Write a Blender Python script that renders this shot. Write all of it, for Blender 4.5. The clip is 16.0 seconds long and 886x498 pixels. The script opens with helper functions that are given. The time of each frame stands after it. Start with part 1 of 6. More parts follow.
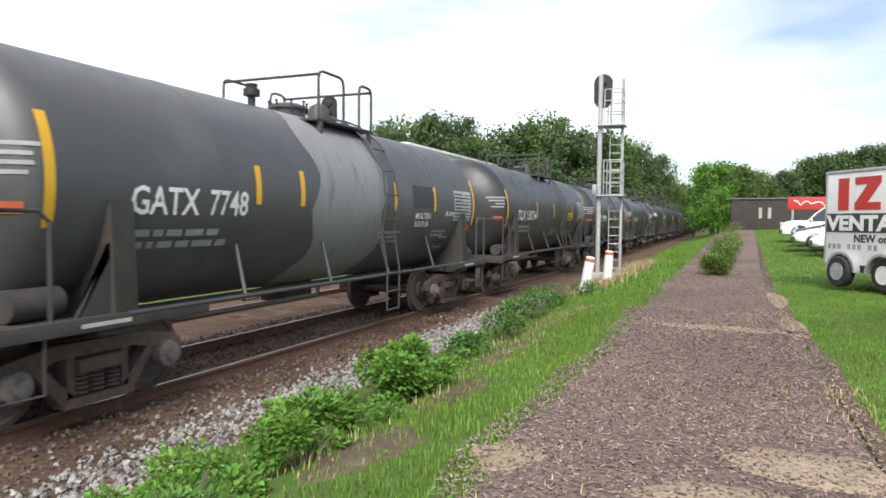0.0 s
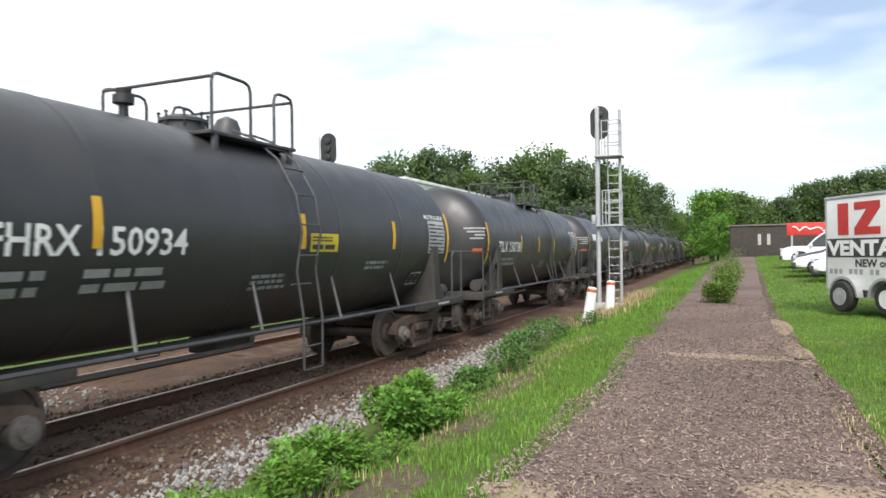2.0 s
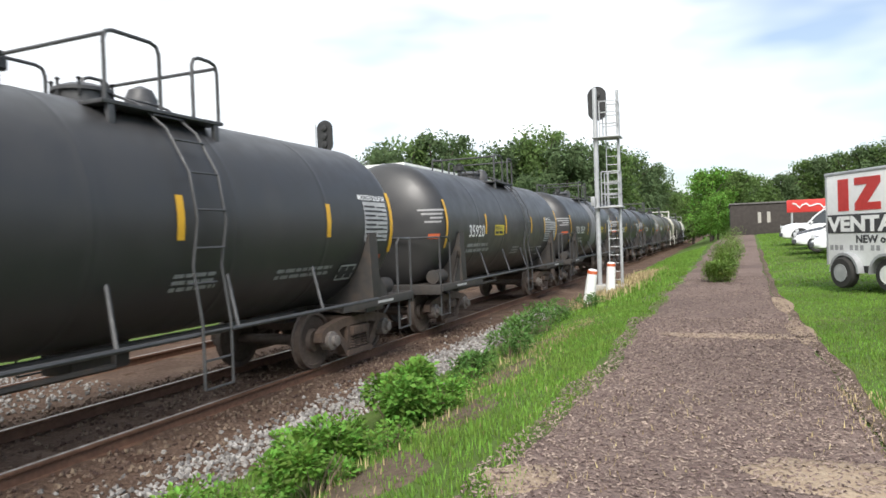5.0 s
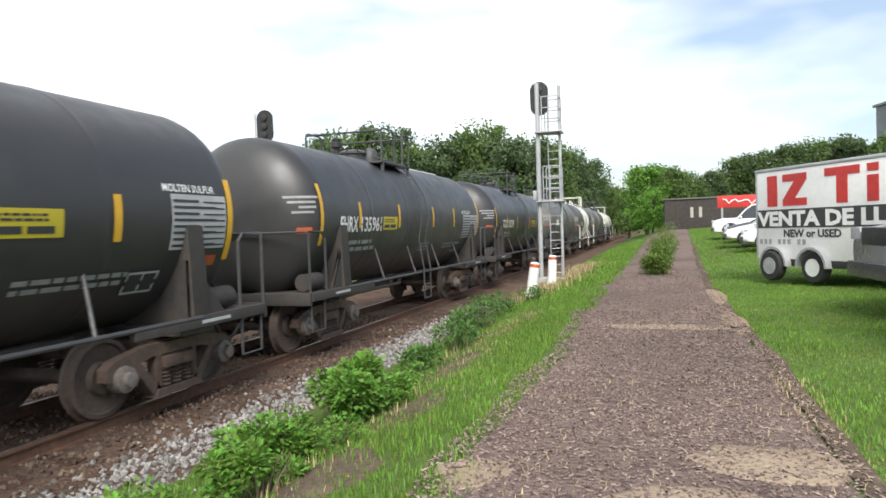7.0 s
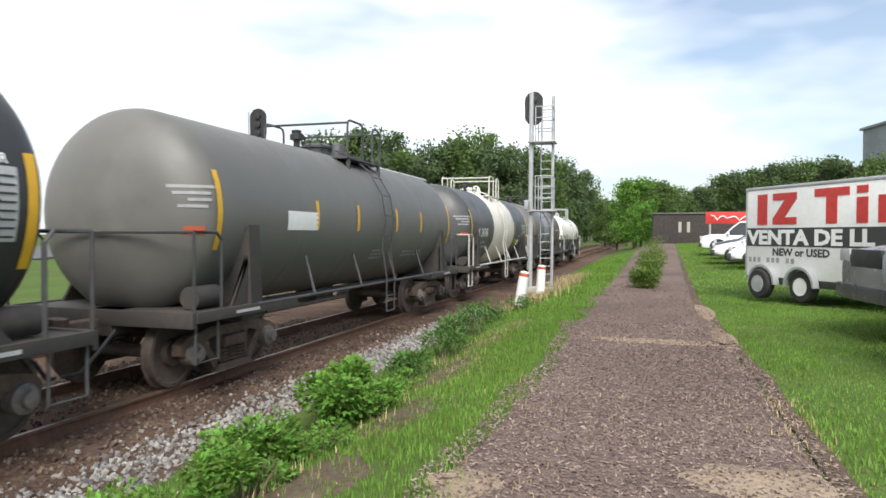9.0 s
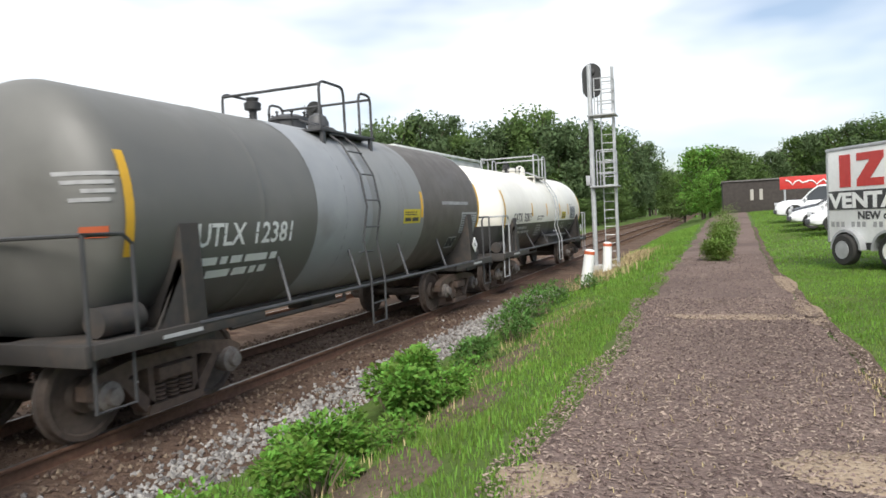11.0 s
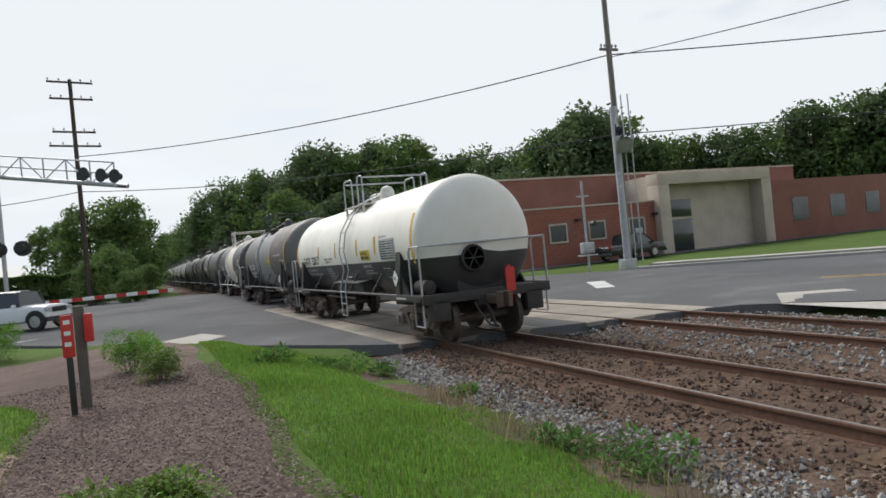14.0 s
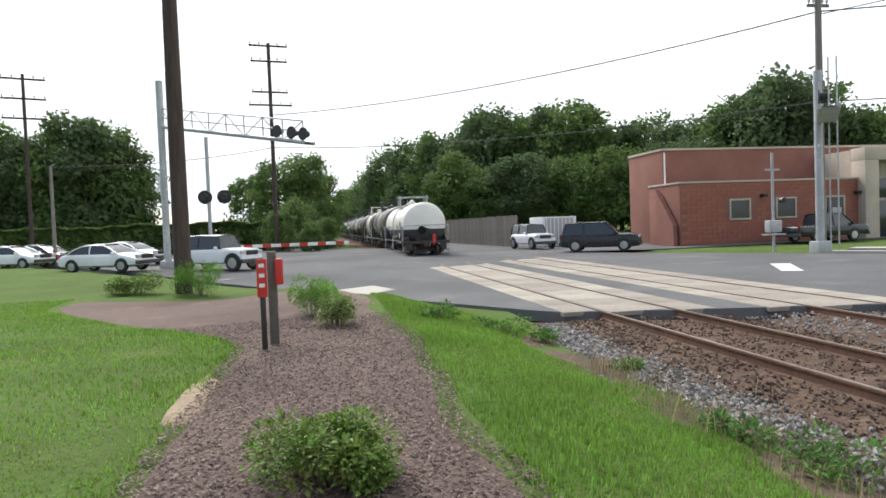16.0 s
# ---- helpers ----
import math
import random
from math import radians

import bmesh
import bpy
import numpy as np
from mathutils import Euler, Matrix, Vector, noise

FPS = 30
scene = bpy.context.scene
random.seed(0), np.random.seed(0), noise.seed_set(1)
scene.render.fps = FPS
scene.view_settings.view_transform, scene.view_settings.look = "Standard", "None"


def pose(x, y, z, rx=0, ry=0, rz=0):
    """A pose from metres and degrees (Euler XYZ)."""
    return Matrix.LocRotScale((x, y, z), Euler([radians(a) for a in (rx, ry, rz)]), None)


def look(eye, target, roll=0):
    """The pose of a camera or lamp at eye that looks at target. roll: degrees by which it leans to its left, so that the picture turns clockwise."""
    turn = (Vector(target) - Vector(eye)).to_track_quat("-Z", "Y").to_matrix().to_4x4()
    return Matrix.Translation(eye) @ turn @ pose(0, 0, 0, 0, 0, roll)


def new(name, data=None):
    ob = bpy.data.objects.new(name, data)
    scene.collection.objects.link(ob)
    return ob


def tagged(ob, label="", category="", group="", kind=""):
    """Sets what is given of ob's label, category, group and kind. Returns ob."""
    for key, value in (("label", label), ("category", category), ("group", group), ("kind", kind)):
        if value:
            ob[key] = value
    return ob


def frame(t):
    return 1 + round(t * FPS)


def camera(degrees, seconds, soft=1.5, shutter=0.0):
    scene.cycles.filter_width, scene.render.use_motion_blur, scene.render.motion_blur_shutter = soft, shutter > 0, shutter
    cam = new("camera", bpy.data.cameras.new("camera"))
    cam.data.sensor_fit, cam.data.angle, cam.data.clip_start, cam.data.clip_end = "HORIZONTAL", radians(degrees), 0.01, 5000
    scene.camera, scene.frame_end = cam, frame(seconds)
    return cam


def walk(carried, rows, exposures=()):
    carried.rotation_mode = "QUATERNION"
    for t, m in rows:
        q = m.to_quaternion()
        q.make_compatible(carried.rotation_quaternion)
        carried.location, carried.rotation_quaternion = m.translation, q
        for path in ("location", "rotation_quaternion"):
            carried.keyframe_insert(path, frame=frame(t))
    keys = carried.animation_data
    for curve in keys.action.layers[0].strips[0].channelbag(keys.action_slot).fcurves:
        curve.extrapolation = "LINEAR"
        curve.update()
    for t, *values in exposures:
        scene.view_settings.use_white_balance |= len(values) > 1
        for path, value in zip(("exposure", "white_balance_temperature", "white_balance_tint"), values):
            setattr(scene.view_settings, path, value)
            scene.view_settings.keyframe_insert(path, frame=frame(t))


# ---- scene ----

# ---------------------------------------------------------------- camera
cam = camera(67.0, 16.0, soft=1.6, shutter=0.08)
# seconds, x, y, z, pitch, roll, yaw; x = 0 is the middle of the near track, z = 0 its rail tops, y runs along it
PATH = [
    (0, 6.955, -0.000, 1.993, -2.43, -0.48, 22.77),
    (0.5, 6.949, 0.002, 2.006, -0.99, -0.26, 22.56),
    (1, 6.933, 0.002, 1.999, 0.09, -0.10, 22.53),
    (1.5, 6.930, 0.003, 1.980, 0.45, 0.11, 22.58),
    (2, 6.918, -0.013, 2.003, 0.42, 0.78, 22.73),
    (2.5, 6.914, -0.001, 2.001, 0.40, 1.44, 22.98),
    (3, 6.912, 0.018, 1.999, 0.14, 1.79, 23.17),
    (3.5, 6.912, 0.021, 2.003, -0.06, 2.04, 23.19),
    (6, 6.927, 0.083, 2.009, -1.45, 1.59, 21.39),
    (6.5, 6.884, 0.102, 2.000, -1.62, 1.17, 19.48),
    (7, 6.827, 0.082, 2.006, -1.60, 1.89, 17.73),
    (7.5, 6.775, 0.049, 2.018, -1.31, 1.07, 16.47),
    (8, 6.759, 0.032, 2.030, -0.67, -0.09, 16.25),
    (10.5, 6.708, 0.301, 2.003, -2.36, 1.46, 18.96),
    (11, 6.687, 0.325, 2.025, -2.47, 2.86, 21.96),
    (11.5, 6.661, 0.310, 2.002, -1.98, 4.53, 26.87),
    (11.9, 6.670, 0.301, 2.013, -0.72, 4.88, 36.78),
    (12, 6.641, 0.279, 2.003, -0.11, 4.84, 40.44),
    (12.2, 6.594, 0.239, 1.989, 0.02, 1.11, 48.88),
    (12.5, 6.572, 0.117, 2.026, -0.47, 0.36, 70.66),
    (12.8, 6.534, 0.031, 1.999, 1.61, 0.05, 98.94),
    (13.1, 6.550, 0.029, 1.993, 0.59, 1.33, 126.38),
    (13.4, 6.519, 0.134, 1.980, 0.58, 2.84, 147.98),
    (13.5, 6.556, 0.140, 1.974, 1.25, 4.45, 151.55),
    (14, 6.532, 0.136, 1.934, 0.10, 5.52, 155.66),
    (14.5, 6.581, 0.112, 1.934, -2.24, 4.91, 161.24),
    (15, 6.643, 0.099, 1.920, -4.84, 4.47, 166.17),
    (15.5, 6.654, 0.097, 1.959, -3.49, 2.91, 169.42),
    (16, 6.604, 0.080, 1.935, -1.95, 2.18, 169.62),
]
walk(cam, [(t, pose(x, y, z, 90 + p, r, yw)) for t, x, y, z, p, r, yw in PATH],
     exposures=((0, 0.86), (8, 0.86), (10.4, 0.62), (11.0, 0.68), (11.5, 0.80), (11.9, 0.66), (12.6, 0.43), (13.2, 0.20), (13.6, 0.17), (14.5, 0.45), (15.5, 0.78), (16, 0.84)))

# ---------------------------------------------------------------- light
world = bpy.data.worlds.new("sky")
scene.world = world
world.use_nodes = True
wn, wl = world.node_tree.nodes, world.node_tree.links
SUN_DIR = Vector((0.22, -0.66, 0.72)).normalized()
sky = wn.new("ShaderNodeTexSky")
sky.sky_type, sky.sun_disc = "NISHITA", False
sky.sun_elevation = math.asin(SUN_DIR.z)
sky.sun_rotation = math.atan2(SUN_DIR.x, SUN_DIR.y)
sky.dust_density, sky.air_density = 2.0, 1.0
wco = wn.new("ShaderNodeTexCoord")
wmap = wn.new("ShaderNodeMapping")
wmap.inputs["Scale"].default_value = (1.0, 1.0, 3.2)
wl.new(wco.outputs["Generated"], wmap.inputs["Vector"])
cloud = wn.new("ShaderNodeTexNoise")
cloud.inputs["Scale"].default_value, cloud.inputs["Detail"].default_value = 1.6, 4.0
cloud.inputs["Roughness"].default_value = 0.55
wl.new(wmap.outputs[0], cloud.inputs["Vector"])
cover = wn.new("ShaderNodeMapRange")
cover.inputs[1].default_value, cover.inputs[2].default_value = 0.40, 0.60
cover.inputs[3].default_value, cover.inputs[4].default_value = 0.16, 1.0
sunward = wn.new("ShaderNodeVectorMath")
sunward.operation = "DOT_PRODUCT"
sunward.inputs[1].default_value = (-0.19, -0.09, 0.0)
wl.new(wco.outputs["Generated"], sunward.inputs[0])
haze = wn.new("ShaderNodeMath")
wl.new(cloud.outputs["Fac"], haze.inputs[0])
wl.new(sunward.outputs["Value"], haze.inputs[1])
wl.new(haze.outputs[0], cover.inputs[0])
gain = wn.new("ShaderNodeVectorMath")
gain.operation = "SCALE"
gain.inputs["Scale"].default_value = 0.105
wl.new(sky.outputs[0], gain.inputs[0])
veil = wn.new("ShaderNodeMix")
veil.data_type = "RGBA"
veil.inputs[7].default_value = (0.72, 0.755, 0.79, 1)
wl.new(cover.outputs[0], veil.inputs[0])
wl.new(gain.outputs[0], veil.inputs[6])
wl.new(veil.outputs[2], wn["Background"].inputs["Color"])
wn["Background"].inputs["Strength"].default_value = 1.0
sun = new("sun", bpy.data.lights.new("sun", "SUN"))
sun.data.energy, sun.data.angle, sun.data.color = 2.6, radians(30), (1.0, 0.96, 0.90)
sun.matrix_basis = look(SUN_DIR * 60, (0, 0, 0))

# ---------------------------------------------------------------- materials


def mat(name, c1, c2=None, rough=0.7, metal=0.0, scale=6.0, big=0.5, bump=0.0, bscale=None, stain=None, stain_amt=0.5,
        vary=0.0, island=0.0, spec=0.5, stretch=(1, 1, 1), translucent=0.0):
    """A surface with two colours mixed by fine and coarse noise, an optional stain, relief and variation from piece to piece."""
    m = bpy.data.materials.new(name)
    m.use_nodes = True
    n, l = m.node_tree.nodes, m.node_tree.links
    b = n["Principled BSDF"]
    c2 = c2 or tuple(v * 0.72 for v in c1)
    co = n.new("ShaderNodeTexCoord")
    mp = n.new("ShaderNodeMapping")
    mp.inputs["Scale"].default_value = stretch
    l.new(co.outputs["Object"], mp.inputs["Vector"])

    def noise_tex(s, d=5.0):
        t = n.new("ShaderNodeTexNoise")
        t.inputs["Scale"].default_value, t.inputs["Detail"].default_value = s, d
        l.new(mp.outputs[0], t.inputs["Vector"])
        return t.outputs["Fac"]

    def remap(sock, a, c, lo=0.0, hi=1.0):
        r = n.new("ShaderNodeMapRange")
        r.inputs[1].default_value, r.inputs[2].default_value, r.inputs[3].default_value, r.inputs[4].default_value = a, c, lo, hi
        l.new(sock, r.inputs[0])
        return r.outputs[0]

    def mix(f, a, c):
        x = n.new("ShaderNodeMix")
        x.data_type = "RGBA"
        for i, v in ((0, f), (6, a), (7, c)):
            if isinstance(v, (tuple, list)):
                x.inputs[i].default_value = (*v, 1)
            elif isinstance(v, float):
                x.inputs[i].default_value = v
            else:
                l.new(v, x.inputs[i])
        return x.outputs[2]

    fine, coarse = noise_tex(scale), noise_tex(big, 3.0)
    col = mix(remap(fine, 0.3, 0.7), c1, c2)
    col = mix(remap(coarse, 0.42, 0.62, 0.0, 0.55), col, tuple(v * 0.8 for v in c2))
    if stain:
        col = mix(remap(noise_tex(big * 2.7, 6.0), 0.55, 0.72, 0.0, stain_amt), col, stain)
    if vary or island:
        src = n.new("ShaderNodeObjectInfo").outputs["Random"] if vary else n.new("ShaderNodeNewGeometry").outputs["Random Per Island"]
        h = n.new("ShaderNodeHueSaturation")
        amt = vary or island
        l.new(remap(src, 0, 1, 1 - amt, 1 + amt), h.inputs["Value"])
        l.new(remap(src, 0, 1, 0.5 - amt * 0.04, 0.5 + amt * 0.04), h.inputs["Hue"])
        l.new(col, h.inputs["Color"])
        col = h.outputs[0]
    l.new(col, b.inputs["Base Color"])
    l.new(remap(fine, 0.2, 0.8, max(rough - 0.1, 0.02), min(rough + 0.1, 1)), b.inputs["Roughness"])
    b.inputs["Metallic"].default_value = metal
    b.inputs["Specular IOR Level"].default_value = spec
    if bump:
        bn = n.new("ShaderNodeBump")
        bn.inputs["Strength"].default_value, bn.inputs["Distance"].default_value = 1.0, bump
        l.new(noise_tex(bscale or scale, 6.0), bn.inputs["Height"])
        l.new(bn.outputs[0], b.inputs["Normal"])
    if translucent:
        out = n["Material Output"]
        tr = n.new("ShaderNodeBsdfTranslucent")
        ms = n.new("ShaderNodeMixShader")
        ms.inputs[0].default_value = translucent
        l.new(col, tr.inputs["Color"])
        l.new(b.outputs[0], ms.inputs[1])
        l.new(tr.outputs[0], ms.inputs[2])
        l.new(ms.outputs[0], out.inputs["Surface"])
    return m


def glass(name, tint=(0.03, 0.035, 0.04)):
    m = mat(name, tint, tint, rough=0.12, scale=2.0, spec=0.8)
    return m


M = {}
M["tank_black"] = mat("tank_black", (0.034, 0.034, 0.036), (0.046, 0.045, 0.045), rough=0.42, scale=3, big=0.25, stain=(0.07, 0.066, 0.062), stain_amt=0.4, bump=0.002, bscale=1.2)
M["tank_dark"] = mat("tank_dark", (0.066, 0.067, 0.070), (0.088, 0.088, 0.088), rough=0.45, scale=3, big=0.25, stain=(0.14, 0.14, 0.14), stain_amt=0.5, bump=0.002, bscale=1.2)
M["tank_grey"] = mat("tank_grey", (0.12, 0.118, 0.108), (0.15, 0.147, 0.135), rough=0.5, scale=3, big=0.3, stain=(0.2, 0.19, 0.18), stain_amt=0.4, bump=0.002, bscale=1.2)
M["tank_pale"] = mat("tank_pale", (0.27, 0.28, 0.29), (0.33, 0.34, 0.35), rough=0.5, scale=3, big=0.4, stain=(0.16, 0.15, 0.14), stain_amt=0.5)
M["tank_mid"] = mat("tank_mid_grey", (0.215, 0.22, 0.215), (0.265, 0.265, 0.255), rough=0.5, scale=2.2, big=0.5, stain=(0.15, 0.14, 0.13), stain_amt=0.6, stretch=(1, 2, 0.5))
M["tank_brown"] = mat("tank_brown_grey", (0.135, 0.118, 0.10), (0.105, 0.093, 0.08), rough=0.55, scale=3, big=0.3, stain=(0.085, 0.08, 0.075), stain_amt=0.5)
M["tank_spill"] = mat("tank_spill", (0.19, 0.19, 0.192), (0.28, 0.28, 0.28), rough=0.55, scale=1.6, big=0.6, stain=(0.09, 0.09, 0.09), stain_amt=0.7, stretch=(1, 2.2, 0.6))
M["tank_white"] = mat("tank_white", (0.86, 0.835, 0.76), (0.82, 0.79, 0.71), rough=0.45, scale=4, big=0.35, stain=(0.70, 0.65, 0.55), stain_amt=0.3, bump=0.001, bscale=1.2)
M["tank_cream"] = mat("tank_cream", (0.83, 0.775, 0.68), (0.75, 0.70, 0.61), rough=0.5, scale=3, big=0.5, stain=(0.60, 0.52, 0.42), stain_amt=0.45)
M["frame"] = mat("car_frame", (0.035, 0.033, 0.032), (0.06, 0.052, 0.046), rough=0.75, scale=9, big=1.2, stain=(0.10, 0.07, 0.05), bump=0.003)
M["truck"] = mat("cast_truck", (0.135, 0.092, 0.068), (0.085, 0.06, 0.048), rough=0.85, scale=14, big=1.5, stain=(0.19, 0.125, 0.085), bump=0.004)
M["wheel"] = mat("wheel_steel", (0.11, 0.082, 0.066), (0.07, 0.054, 0.045), rough=0.7, scale=16, big=2.0, bump=0.002)
M["tread"] = mat("wheel_tread", (0.42, 0.41, 0.40), (0.3, 0.29, 0.28), rough=0.3, metal=0.9, scale=12)
M["cap"] = mat("bearing_cap", (0.22, 0.20, 0.18), (0.13, 0.11, 0.1), rough=0.6, scale=20)
M["pipe_grey"] = mat("painted_pipe", (0.075, 0.075, 0.078), (0.05, 0.05, 0.052), rough=0.5, scale=10)
M["pipe_white"] = mat("white_pipe", (0.7, 0.69, 0.65), (0.55, 0.53, 0.48), rough=0.5, scale=10)
M["yellow"] = mat("reflective_yellow", (0.80, 0.46, 0.03), (0.72, 0.40, 0.03), rough=0.45, scale=8, stain=(0.4, 0.22, 0.05), stain_amt=0.3)
M["sign_yellow"] = mat("sign_yellow", (0.62, 0.50, 0.03), (0.55, 0.44, 0.03), rough=0.5, scale=8)
M["white"] = mat("white_paint", (0.86, 0.86, 0.84), (0.78, 0.78, 0.76), rough=0.5, scale=9)
M["faded"] = mat("faded_lettering", (0.42, 0.42, 0.42), (0.28, 0.28, 0.28), rough=0.6, scale=9)
M["dark_letter"] = mat("dark_lettering", (0.03, 0.03, 0.035), (0.05, 0.05, 0.05), rough=0.6, scale=9)
M["orange"] = mat("placard_orange", (0.55, 0.12, 0.04), (0.45, 0.09, 0.03), rough=0.6, scale=9)
M["red"] = mat("red_paint", (0.62, 0.045, 0.035), (0.5, 0.035, 0.03), rough=0.45, scale=7)
M["board_grey"] = mat("stencil_panel", (0.5, 0.5, 0.5), (0.4, 0.4, 0.4), rough=0.6, scale=9)
M["rail"] = mat("rusty_rail", (0.165, 0.085, 0.052), (0.115, 0.06, 0.038), rough=0.85, scale=18, big=2, stain=(0.21, 0.115, 0.07), bump=0.002)
M["rail_top"] = mat("worn_rail_head", (0.30, 0.27, 0.25), (0.2, 0.15, 0.12), rough=0.4, metal=0.75, scale=8)
M["tie"] = mat("weathered_tie", (0.125, 0.078, 0.054), (0.075, 0.05, 0.037), rough=0.9, scale=10, big=2, stain=(0.17, 0.11, 0.075), bump=0.01, vary=0.3, stretch=(0.3, 1, 1), spec=0.08)
M["ballast"] = mat("ballast_bed", (0.165, 0.112, 0.083), (0.092, 0.062, 0.047), rough=0.95, scale=16, big=0.7, stain=(0.20, 0.145, 0.11), stain_amt=0.7, bump=0.05, bscale=22, spec=0.08)
M["stone_rust"] = mat("rusty_ballast_stone", (0.19, 0.138, 0.108), (0.105, 0.074, 0.058), rough=0.95, scale=20, big=1.5, island=0.5, spec=0.08)
M["soil_dark"] = mat("dark_damp_soil", (0.15, 0.115, 0.085), (0.09, 0.068, 0.05), rough=0.95, scale=18, big=1.0, stain=(0.24, 0.19, 0.13), stain_amt=0.6, bump=0.02, bscale=30, spec=0.08)
M["stone"] = mat("ballast_stone", (0.347, 0.337, 0.326), (0.204, 0.189, 0.173), rough=0.9, scale=20, big=1.5, island=0.45, spec=0.08)
M["grass_soil"] = mat("lawn_soil", (0.095, 0.165, 0.04), (0.088, 0.12, 0.038), rough=0.95, scale=9, big=0.35, stain=(0.17, 0.17, 0.07), stain_amt=0.4, bump=0.03, bscale=25, spec=0.05)
M["blade"] = mat("grass_blade", (0.215, 0.37, 0.066), (0.16, 0.28, 0.053), rough=0.8, scale=1.2, big=0.45, island=0.35, spec=0.08, translucent=0.4, stain=(0.28, 0.345, 0.09), stain_amt=0.5)
M["dry"] = mat("dry_grass", (0.42, 0.34, 0.19), (0.34, 0.27, 0.15), rough=0.9, scale=3, island=0.3, spec=0.08)
M["mulch"] = mat("brown_mulch", (0.225, 0.168, 0.146), (0.14, 0.104, 0.092), rough=0.95, scale=28, big=0.45, stain=(0.25, 0.19, 0.16), stain_amt=0.6, bump=0.04, bscale=30, spec=0.08)
M["chip"] = mat("mulch_chip", (0.285, 0.213, 0.183), (0.14, 0.105, 0.094), rough=0.95, scale=20, island=0.65, spec=0.08)
M["sand"] = mat("bare_sandy_soil", (0.36, 0.29, 0.21), (0.28, 0.21, 0.15), rough=0.95, scale=14, big=0.8, bump=0.02, bscale=30, spec=0.08)
M["asphalt"] = mat("worn_asphalt", (0.15, 0.15, 0.153), (0.115, 0.115, 0.118), rough=0.9, scale=30, big=0.18, stain=(0.195, 0.19, 0.185), stain_amt=0.6, bump=0.006, bscale=60, spec=0.08)
M["concrete"] = mat("crossing_concrete", (0.385, 0.35, 0.30), (0.30, 0.27, 0.23), rough=0.9, scale=10, big=0.6, stain=(0.20, 0.18, 0.155), stain_amt=0.6, bump=0.008, vary=0.15, spec=0.08)
M["pale_concrete"] = mat("pale_concrete", (0.48, 0.46, 0.42), (0.4, 0.38, 0.34), rough=0.9, scale=8, big=0.6, spec=0.08)
M["line_white"] = mat("road_line_white", (0.66, 0.66, 0.63), (0.5, 0.5, 0.48), rough=0.8, scale=12, stain=(0.2, 0.2, 0.2), stain_amt=0.6)
M["line_yellow"] = mat("road_line_yellow", (0.5, 0.33, 0.08), (0.4, 0.27, 0.08), rough=0.8, scale=12, stain=(0.18, 0.16, 0.14), stain_amt=0.6)
M["brick"] = mat("red_brick", (0.34, 0.125, 0.085), (0.27, 0.10, 0.07), rough=0.9, scale=7, big=0.5, vary=0.06, stain=(0.22, 0.12, 0.09), stain_amt=0.4)
M["mortar"] = mat("brick_mortar_face", (0.30, 0.135, 0.10), (0.25, 0.105, 0.078), rough=0.95, scale=9, big=0.4, stain=(0.20, 0.12, 0.1), stain_amt=0.4, bump=0.004, bscale=20)
M["stucco"] = mat("beige_stucco", (0.55, 0.47, 0.38), (0.48, 0.41, 0.33), rough=0.9, scale=10, big=0.6)
M["galv"] = mat("galvanised_steel", (0.50, 0.51, 0.52), (0.40, 0.41, 0.42), rough=0.5, metal=0.35, scale=6, big=0.8)
M["wood_pole"] = mat("creosoted_pole", (0.085, 0.058, 0.046), (0.055, 0.04, 0.034), rough=0.9, scale=12, big=0.8, stain=(0.13, 0.10, 0.085), bump=0.01, stretch=(1, 1, 0.12))
M["grey_pole"] = mat("grey_wood_pole", (0.26, 0.235, 0.205), (0.19, 0.17, 0.15), rough=0.9, scale=12, big=0.8, bump=0.006, stretch=(1, 1, 0.12))
M["black"] = mat("black_enamel", (0.018, 0.018, 0.019), (0.03, 0.03, 0.03), rough=0.5, scale=9)
M["wire"] = mat("cable_sheath", (0.045, 0.045, 0.05), (0.06, 0.06, 0.065), rough=0.7, scale=9)
M["bark"] = mat("tree_bark", (0.11, 0.085, 0.065), (0.07, 0.055, 0.045), rough=0.95, scale=12, bump=0.02, stretch=(1, 1, 0.3))
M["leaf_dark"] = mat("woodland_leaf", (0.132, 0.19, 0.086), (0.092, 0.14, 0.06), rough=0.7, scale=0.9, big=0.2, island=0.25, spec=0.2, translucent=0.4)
M["leaf_mid"] = mat("tree_leaf", (0.155, 0.235, 0.072), (0.108, 0.172, 0.052), rough=0.7, scale=0.9, big=0.2, island=0.25, spec=0.2, translucent=0.4)
M["leaf_bright"] = mat("weed_leaf", (0.205, 0.375, 0.064), (0.125, 0.25, 0.045), rough=0.6, scale=2, big=0.6, island=0.5, spec=0.2, translucent=0.4)
M["leaf_weed"] = mat("dull_weed_leaf", (0.130, 0.247, 0.058), (0.091, 0.176, 0.046), rough=0.7, scale=2, big=0.6, island=0.4, spec=0.2, translucent=0.3)
M["leaf_shrub"] = mat("evergreen_leaf", (0.175, 0.265, 0.05), (0.11, 0.18, 0.036), rough=0.5, scale=2, big=0.9, island=0.5, spec=0.3, stain=(0.32, 0.25, 0.07), stain_amt=0.5, translucent=0.3)
M["stem"] = mat("dry_stem", (0.20, 0.15, 0.10), (0.13, 0.1, 0.07), rough=0.9, scale=9)
M["car_white"] = mat("white_car_paint", (0.86, 0.865, 0.87), (0.82, 0.83, 0.84), rough=0.25, scale=2)
M["car_black"] = mat("black_car_paint", (0.018, 0.019, 0.022), (0.024, 0.024, 0.026), rough=0.25, scale=2)
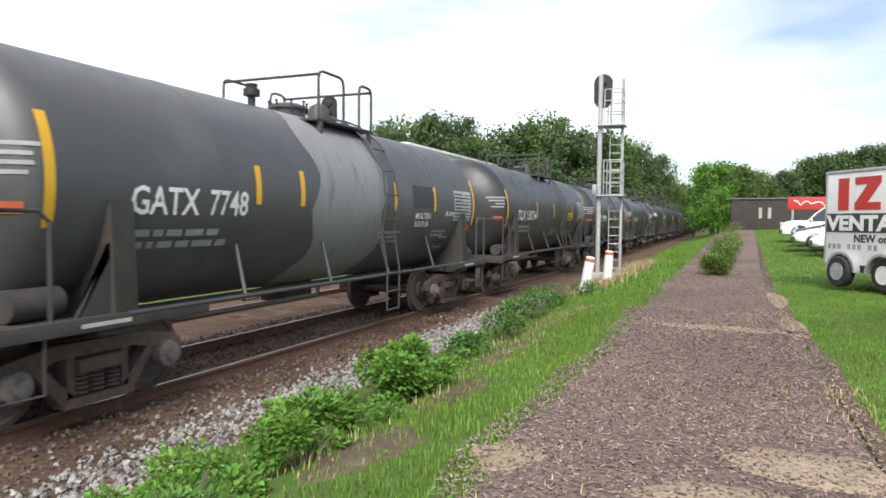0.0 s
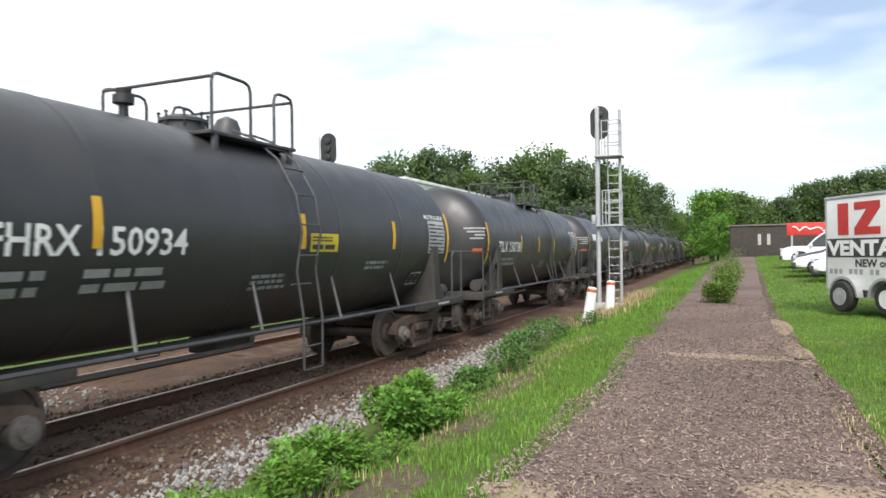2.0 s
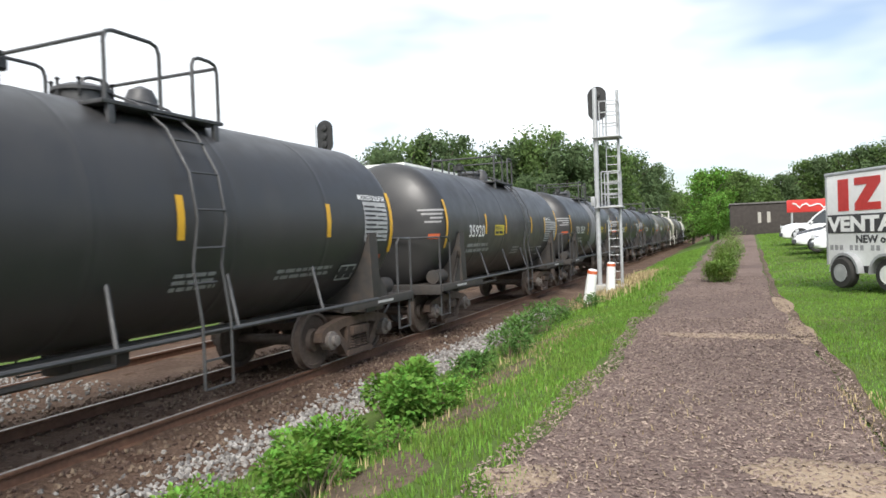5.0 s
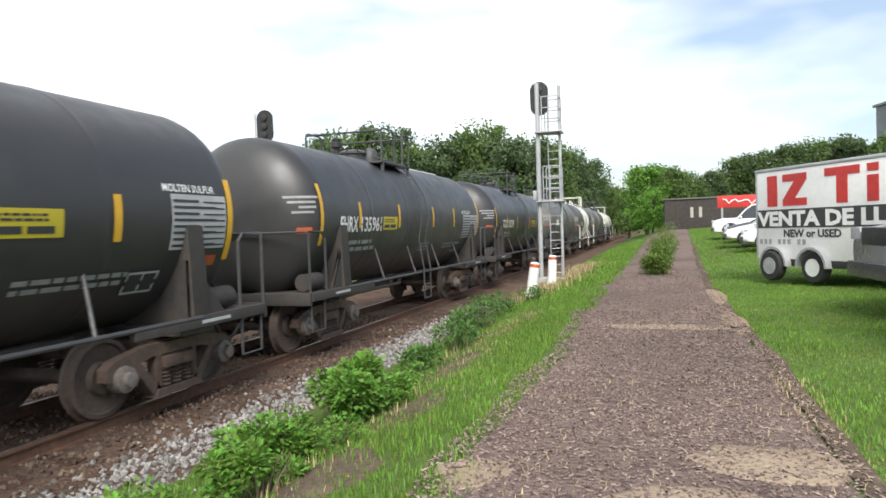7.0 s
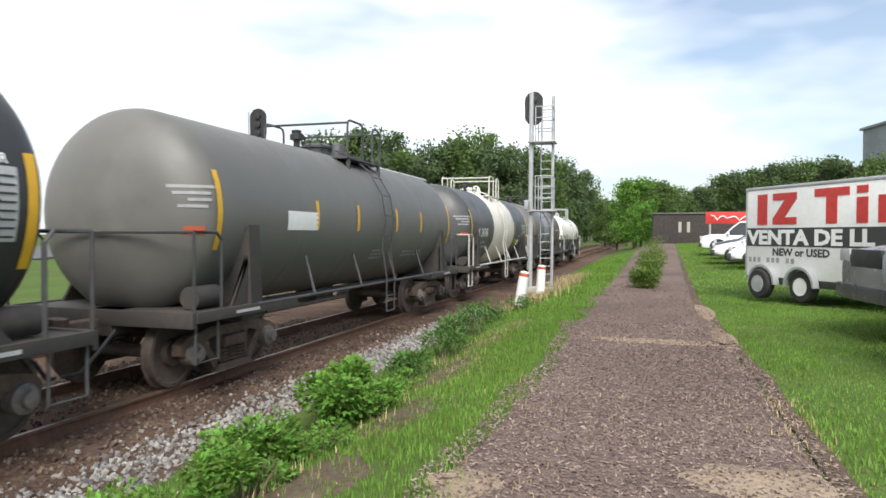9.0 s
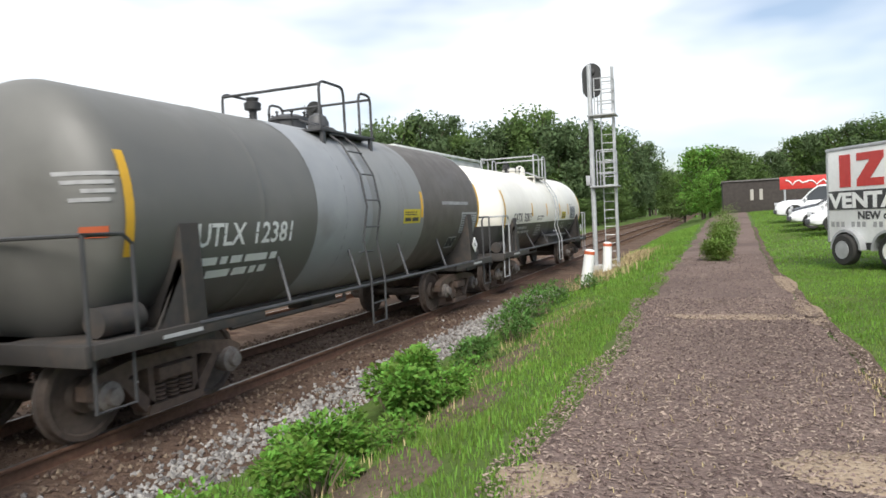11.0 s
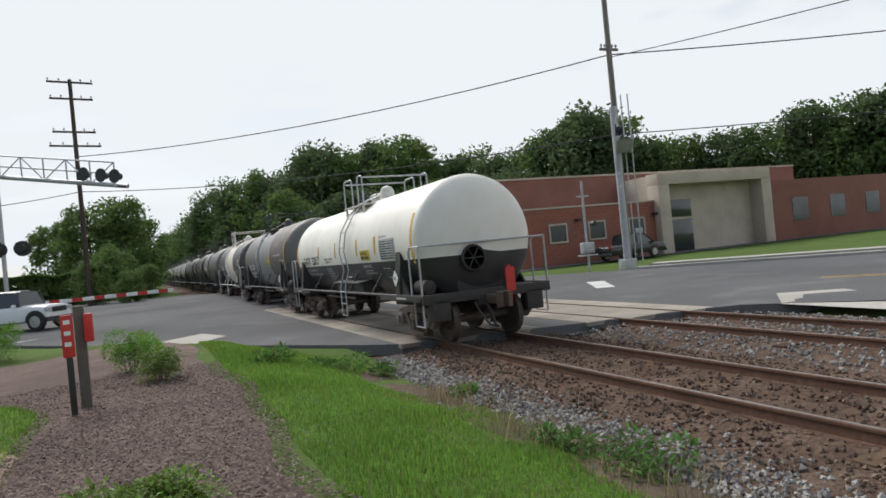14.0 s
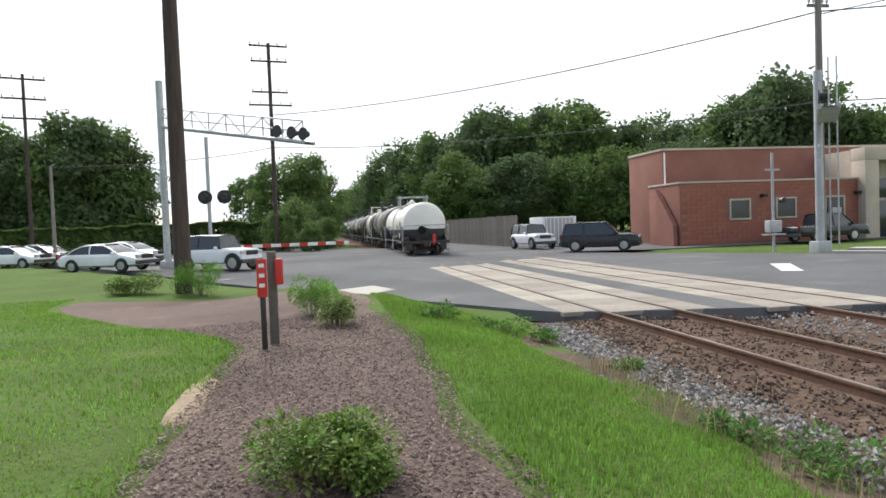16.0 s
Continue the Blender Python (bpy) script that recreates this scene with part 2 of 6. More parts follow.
M["car_silver"] = mat("silver_car_paint", (0.36, 0.37, 0.38), (0.31, 0.32, 0.33), rough=0.28, metal=0.4, scale=2)
M["car_grey"] = mat("dark_grey_car_paint", (0.07, 0.075, 0.08), (0.06, 0.063, 0.068), rough=0.28, scale=2)
M["tyre"] = mat("tyre_rubber", (0.022, 0.022, 0.022), (0.035, 0.033, 0.03), rough=0.85, scale=14)
M["rim"] = mat("alloy_rim", (0.5, 0.5, 0.5), (0.38, 0.38, 0.38), rough=0.35, metal=0.7, scale=8)
M["glass"] = glass("window_glass")
M["lamp_clear"] = mat("headlamp_lens", (0.6, 0.62, 0.64), (0.5, 0.5, 0.52), rough=0.12, scale=6)
M["lamp_red"] = mat("tail_lamp_lens", (0.35, 0.02, 0.02), (0.25, 0.02, 0.02), rough=0.2, scale=6)
M["dark_wall"] = mat("dark_brown_siding", (0.055, 0.045, 0.04), (0.04, 0.034, 0.03), rough=0.85, scale=4, big=0.3)
M["fence"] = mat("weathered_fence", (0.17, 0.155, 0.135), (0.12, 0.11, 0.095), rough=0.9, scale=8, big=0.8, vary=0.2)
M["tower"] = mat("tower_panel", (0.20, 0.22, 0.24), (0.15, 0.165, 0.18), rough=0.6, scale=1, big=0.1)
M["roof"] = mat("flat_roof", (0.18, 0.17, 0.16), (0.13, 0.125, 0.12), rough=0.9, scale=3)

# ---------------------------------------------------------------- mesh tools
rng = random.Random(7)


class Mesh:
    """Collects vertices and faces; at() moves what comes next."""

    def __init__(self):
        self.v, self.f, self.m = [], [], Matrix.Identity(4)

    def at(self, m=None):
        self.m = m or Matrix.Identity(4)
        return self

    def add(self, vs, fs):
        o = len(self.v)
        self.v += [tuple(self.m @ Vector(p)) for p in vs]
        self.f += [tuple(i + o for i in q) for q in fs]
        return self

    def box(self, a, b, bev=0.0):
        (x0, y0, z0), (x1, y1, z1) = [min(p, q) for p, q in zip(a, b)], [max(p, q) for p, q in zip(a, b)]
        if bev <= 0:
            vs = [(x, y, z) for x in (x0, x1) for y in (y0, y1) for z in (z0, z1)]
            return self.add(vs, [(0, 1, 3, 2), (4, 6, 7, 5), (0, 4, 5, 1), (2, 3, 7, 6), (0, 2, 6, 4), (1, 5, 7, 3)])
        bm = bmesh.new()
        bmesh.ops.create_cube(bm, size=1, matrix=Matrix.LocRotScale(((x0 + x1) / 2, (y0 + y1) / 2, (z0 + z1) / 2), None, (x1 - x0, y1 - y0, z1 - z0)))
        bmesh.ops.bevel(bm, geom=bm.edges[:], offset=bev, segments=2, affect="EDGES", profile=0.6)
        bm.verts.index_update()
        self.add([p.co[:] for p in bm.verts], [[p.index for p in q.verts] for q in bm.faces])
        bm.free()
        return self

    def tube(self, pts, r, n=8, cap=True):
        """A pipe along points; r is one radius or one for each point."""
        pts = [Vector(p) for p in pts]
        rs = r if isinstance(r, (list, tuple)) else [r] * len(pts)
        vs, fs = [], []
        side = None
        for i, p in enumerate(pts):
            d = (pts[min(i + 1, len(pts) - 1)] - pts[max(i - 1, 0)]).normalized()
            if side is None:
                side = d.orthogonal().normalized()
            side = (side - d * side.dot(d)).normalized()
            up = d.cross(side)
            vs += [p + (side * math.cos(k * math.tau / n) + up * math.sin(k * math.tau / n)) * rs[i] for k in range(n)]
        for i in range(len(pts) - 1):
            fs += [(i * n + k, i * n + (k + 1) % n, (i + 1) * n + (k + 1) % n, (i + 1) * n + k) for k in range(n)]
        if cap:
            fs += [tuple(range(n))[::-1], tuple(range((len(pts) - 1) * n, len(pts) * n))]
        return self.add(vs, fs)

    def lathe(self, prof, n=32, axis="y"):
        """Turns (along, radius) pairs about an axis."""
        vs, fs = [], []
        for a, r in prof:
            for k in range(n):
                c, s = r * math.cos(k * math.tau / n), r * math.sin(k * math.tau / n)
                vs.append({"y": (c, a, s), "x": (a, c, s), "z": (c, s, a)}[axis])
        for i in range(len(prof) - 1):
            fs += [(i * n + k, i * n + (k + 1) % n, (i + 1) * n + (k + 1) % n, (i + 1) * n + k) for k in range(n)]
        fs += [tuple(range(n)), tuple(range((len(prof) - 1) * n, len(prof) * n))]
        return self.add(vs, fs)

    def prism(self, outline, x0, x1, axis="x"):
        """Pushes an outline of (a, b) along an axis."""
        k = len(outline)
        put = {"x": lambda t, a, b: (t, a, b), "y": lambda t, a, b: (a, t, b), "z": lambda t, a, b: (a, b, t)}[axis]
        vs = [put(t, a, b) for t in (x0, x1) for a, b in outline]
        fs = [tuple(range(k))[::-1], tuple(range(k, 2 * k))] + [(i, (i + 1) % k, k + (i + 1) % k, k + i) for i in range(k)]
        return self.add(vs, fs)

    def patch(self, y0, y1, z0, z1, R, zc, lift=0.004, side=1, ny=1, nz=6):
        """A sheet on the flank of a lying cylinder of radius R with its axis at height zc."""
        a0, a1 = [math.asin(max(-0.99, min(0.99, (z - zc) / R))) for z in (z0, z1)]
        vs, fs = [], []
        for i in range(ny + 1):
            for j in range(nz + 1):
                a = a0 + (a1 - a0) * j / nz
                vs.append((side * (R + lift) * math.cos(a), y0 + (y1 - y0) * i / ny, zc + (R + lift) * math.sin(a)))
        for i in range(ny):
            for j in range(nz):
                q = i * (nz + 1) + j
                fs.append((q, q + nz + 1, q + nz + 2, q + 1))
        return self.add(vs, fs)


MESHES = {}


def part(name, mb, material, parent=None, label="", key=None, smooth=35, m=None):
    """Links a Mesh as one object, under a thing or part where parent is given; key shares the mesh between alike pieces."""
    if key and key in MESHES:
        me = MESHES[key]
    else:
        if callable(mb):
            mb = mb()
        me = bpy.data.meshes.new(name)
        me.from_pydata(mb.v, [], mb.f)
        me.materials.append(M[material])
        bm = bmesh.new()
        bm.from_mesh(me)
        bmesh.ops.recalc_face_normals(bm, faces=bm.faces[:])
        bm.to_mesh(me)
        bm.free()
        if smooth:
            me.polygons.foreach_set("use_smooth", [True] * len(me.polygons))
            me.set_sharp_from_angle(angle=radians(smooth))
        if key:
            MESHES[key] = me
    ob = new(name, me)
    if m is not None:
        ob.matrix_basis = m
    if parent:
        ob.parent = parent
    if label:
        ob["label"] = label
    return ob


def thing(name, m, label, category, group=""):
    ob = new(name)
    ob.empty_display_size = 0.2
    ob.matrix_basis = m
    return tagged(ob, label, category, group)


def setting(name, mb, material, label="", smooth=35):
    return tagged(part(name, mb, material, smooth=smooth), label, "", kind="structure")


def stuff(name, vs, fs, material, label, category, smooth=False):
    me = bpy.data.meshes.new(name)
    me.from_pydata(vs, [], fs)
    me.materials.append(M[material])
    ob = new(name, me)
    if smooth:
        me.polygons.foreach_set("use_smooth", [True] * len(me.polygons))
    return tagged(ob, label, category, kind="stuff")


def text_shape(words, size, spacing=1.0, bold=0.016):
    """Flat outlines of words: vertices (right, up) and faces, the left foot of the words at 0, 0."""
    cu = bpy.data.curves.new("words", "FONT")
    cu.body, cu.size, cu.space_character, cu.resolution_u = words, size, spacing, 2
    cu.offset = bold * size
    ob = bpy.data.objects.new("words", cu)
    me = bpy.data.meshes.new_from_object(ob)
    vs, fs = [(p.co.x, p.co.y) for p in me.vertices], [tuple(p.vertices) for p in me.polygons]
    bpy.data.objects.remove(ob)
    bpy.data.meshes.remove(me)
    return vs, fs


def flank_text(mb, words, y, z, size, R, zc, width=None, lift=0.006):
    """Lettering laid on the +x flank of a lying cylinder, from y, its foot at height z."""
    vs, fs = text_shape(words, size)
    wd = max(p[0] for p in vs)
    k = (width / wd) if width else 1.0
    a0 = math.asin(max(-0.95, min(0.95, (z - zc) / R)))
    return mb.add([((R + lift) * math.cos(a0 + v / R), y + u * k, zc + (R + lift) * math.sin(a0 + v / R)) for u, v in vs], fs)


def flank_bars(mb, y, z, width, rows, h, R, zc, seed=0, gap=1.7, lift=0.012):
    """Rows of short bars that stand for small unreadable lettering."""
    r = random.Random(seed)
    for i in range(rows):
        p, end = y, y + width * r.uniform(0.75, 1.0)
        while p < end:
            w = min(r.uniform(1.2, 5.0) * h, end - p)
            mb.patch(p, p + w, z - i * h * gap, z - i * h * gap + h, R, zc, lift, nz=1)
            p += w + h * 0.7
    return mb

# ---------------------------------------------------------------- ground
ROAD_N = Vector((0.842, 0.539))   # across the road; the road lies between these two offsets
ROAD_A, ROAD_B, ROAD_C = -29.0, -6.0, -11.4   # far edge; near edge this side of the tracks and beyond them


def near_edge(x):
    """Where the asphalt begins, as y: it runs straight across both tracks."""
    if x > 1.6:
        return (ROAD_B - ROAD_N.x * x) / ROAD_N.y
    if x < -6.2:
        return (ROAD_C - ROAD_N.x * x) / ROAD_N.y
    return -13.63 + (1.6 - x) / 7.8 * 2.15


def road_depth(x, y):
    """Metres past the near edge of the asphalt, negative outside."""
    return (near_edge(x) - y) * (0.54 if x > 1.6 or x < -6.2 else 1.0)


def on_road(x, y, margin=0.0):
    return road_depth(x, y) > -margin and ROAD_N.x * x + ROAD_N.y * y > ROAD_A



def ease(a, b, t):
    t = max(0.0, min(1.0, (t - a) / (b - a)))
    return t * t * (3 - 2 * t)


def lay(x, y):
    """Height of the land, with no road on it."""
    z = -0.24 + 0.62 * ease(2.3, 5.3, x) + 0.18 * ease(8.2, 13.0, x)
    bank = ease(-7, -17, y) * ease(7.0, 10.0, x) * -0.20
    rise = 1.0 * ease(20, 62, y) * ease(4.6, 8.0, x)
    return z + bank + rise


def height(x, y):
    o = ROAD_N.x * x + ROAD_N.y * y
    k = ease(-2.2, -0.1, road_depth(x, y)) * ease(ROAD_A - 2.5, ROAD_A - 0.2, o)
    far = ease(ROAD_A - 1.5, ROAD_A - 3.0, o)
    z = lay(x, y) * (1 - k) + (-0.10) * k
    z = z * (1 - far) + (-0.05 if abs(x + 2) > 5.5 else -0.24) * far
    return min(z, -0.32) if -7.0 < x < 2.3 else z


def line(*spans):
    out = []
    for a, b, s in spans:
        k = max(1, int(round((b - a) / s)))
        out += [a + (b - a) * i / k for i in range(k)]
    return out + [spans[-1][1]]


def sheet(xs, ys, fz):
    vs = [(x, y, fz(x, y)) for x in xs for y in ys]
    n = len(ys)
    return Mesh().add(vs, [(i * n + j, (i + 1) * n + j, (i + 1) * n + j + 1, i * n + j + 1) for i in range(len(xs) - 1) for j in range(n - 1)])


xs = line((-2000, -200, 600), (-200, -40, 20), (-40, -8, 2), (-8, 14, 0.4), (14, 40, 2), (40, 200, 20), (200, 2000, 600))
ys = line((-2000, -200, 600), (-200, -60, 20), (-60, -36, 1.5), (-36, 30, 0.5), (30, 80, 2), (80, 260, 20), (260, 2000, 600))
setting("ground", sheet(xs, ys, height), "grass_soil", "green lawn soil with worn patches", smooth=60)


def along(o, s, z):
    """A point of the road: o across it, s along it."""
    return (ROAD_N.x * o + ROAD_N.y * s, ROAD_N.y * o - ROAD_N.x * s, z)


mb, cols, rows = Mesh(), line((-150, -40, 10), (-40, -8, 2), (-8, 14, 0.6), (14, 50, 2), (50, 130, 10)), 22
for x in cols:
    y0, y1 = near_edge(x), (ROAD_A - ROAD_N.x * x) / ROAD_N.y
    for q in range(-1, rows + 1):
        y = y0 + (y1 - y0) * max(q, 0) / rows
        rise_on = 0.28 * ease(24, 48, ROAD_N.y * x - ROAD_N.x * y)
        mb.v.append((x, y + (0.04 if q < 0 else 0), (-0.26 if q < 0 else -0.022 + 0.006 * noise.noise((x * 0.7, y * 0.7, 2))) + rise_on))
n = rows + 2
mb.f = [(i * n + j, (i + 1) * n + j, (i + 1) * n + j + 1, i * n + j + 1) for i in range(len(cols) - 1) for j in range(n - 1)]
setting("road", mb, "asphalt", "worn grey asphalt road over the level crossing")


def road_mark(name, o0, o1, s0, s1, material):
    a = [along(o, s, -0.016 + (0.28 * ease(24, 48, s))) for o, s in ((o0, s0), (o1, s0), (o1, s1), (o0, s1))]
    return setting(name, Mesh().add(a, [(0, 1, 2, 3)]), material)


road_mark("lane_line", -18.2, -18.05, -60, 5, "line_yellow")
road_mark("lane_line", -17.8, -17.65, -60, 5, "line_yellow")
setting("stop_line", Mesh().add([(10.93, -29.11, 0.03), (7.15, -32.75, 0.03), (7.12, -34.68, 0.03), (11.18, -31.38, 0.03)], [(0, 1, 2, 3)]), "line_white")
setting("concrete_apron", Mesh().add([(6.28, -21.8, -0.008), (5.76, -19.39, -0.008), (4.35, -21, -0.008), (4.91, -22.97, -0.008)], [(0, 1, 2, 3)]), "pale_concrete", "pale concrete slab at the road's edge")
setting("lane_line", Mesh().add([(-8.7, -20.15, -0.012), (-9.25, -19.75, -0.012), (-11.25, -23.0, -0.012), (-10.65, -23.4, -0.012)], [(0, 1, 2, 3)]), "line_white")
setting("concrete_apron", Mesh().add([(-6.7, -8.3, -0.06), (-6.6, -10.6, -0.02), (-8.4, -12.2, -0.012), (-9.6, -11.2, -0.012), (-8.4, -8.6, -0.06)], [(0, 1, 2, 3, 4)]), "pale_concrete", "pale concrete apron beside the far track")
# kerb, verge and footway on the far side of the road
mb = Mesh()
mb.add([along(o, s, z) for s in (-80, 14) for o, z in ((ROAD_A + 0.1, -0.1), (ROAD_A + 0.1, 0.10), (ROAD_A - 0.1, 0.12), (ROAD_A - 0.25, -0.1))],
       [(0, 1, 5, 4), (1, 2, 6, 5), (2, 3, 7, 6), (0, 3, 2, 1), (4, 5, 6, 7)])
setting("kerb", mb, "pale_concrete", "pale concrete kerb along the road")
mb = Mesh().add([along(o, s, z) for s in (-80, 14) for o, z in ((ROAD_A - 2.2, -0.1), (ROAD_A - 2.2, 0.11), (ROAD_A - 3.7, 0.11), (ROAD_A - 3.7, -0.1))],
                [(0, 1, 5, 4), (1, 2, 6, 5), (2, 3, 7, 6), (0, 3, 2, 1), (4, 5, 6, 7)])
setting("pavement", mb, "pale_concrete", "pale concrete pavement before the brick building")
mb = Mesh().add([(-60, -38.5, 0.012), (-4, -38.5, 0.012), (-4, -75, 0.012), (-60, -75, 0.012)], [(0, 1, 2, 3)])
setting("car_park_asphalt", mb, "asphalt", "asphalt yard round the brick building")
setting("parking_lot", sheet(line((11.6, 70, 2.0)), line((25, 62, 1.5)), lambda x, y: height(x, y) + 0.03), "asphalt", "asphalt parking lot beside the lawn")

# mulch path: its edges wander a little, and at the road it bends round to the pole
def path_edges(y):
    w = 0.16 * math.sin(y * 0.9) + 0.10 * math.sin(y * 2.3 + 1)
    l, r = 5.5 + w * 0.5, 8.04 + 0.16 * w - 0.25 * ease(0, -6, y)
    if y < -9:
        r += 5.2 * ease(-9, -17.5, y)
    if y > 18:
        l += 0.012 * (y - 18)
        r += 0.03 * (y - 18)
    return l, r


mb, ys2 = Mesh(), line((-17.8, 66, 0.3))
for y in ys2:
    l, r = path_edges(y)
    for k in range(13):
        x = l + (r - l) * k / 12
        e = min(k, 12 - k)
        mb.v.append((x, y, height(x, y) + (0.03 if e > 0 else -0.02) + 0.012 * noise.noise((x * 3, y * 3, 0))))
mb.f = [(i * 13 + k, i * 13 + k + 1, (i + 1) * 13 + k + 1, (i + 1) * 13 + k) for i in range(len(ys2) - 1) for k in range(12)]
setting("path", mb, "mulch", "brown mulch path between two strips of lawn", smooth=60)


def blot(name, cx, cy, rx, ry, material, label, seed, lift=0.034):
    r = random.Random(seed)
    k = 40
    rad = [1 + 0.35 * noise.noise((math.cos(a * math.tau / k) * 1.7, math.sin(a * math.tau / k) * 1.7, seed)) for a in range(k)]
    vs = [(cx, cy, height(cx, cy) + lift + 0.01)]
    for ring in (0.5, 0.85, 1.0):
        for a in range(k):
            x, y = cx + rx * ring * rad[a] * math.cos(a * math.tau / k), cy + ry * ring * rad[a] * math.sin(a * math.tau / k)
            vs.append((x, y, height(x, y) + lift - (0.05 if ring == 1 else 0)))
    fs = [(0, 1 + a, 1 + (a + 1) % k) for a in range(k)]
    for i in range(2):
        fs += [(1 + i * k + a, 1 + (i + 1) * k + a, 1 + (i + 1) * k + (a + 1) % k, 1 + i * k + (a + 1) % k) for a in range(k)]
    return setting(name, Mesh().add(vs, fs), material, label, smooth=60)


blot("bare_soil", 7.5, 4.85, 0.55, 0.42, "sand", "bare sandy soil at the path's edge", 1)
blot("bare_soil", 7.15, 4.0, 0.75, 0.35, "sand", "bare sandy soil at the path's edge", 2)
blot("bare_soil", 7.0, 10.9, 1.25, 0.3, "sand", "bare sandy strip across the path", 3)
blot("bare_soil", 7.95, 11.6, 0.2, 1.5, "sand", "bare sandy soil at the path's edge", 4)
blot("bare_soil", 8.0, 15.5, 0.22, 1.6, "sand", "bare sandy soil at the path's edge", 5)
blot("bare_soil", 5.65, 4.3, 0.3, 0.3, "sand", "bare sandy soil at the path's edge", 6)
blot("bare_soil", 7.85, -6.5, 0.16, 1.1, "sand", "bare sandy soil at the path's edge", 7)
blot("bare_soil", 3.6, 27, 0.5, 4.0, "sand", "dry sandy soil by the signal", 8)
blot("bare_soil", 12.4, -9.6, 1.0, 1.3, "sand", "bare worn patch in the lawn", 9)

for q, (x, y, rx, ry) in enumerate(((2.85, -4.2, 0.5, 1.3), (2.8, -6.8, 0.5, 1.3), (2.9, -9.2, 0.5, 1.2), (3.2, -11.2, 0.6, 0.8), (4.55, 4.3, 0.35, 0.8), (4.5, 6.2, 0.3, 0.9), (4.25, 8.6, 0.3, 1.0), (4.1, 11.5, 0.35, 0.9))):
    blot("bare_soil", x, y, rx, ry, "soil_dark", "bare brown soil with dead stalks beside the weeds", 20 + q, 0.012)
mb = Mesh()   # the spade-cut edge between path and lawn
edge_ys = line((2.5, 40, 0.25))
for y in edge_ys:
    x = path_edges(y)[1]
    w = 0.07 + 0.03 * noise.noise((y * 1.7, 0, 4))
    mb.v += [(x - w, y, height(x, y) + 0.026), (x - 0.01, y, height(x, y) + 0.030), (x + w, y, height(x, y) + 0.034), (x + w + 0.05, y, height(x, y) - 0.02)]
mb.f = [(i * 4 + k, i * 4 + k + 1, i * 4 + k + 5, i * 4 + k + 4) for i in range(len(edge_ys) - 1) for k in range(3)]
setting("path_edge", mb, "soil_dark", "dark cut soil edge between mulch and lawn", smooth=60)

# ballast under both tracks, with shoulders
mb = Mesh()
prof = [(-7.4, -0.42), (-6.5, -0.20), (-5.2, -0.15), (-3.0, -0.155), (-2.0, -0.2), (-1.2, -0.15), (1.2, -0.15), (1.75, -0.19), (2.5, -0.22), (3.0, -0.34)]
ysb = line((-300, -60, 20), (-60, -13, 2), (-13, 30, 0.35), (30, 80, 2), (80, 300, 20))
px = [prof[0][0] + (prof[-1][0] - prof[0][0]) * k / 44 for k in range(45)]
for y in ysb:
    for x in px:
        z = float(np.interp(x, [p[0] for p in prof], [p[1] for p in prof]))
        w = 0.03 * noise.noise((x * 2.2, y * 2.2, 3)) + (0.10 * noise.noise((y * 0.8, 0, 5)) * ease(1.9, 3.0, x))
        o = ROAD_N.x * x + ROAD_N.y * y
        under = ease(-0.6, -0.05, road_depth(x, y)) * ease(ROAD_A - 0.8, ROAD_A, o)
        mb.v.append((x, y, z + w - 0.14 * under))
mb.f = [(i * 45 + k, i * 45 + k + 1, (i + 1) * 45 + k + 1, (i + 1) * 45 + k) for i in range(len(ysb) - 1) for k in range(44)]
setting("ballast_bed", mb, "ballast", "grey and rust-brown ballast under two tracks", smooth=60)

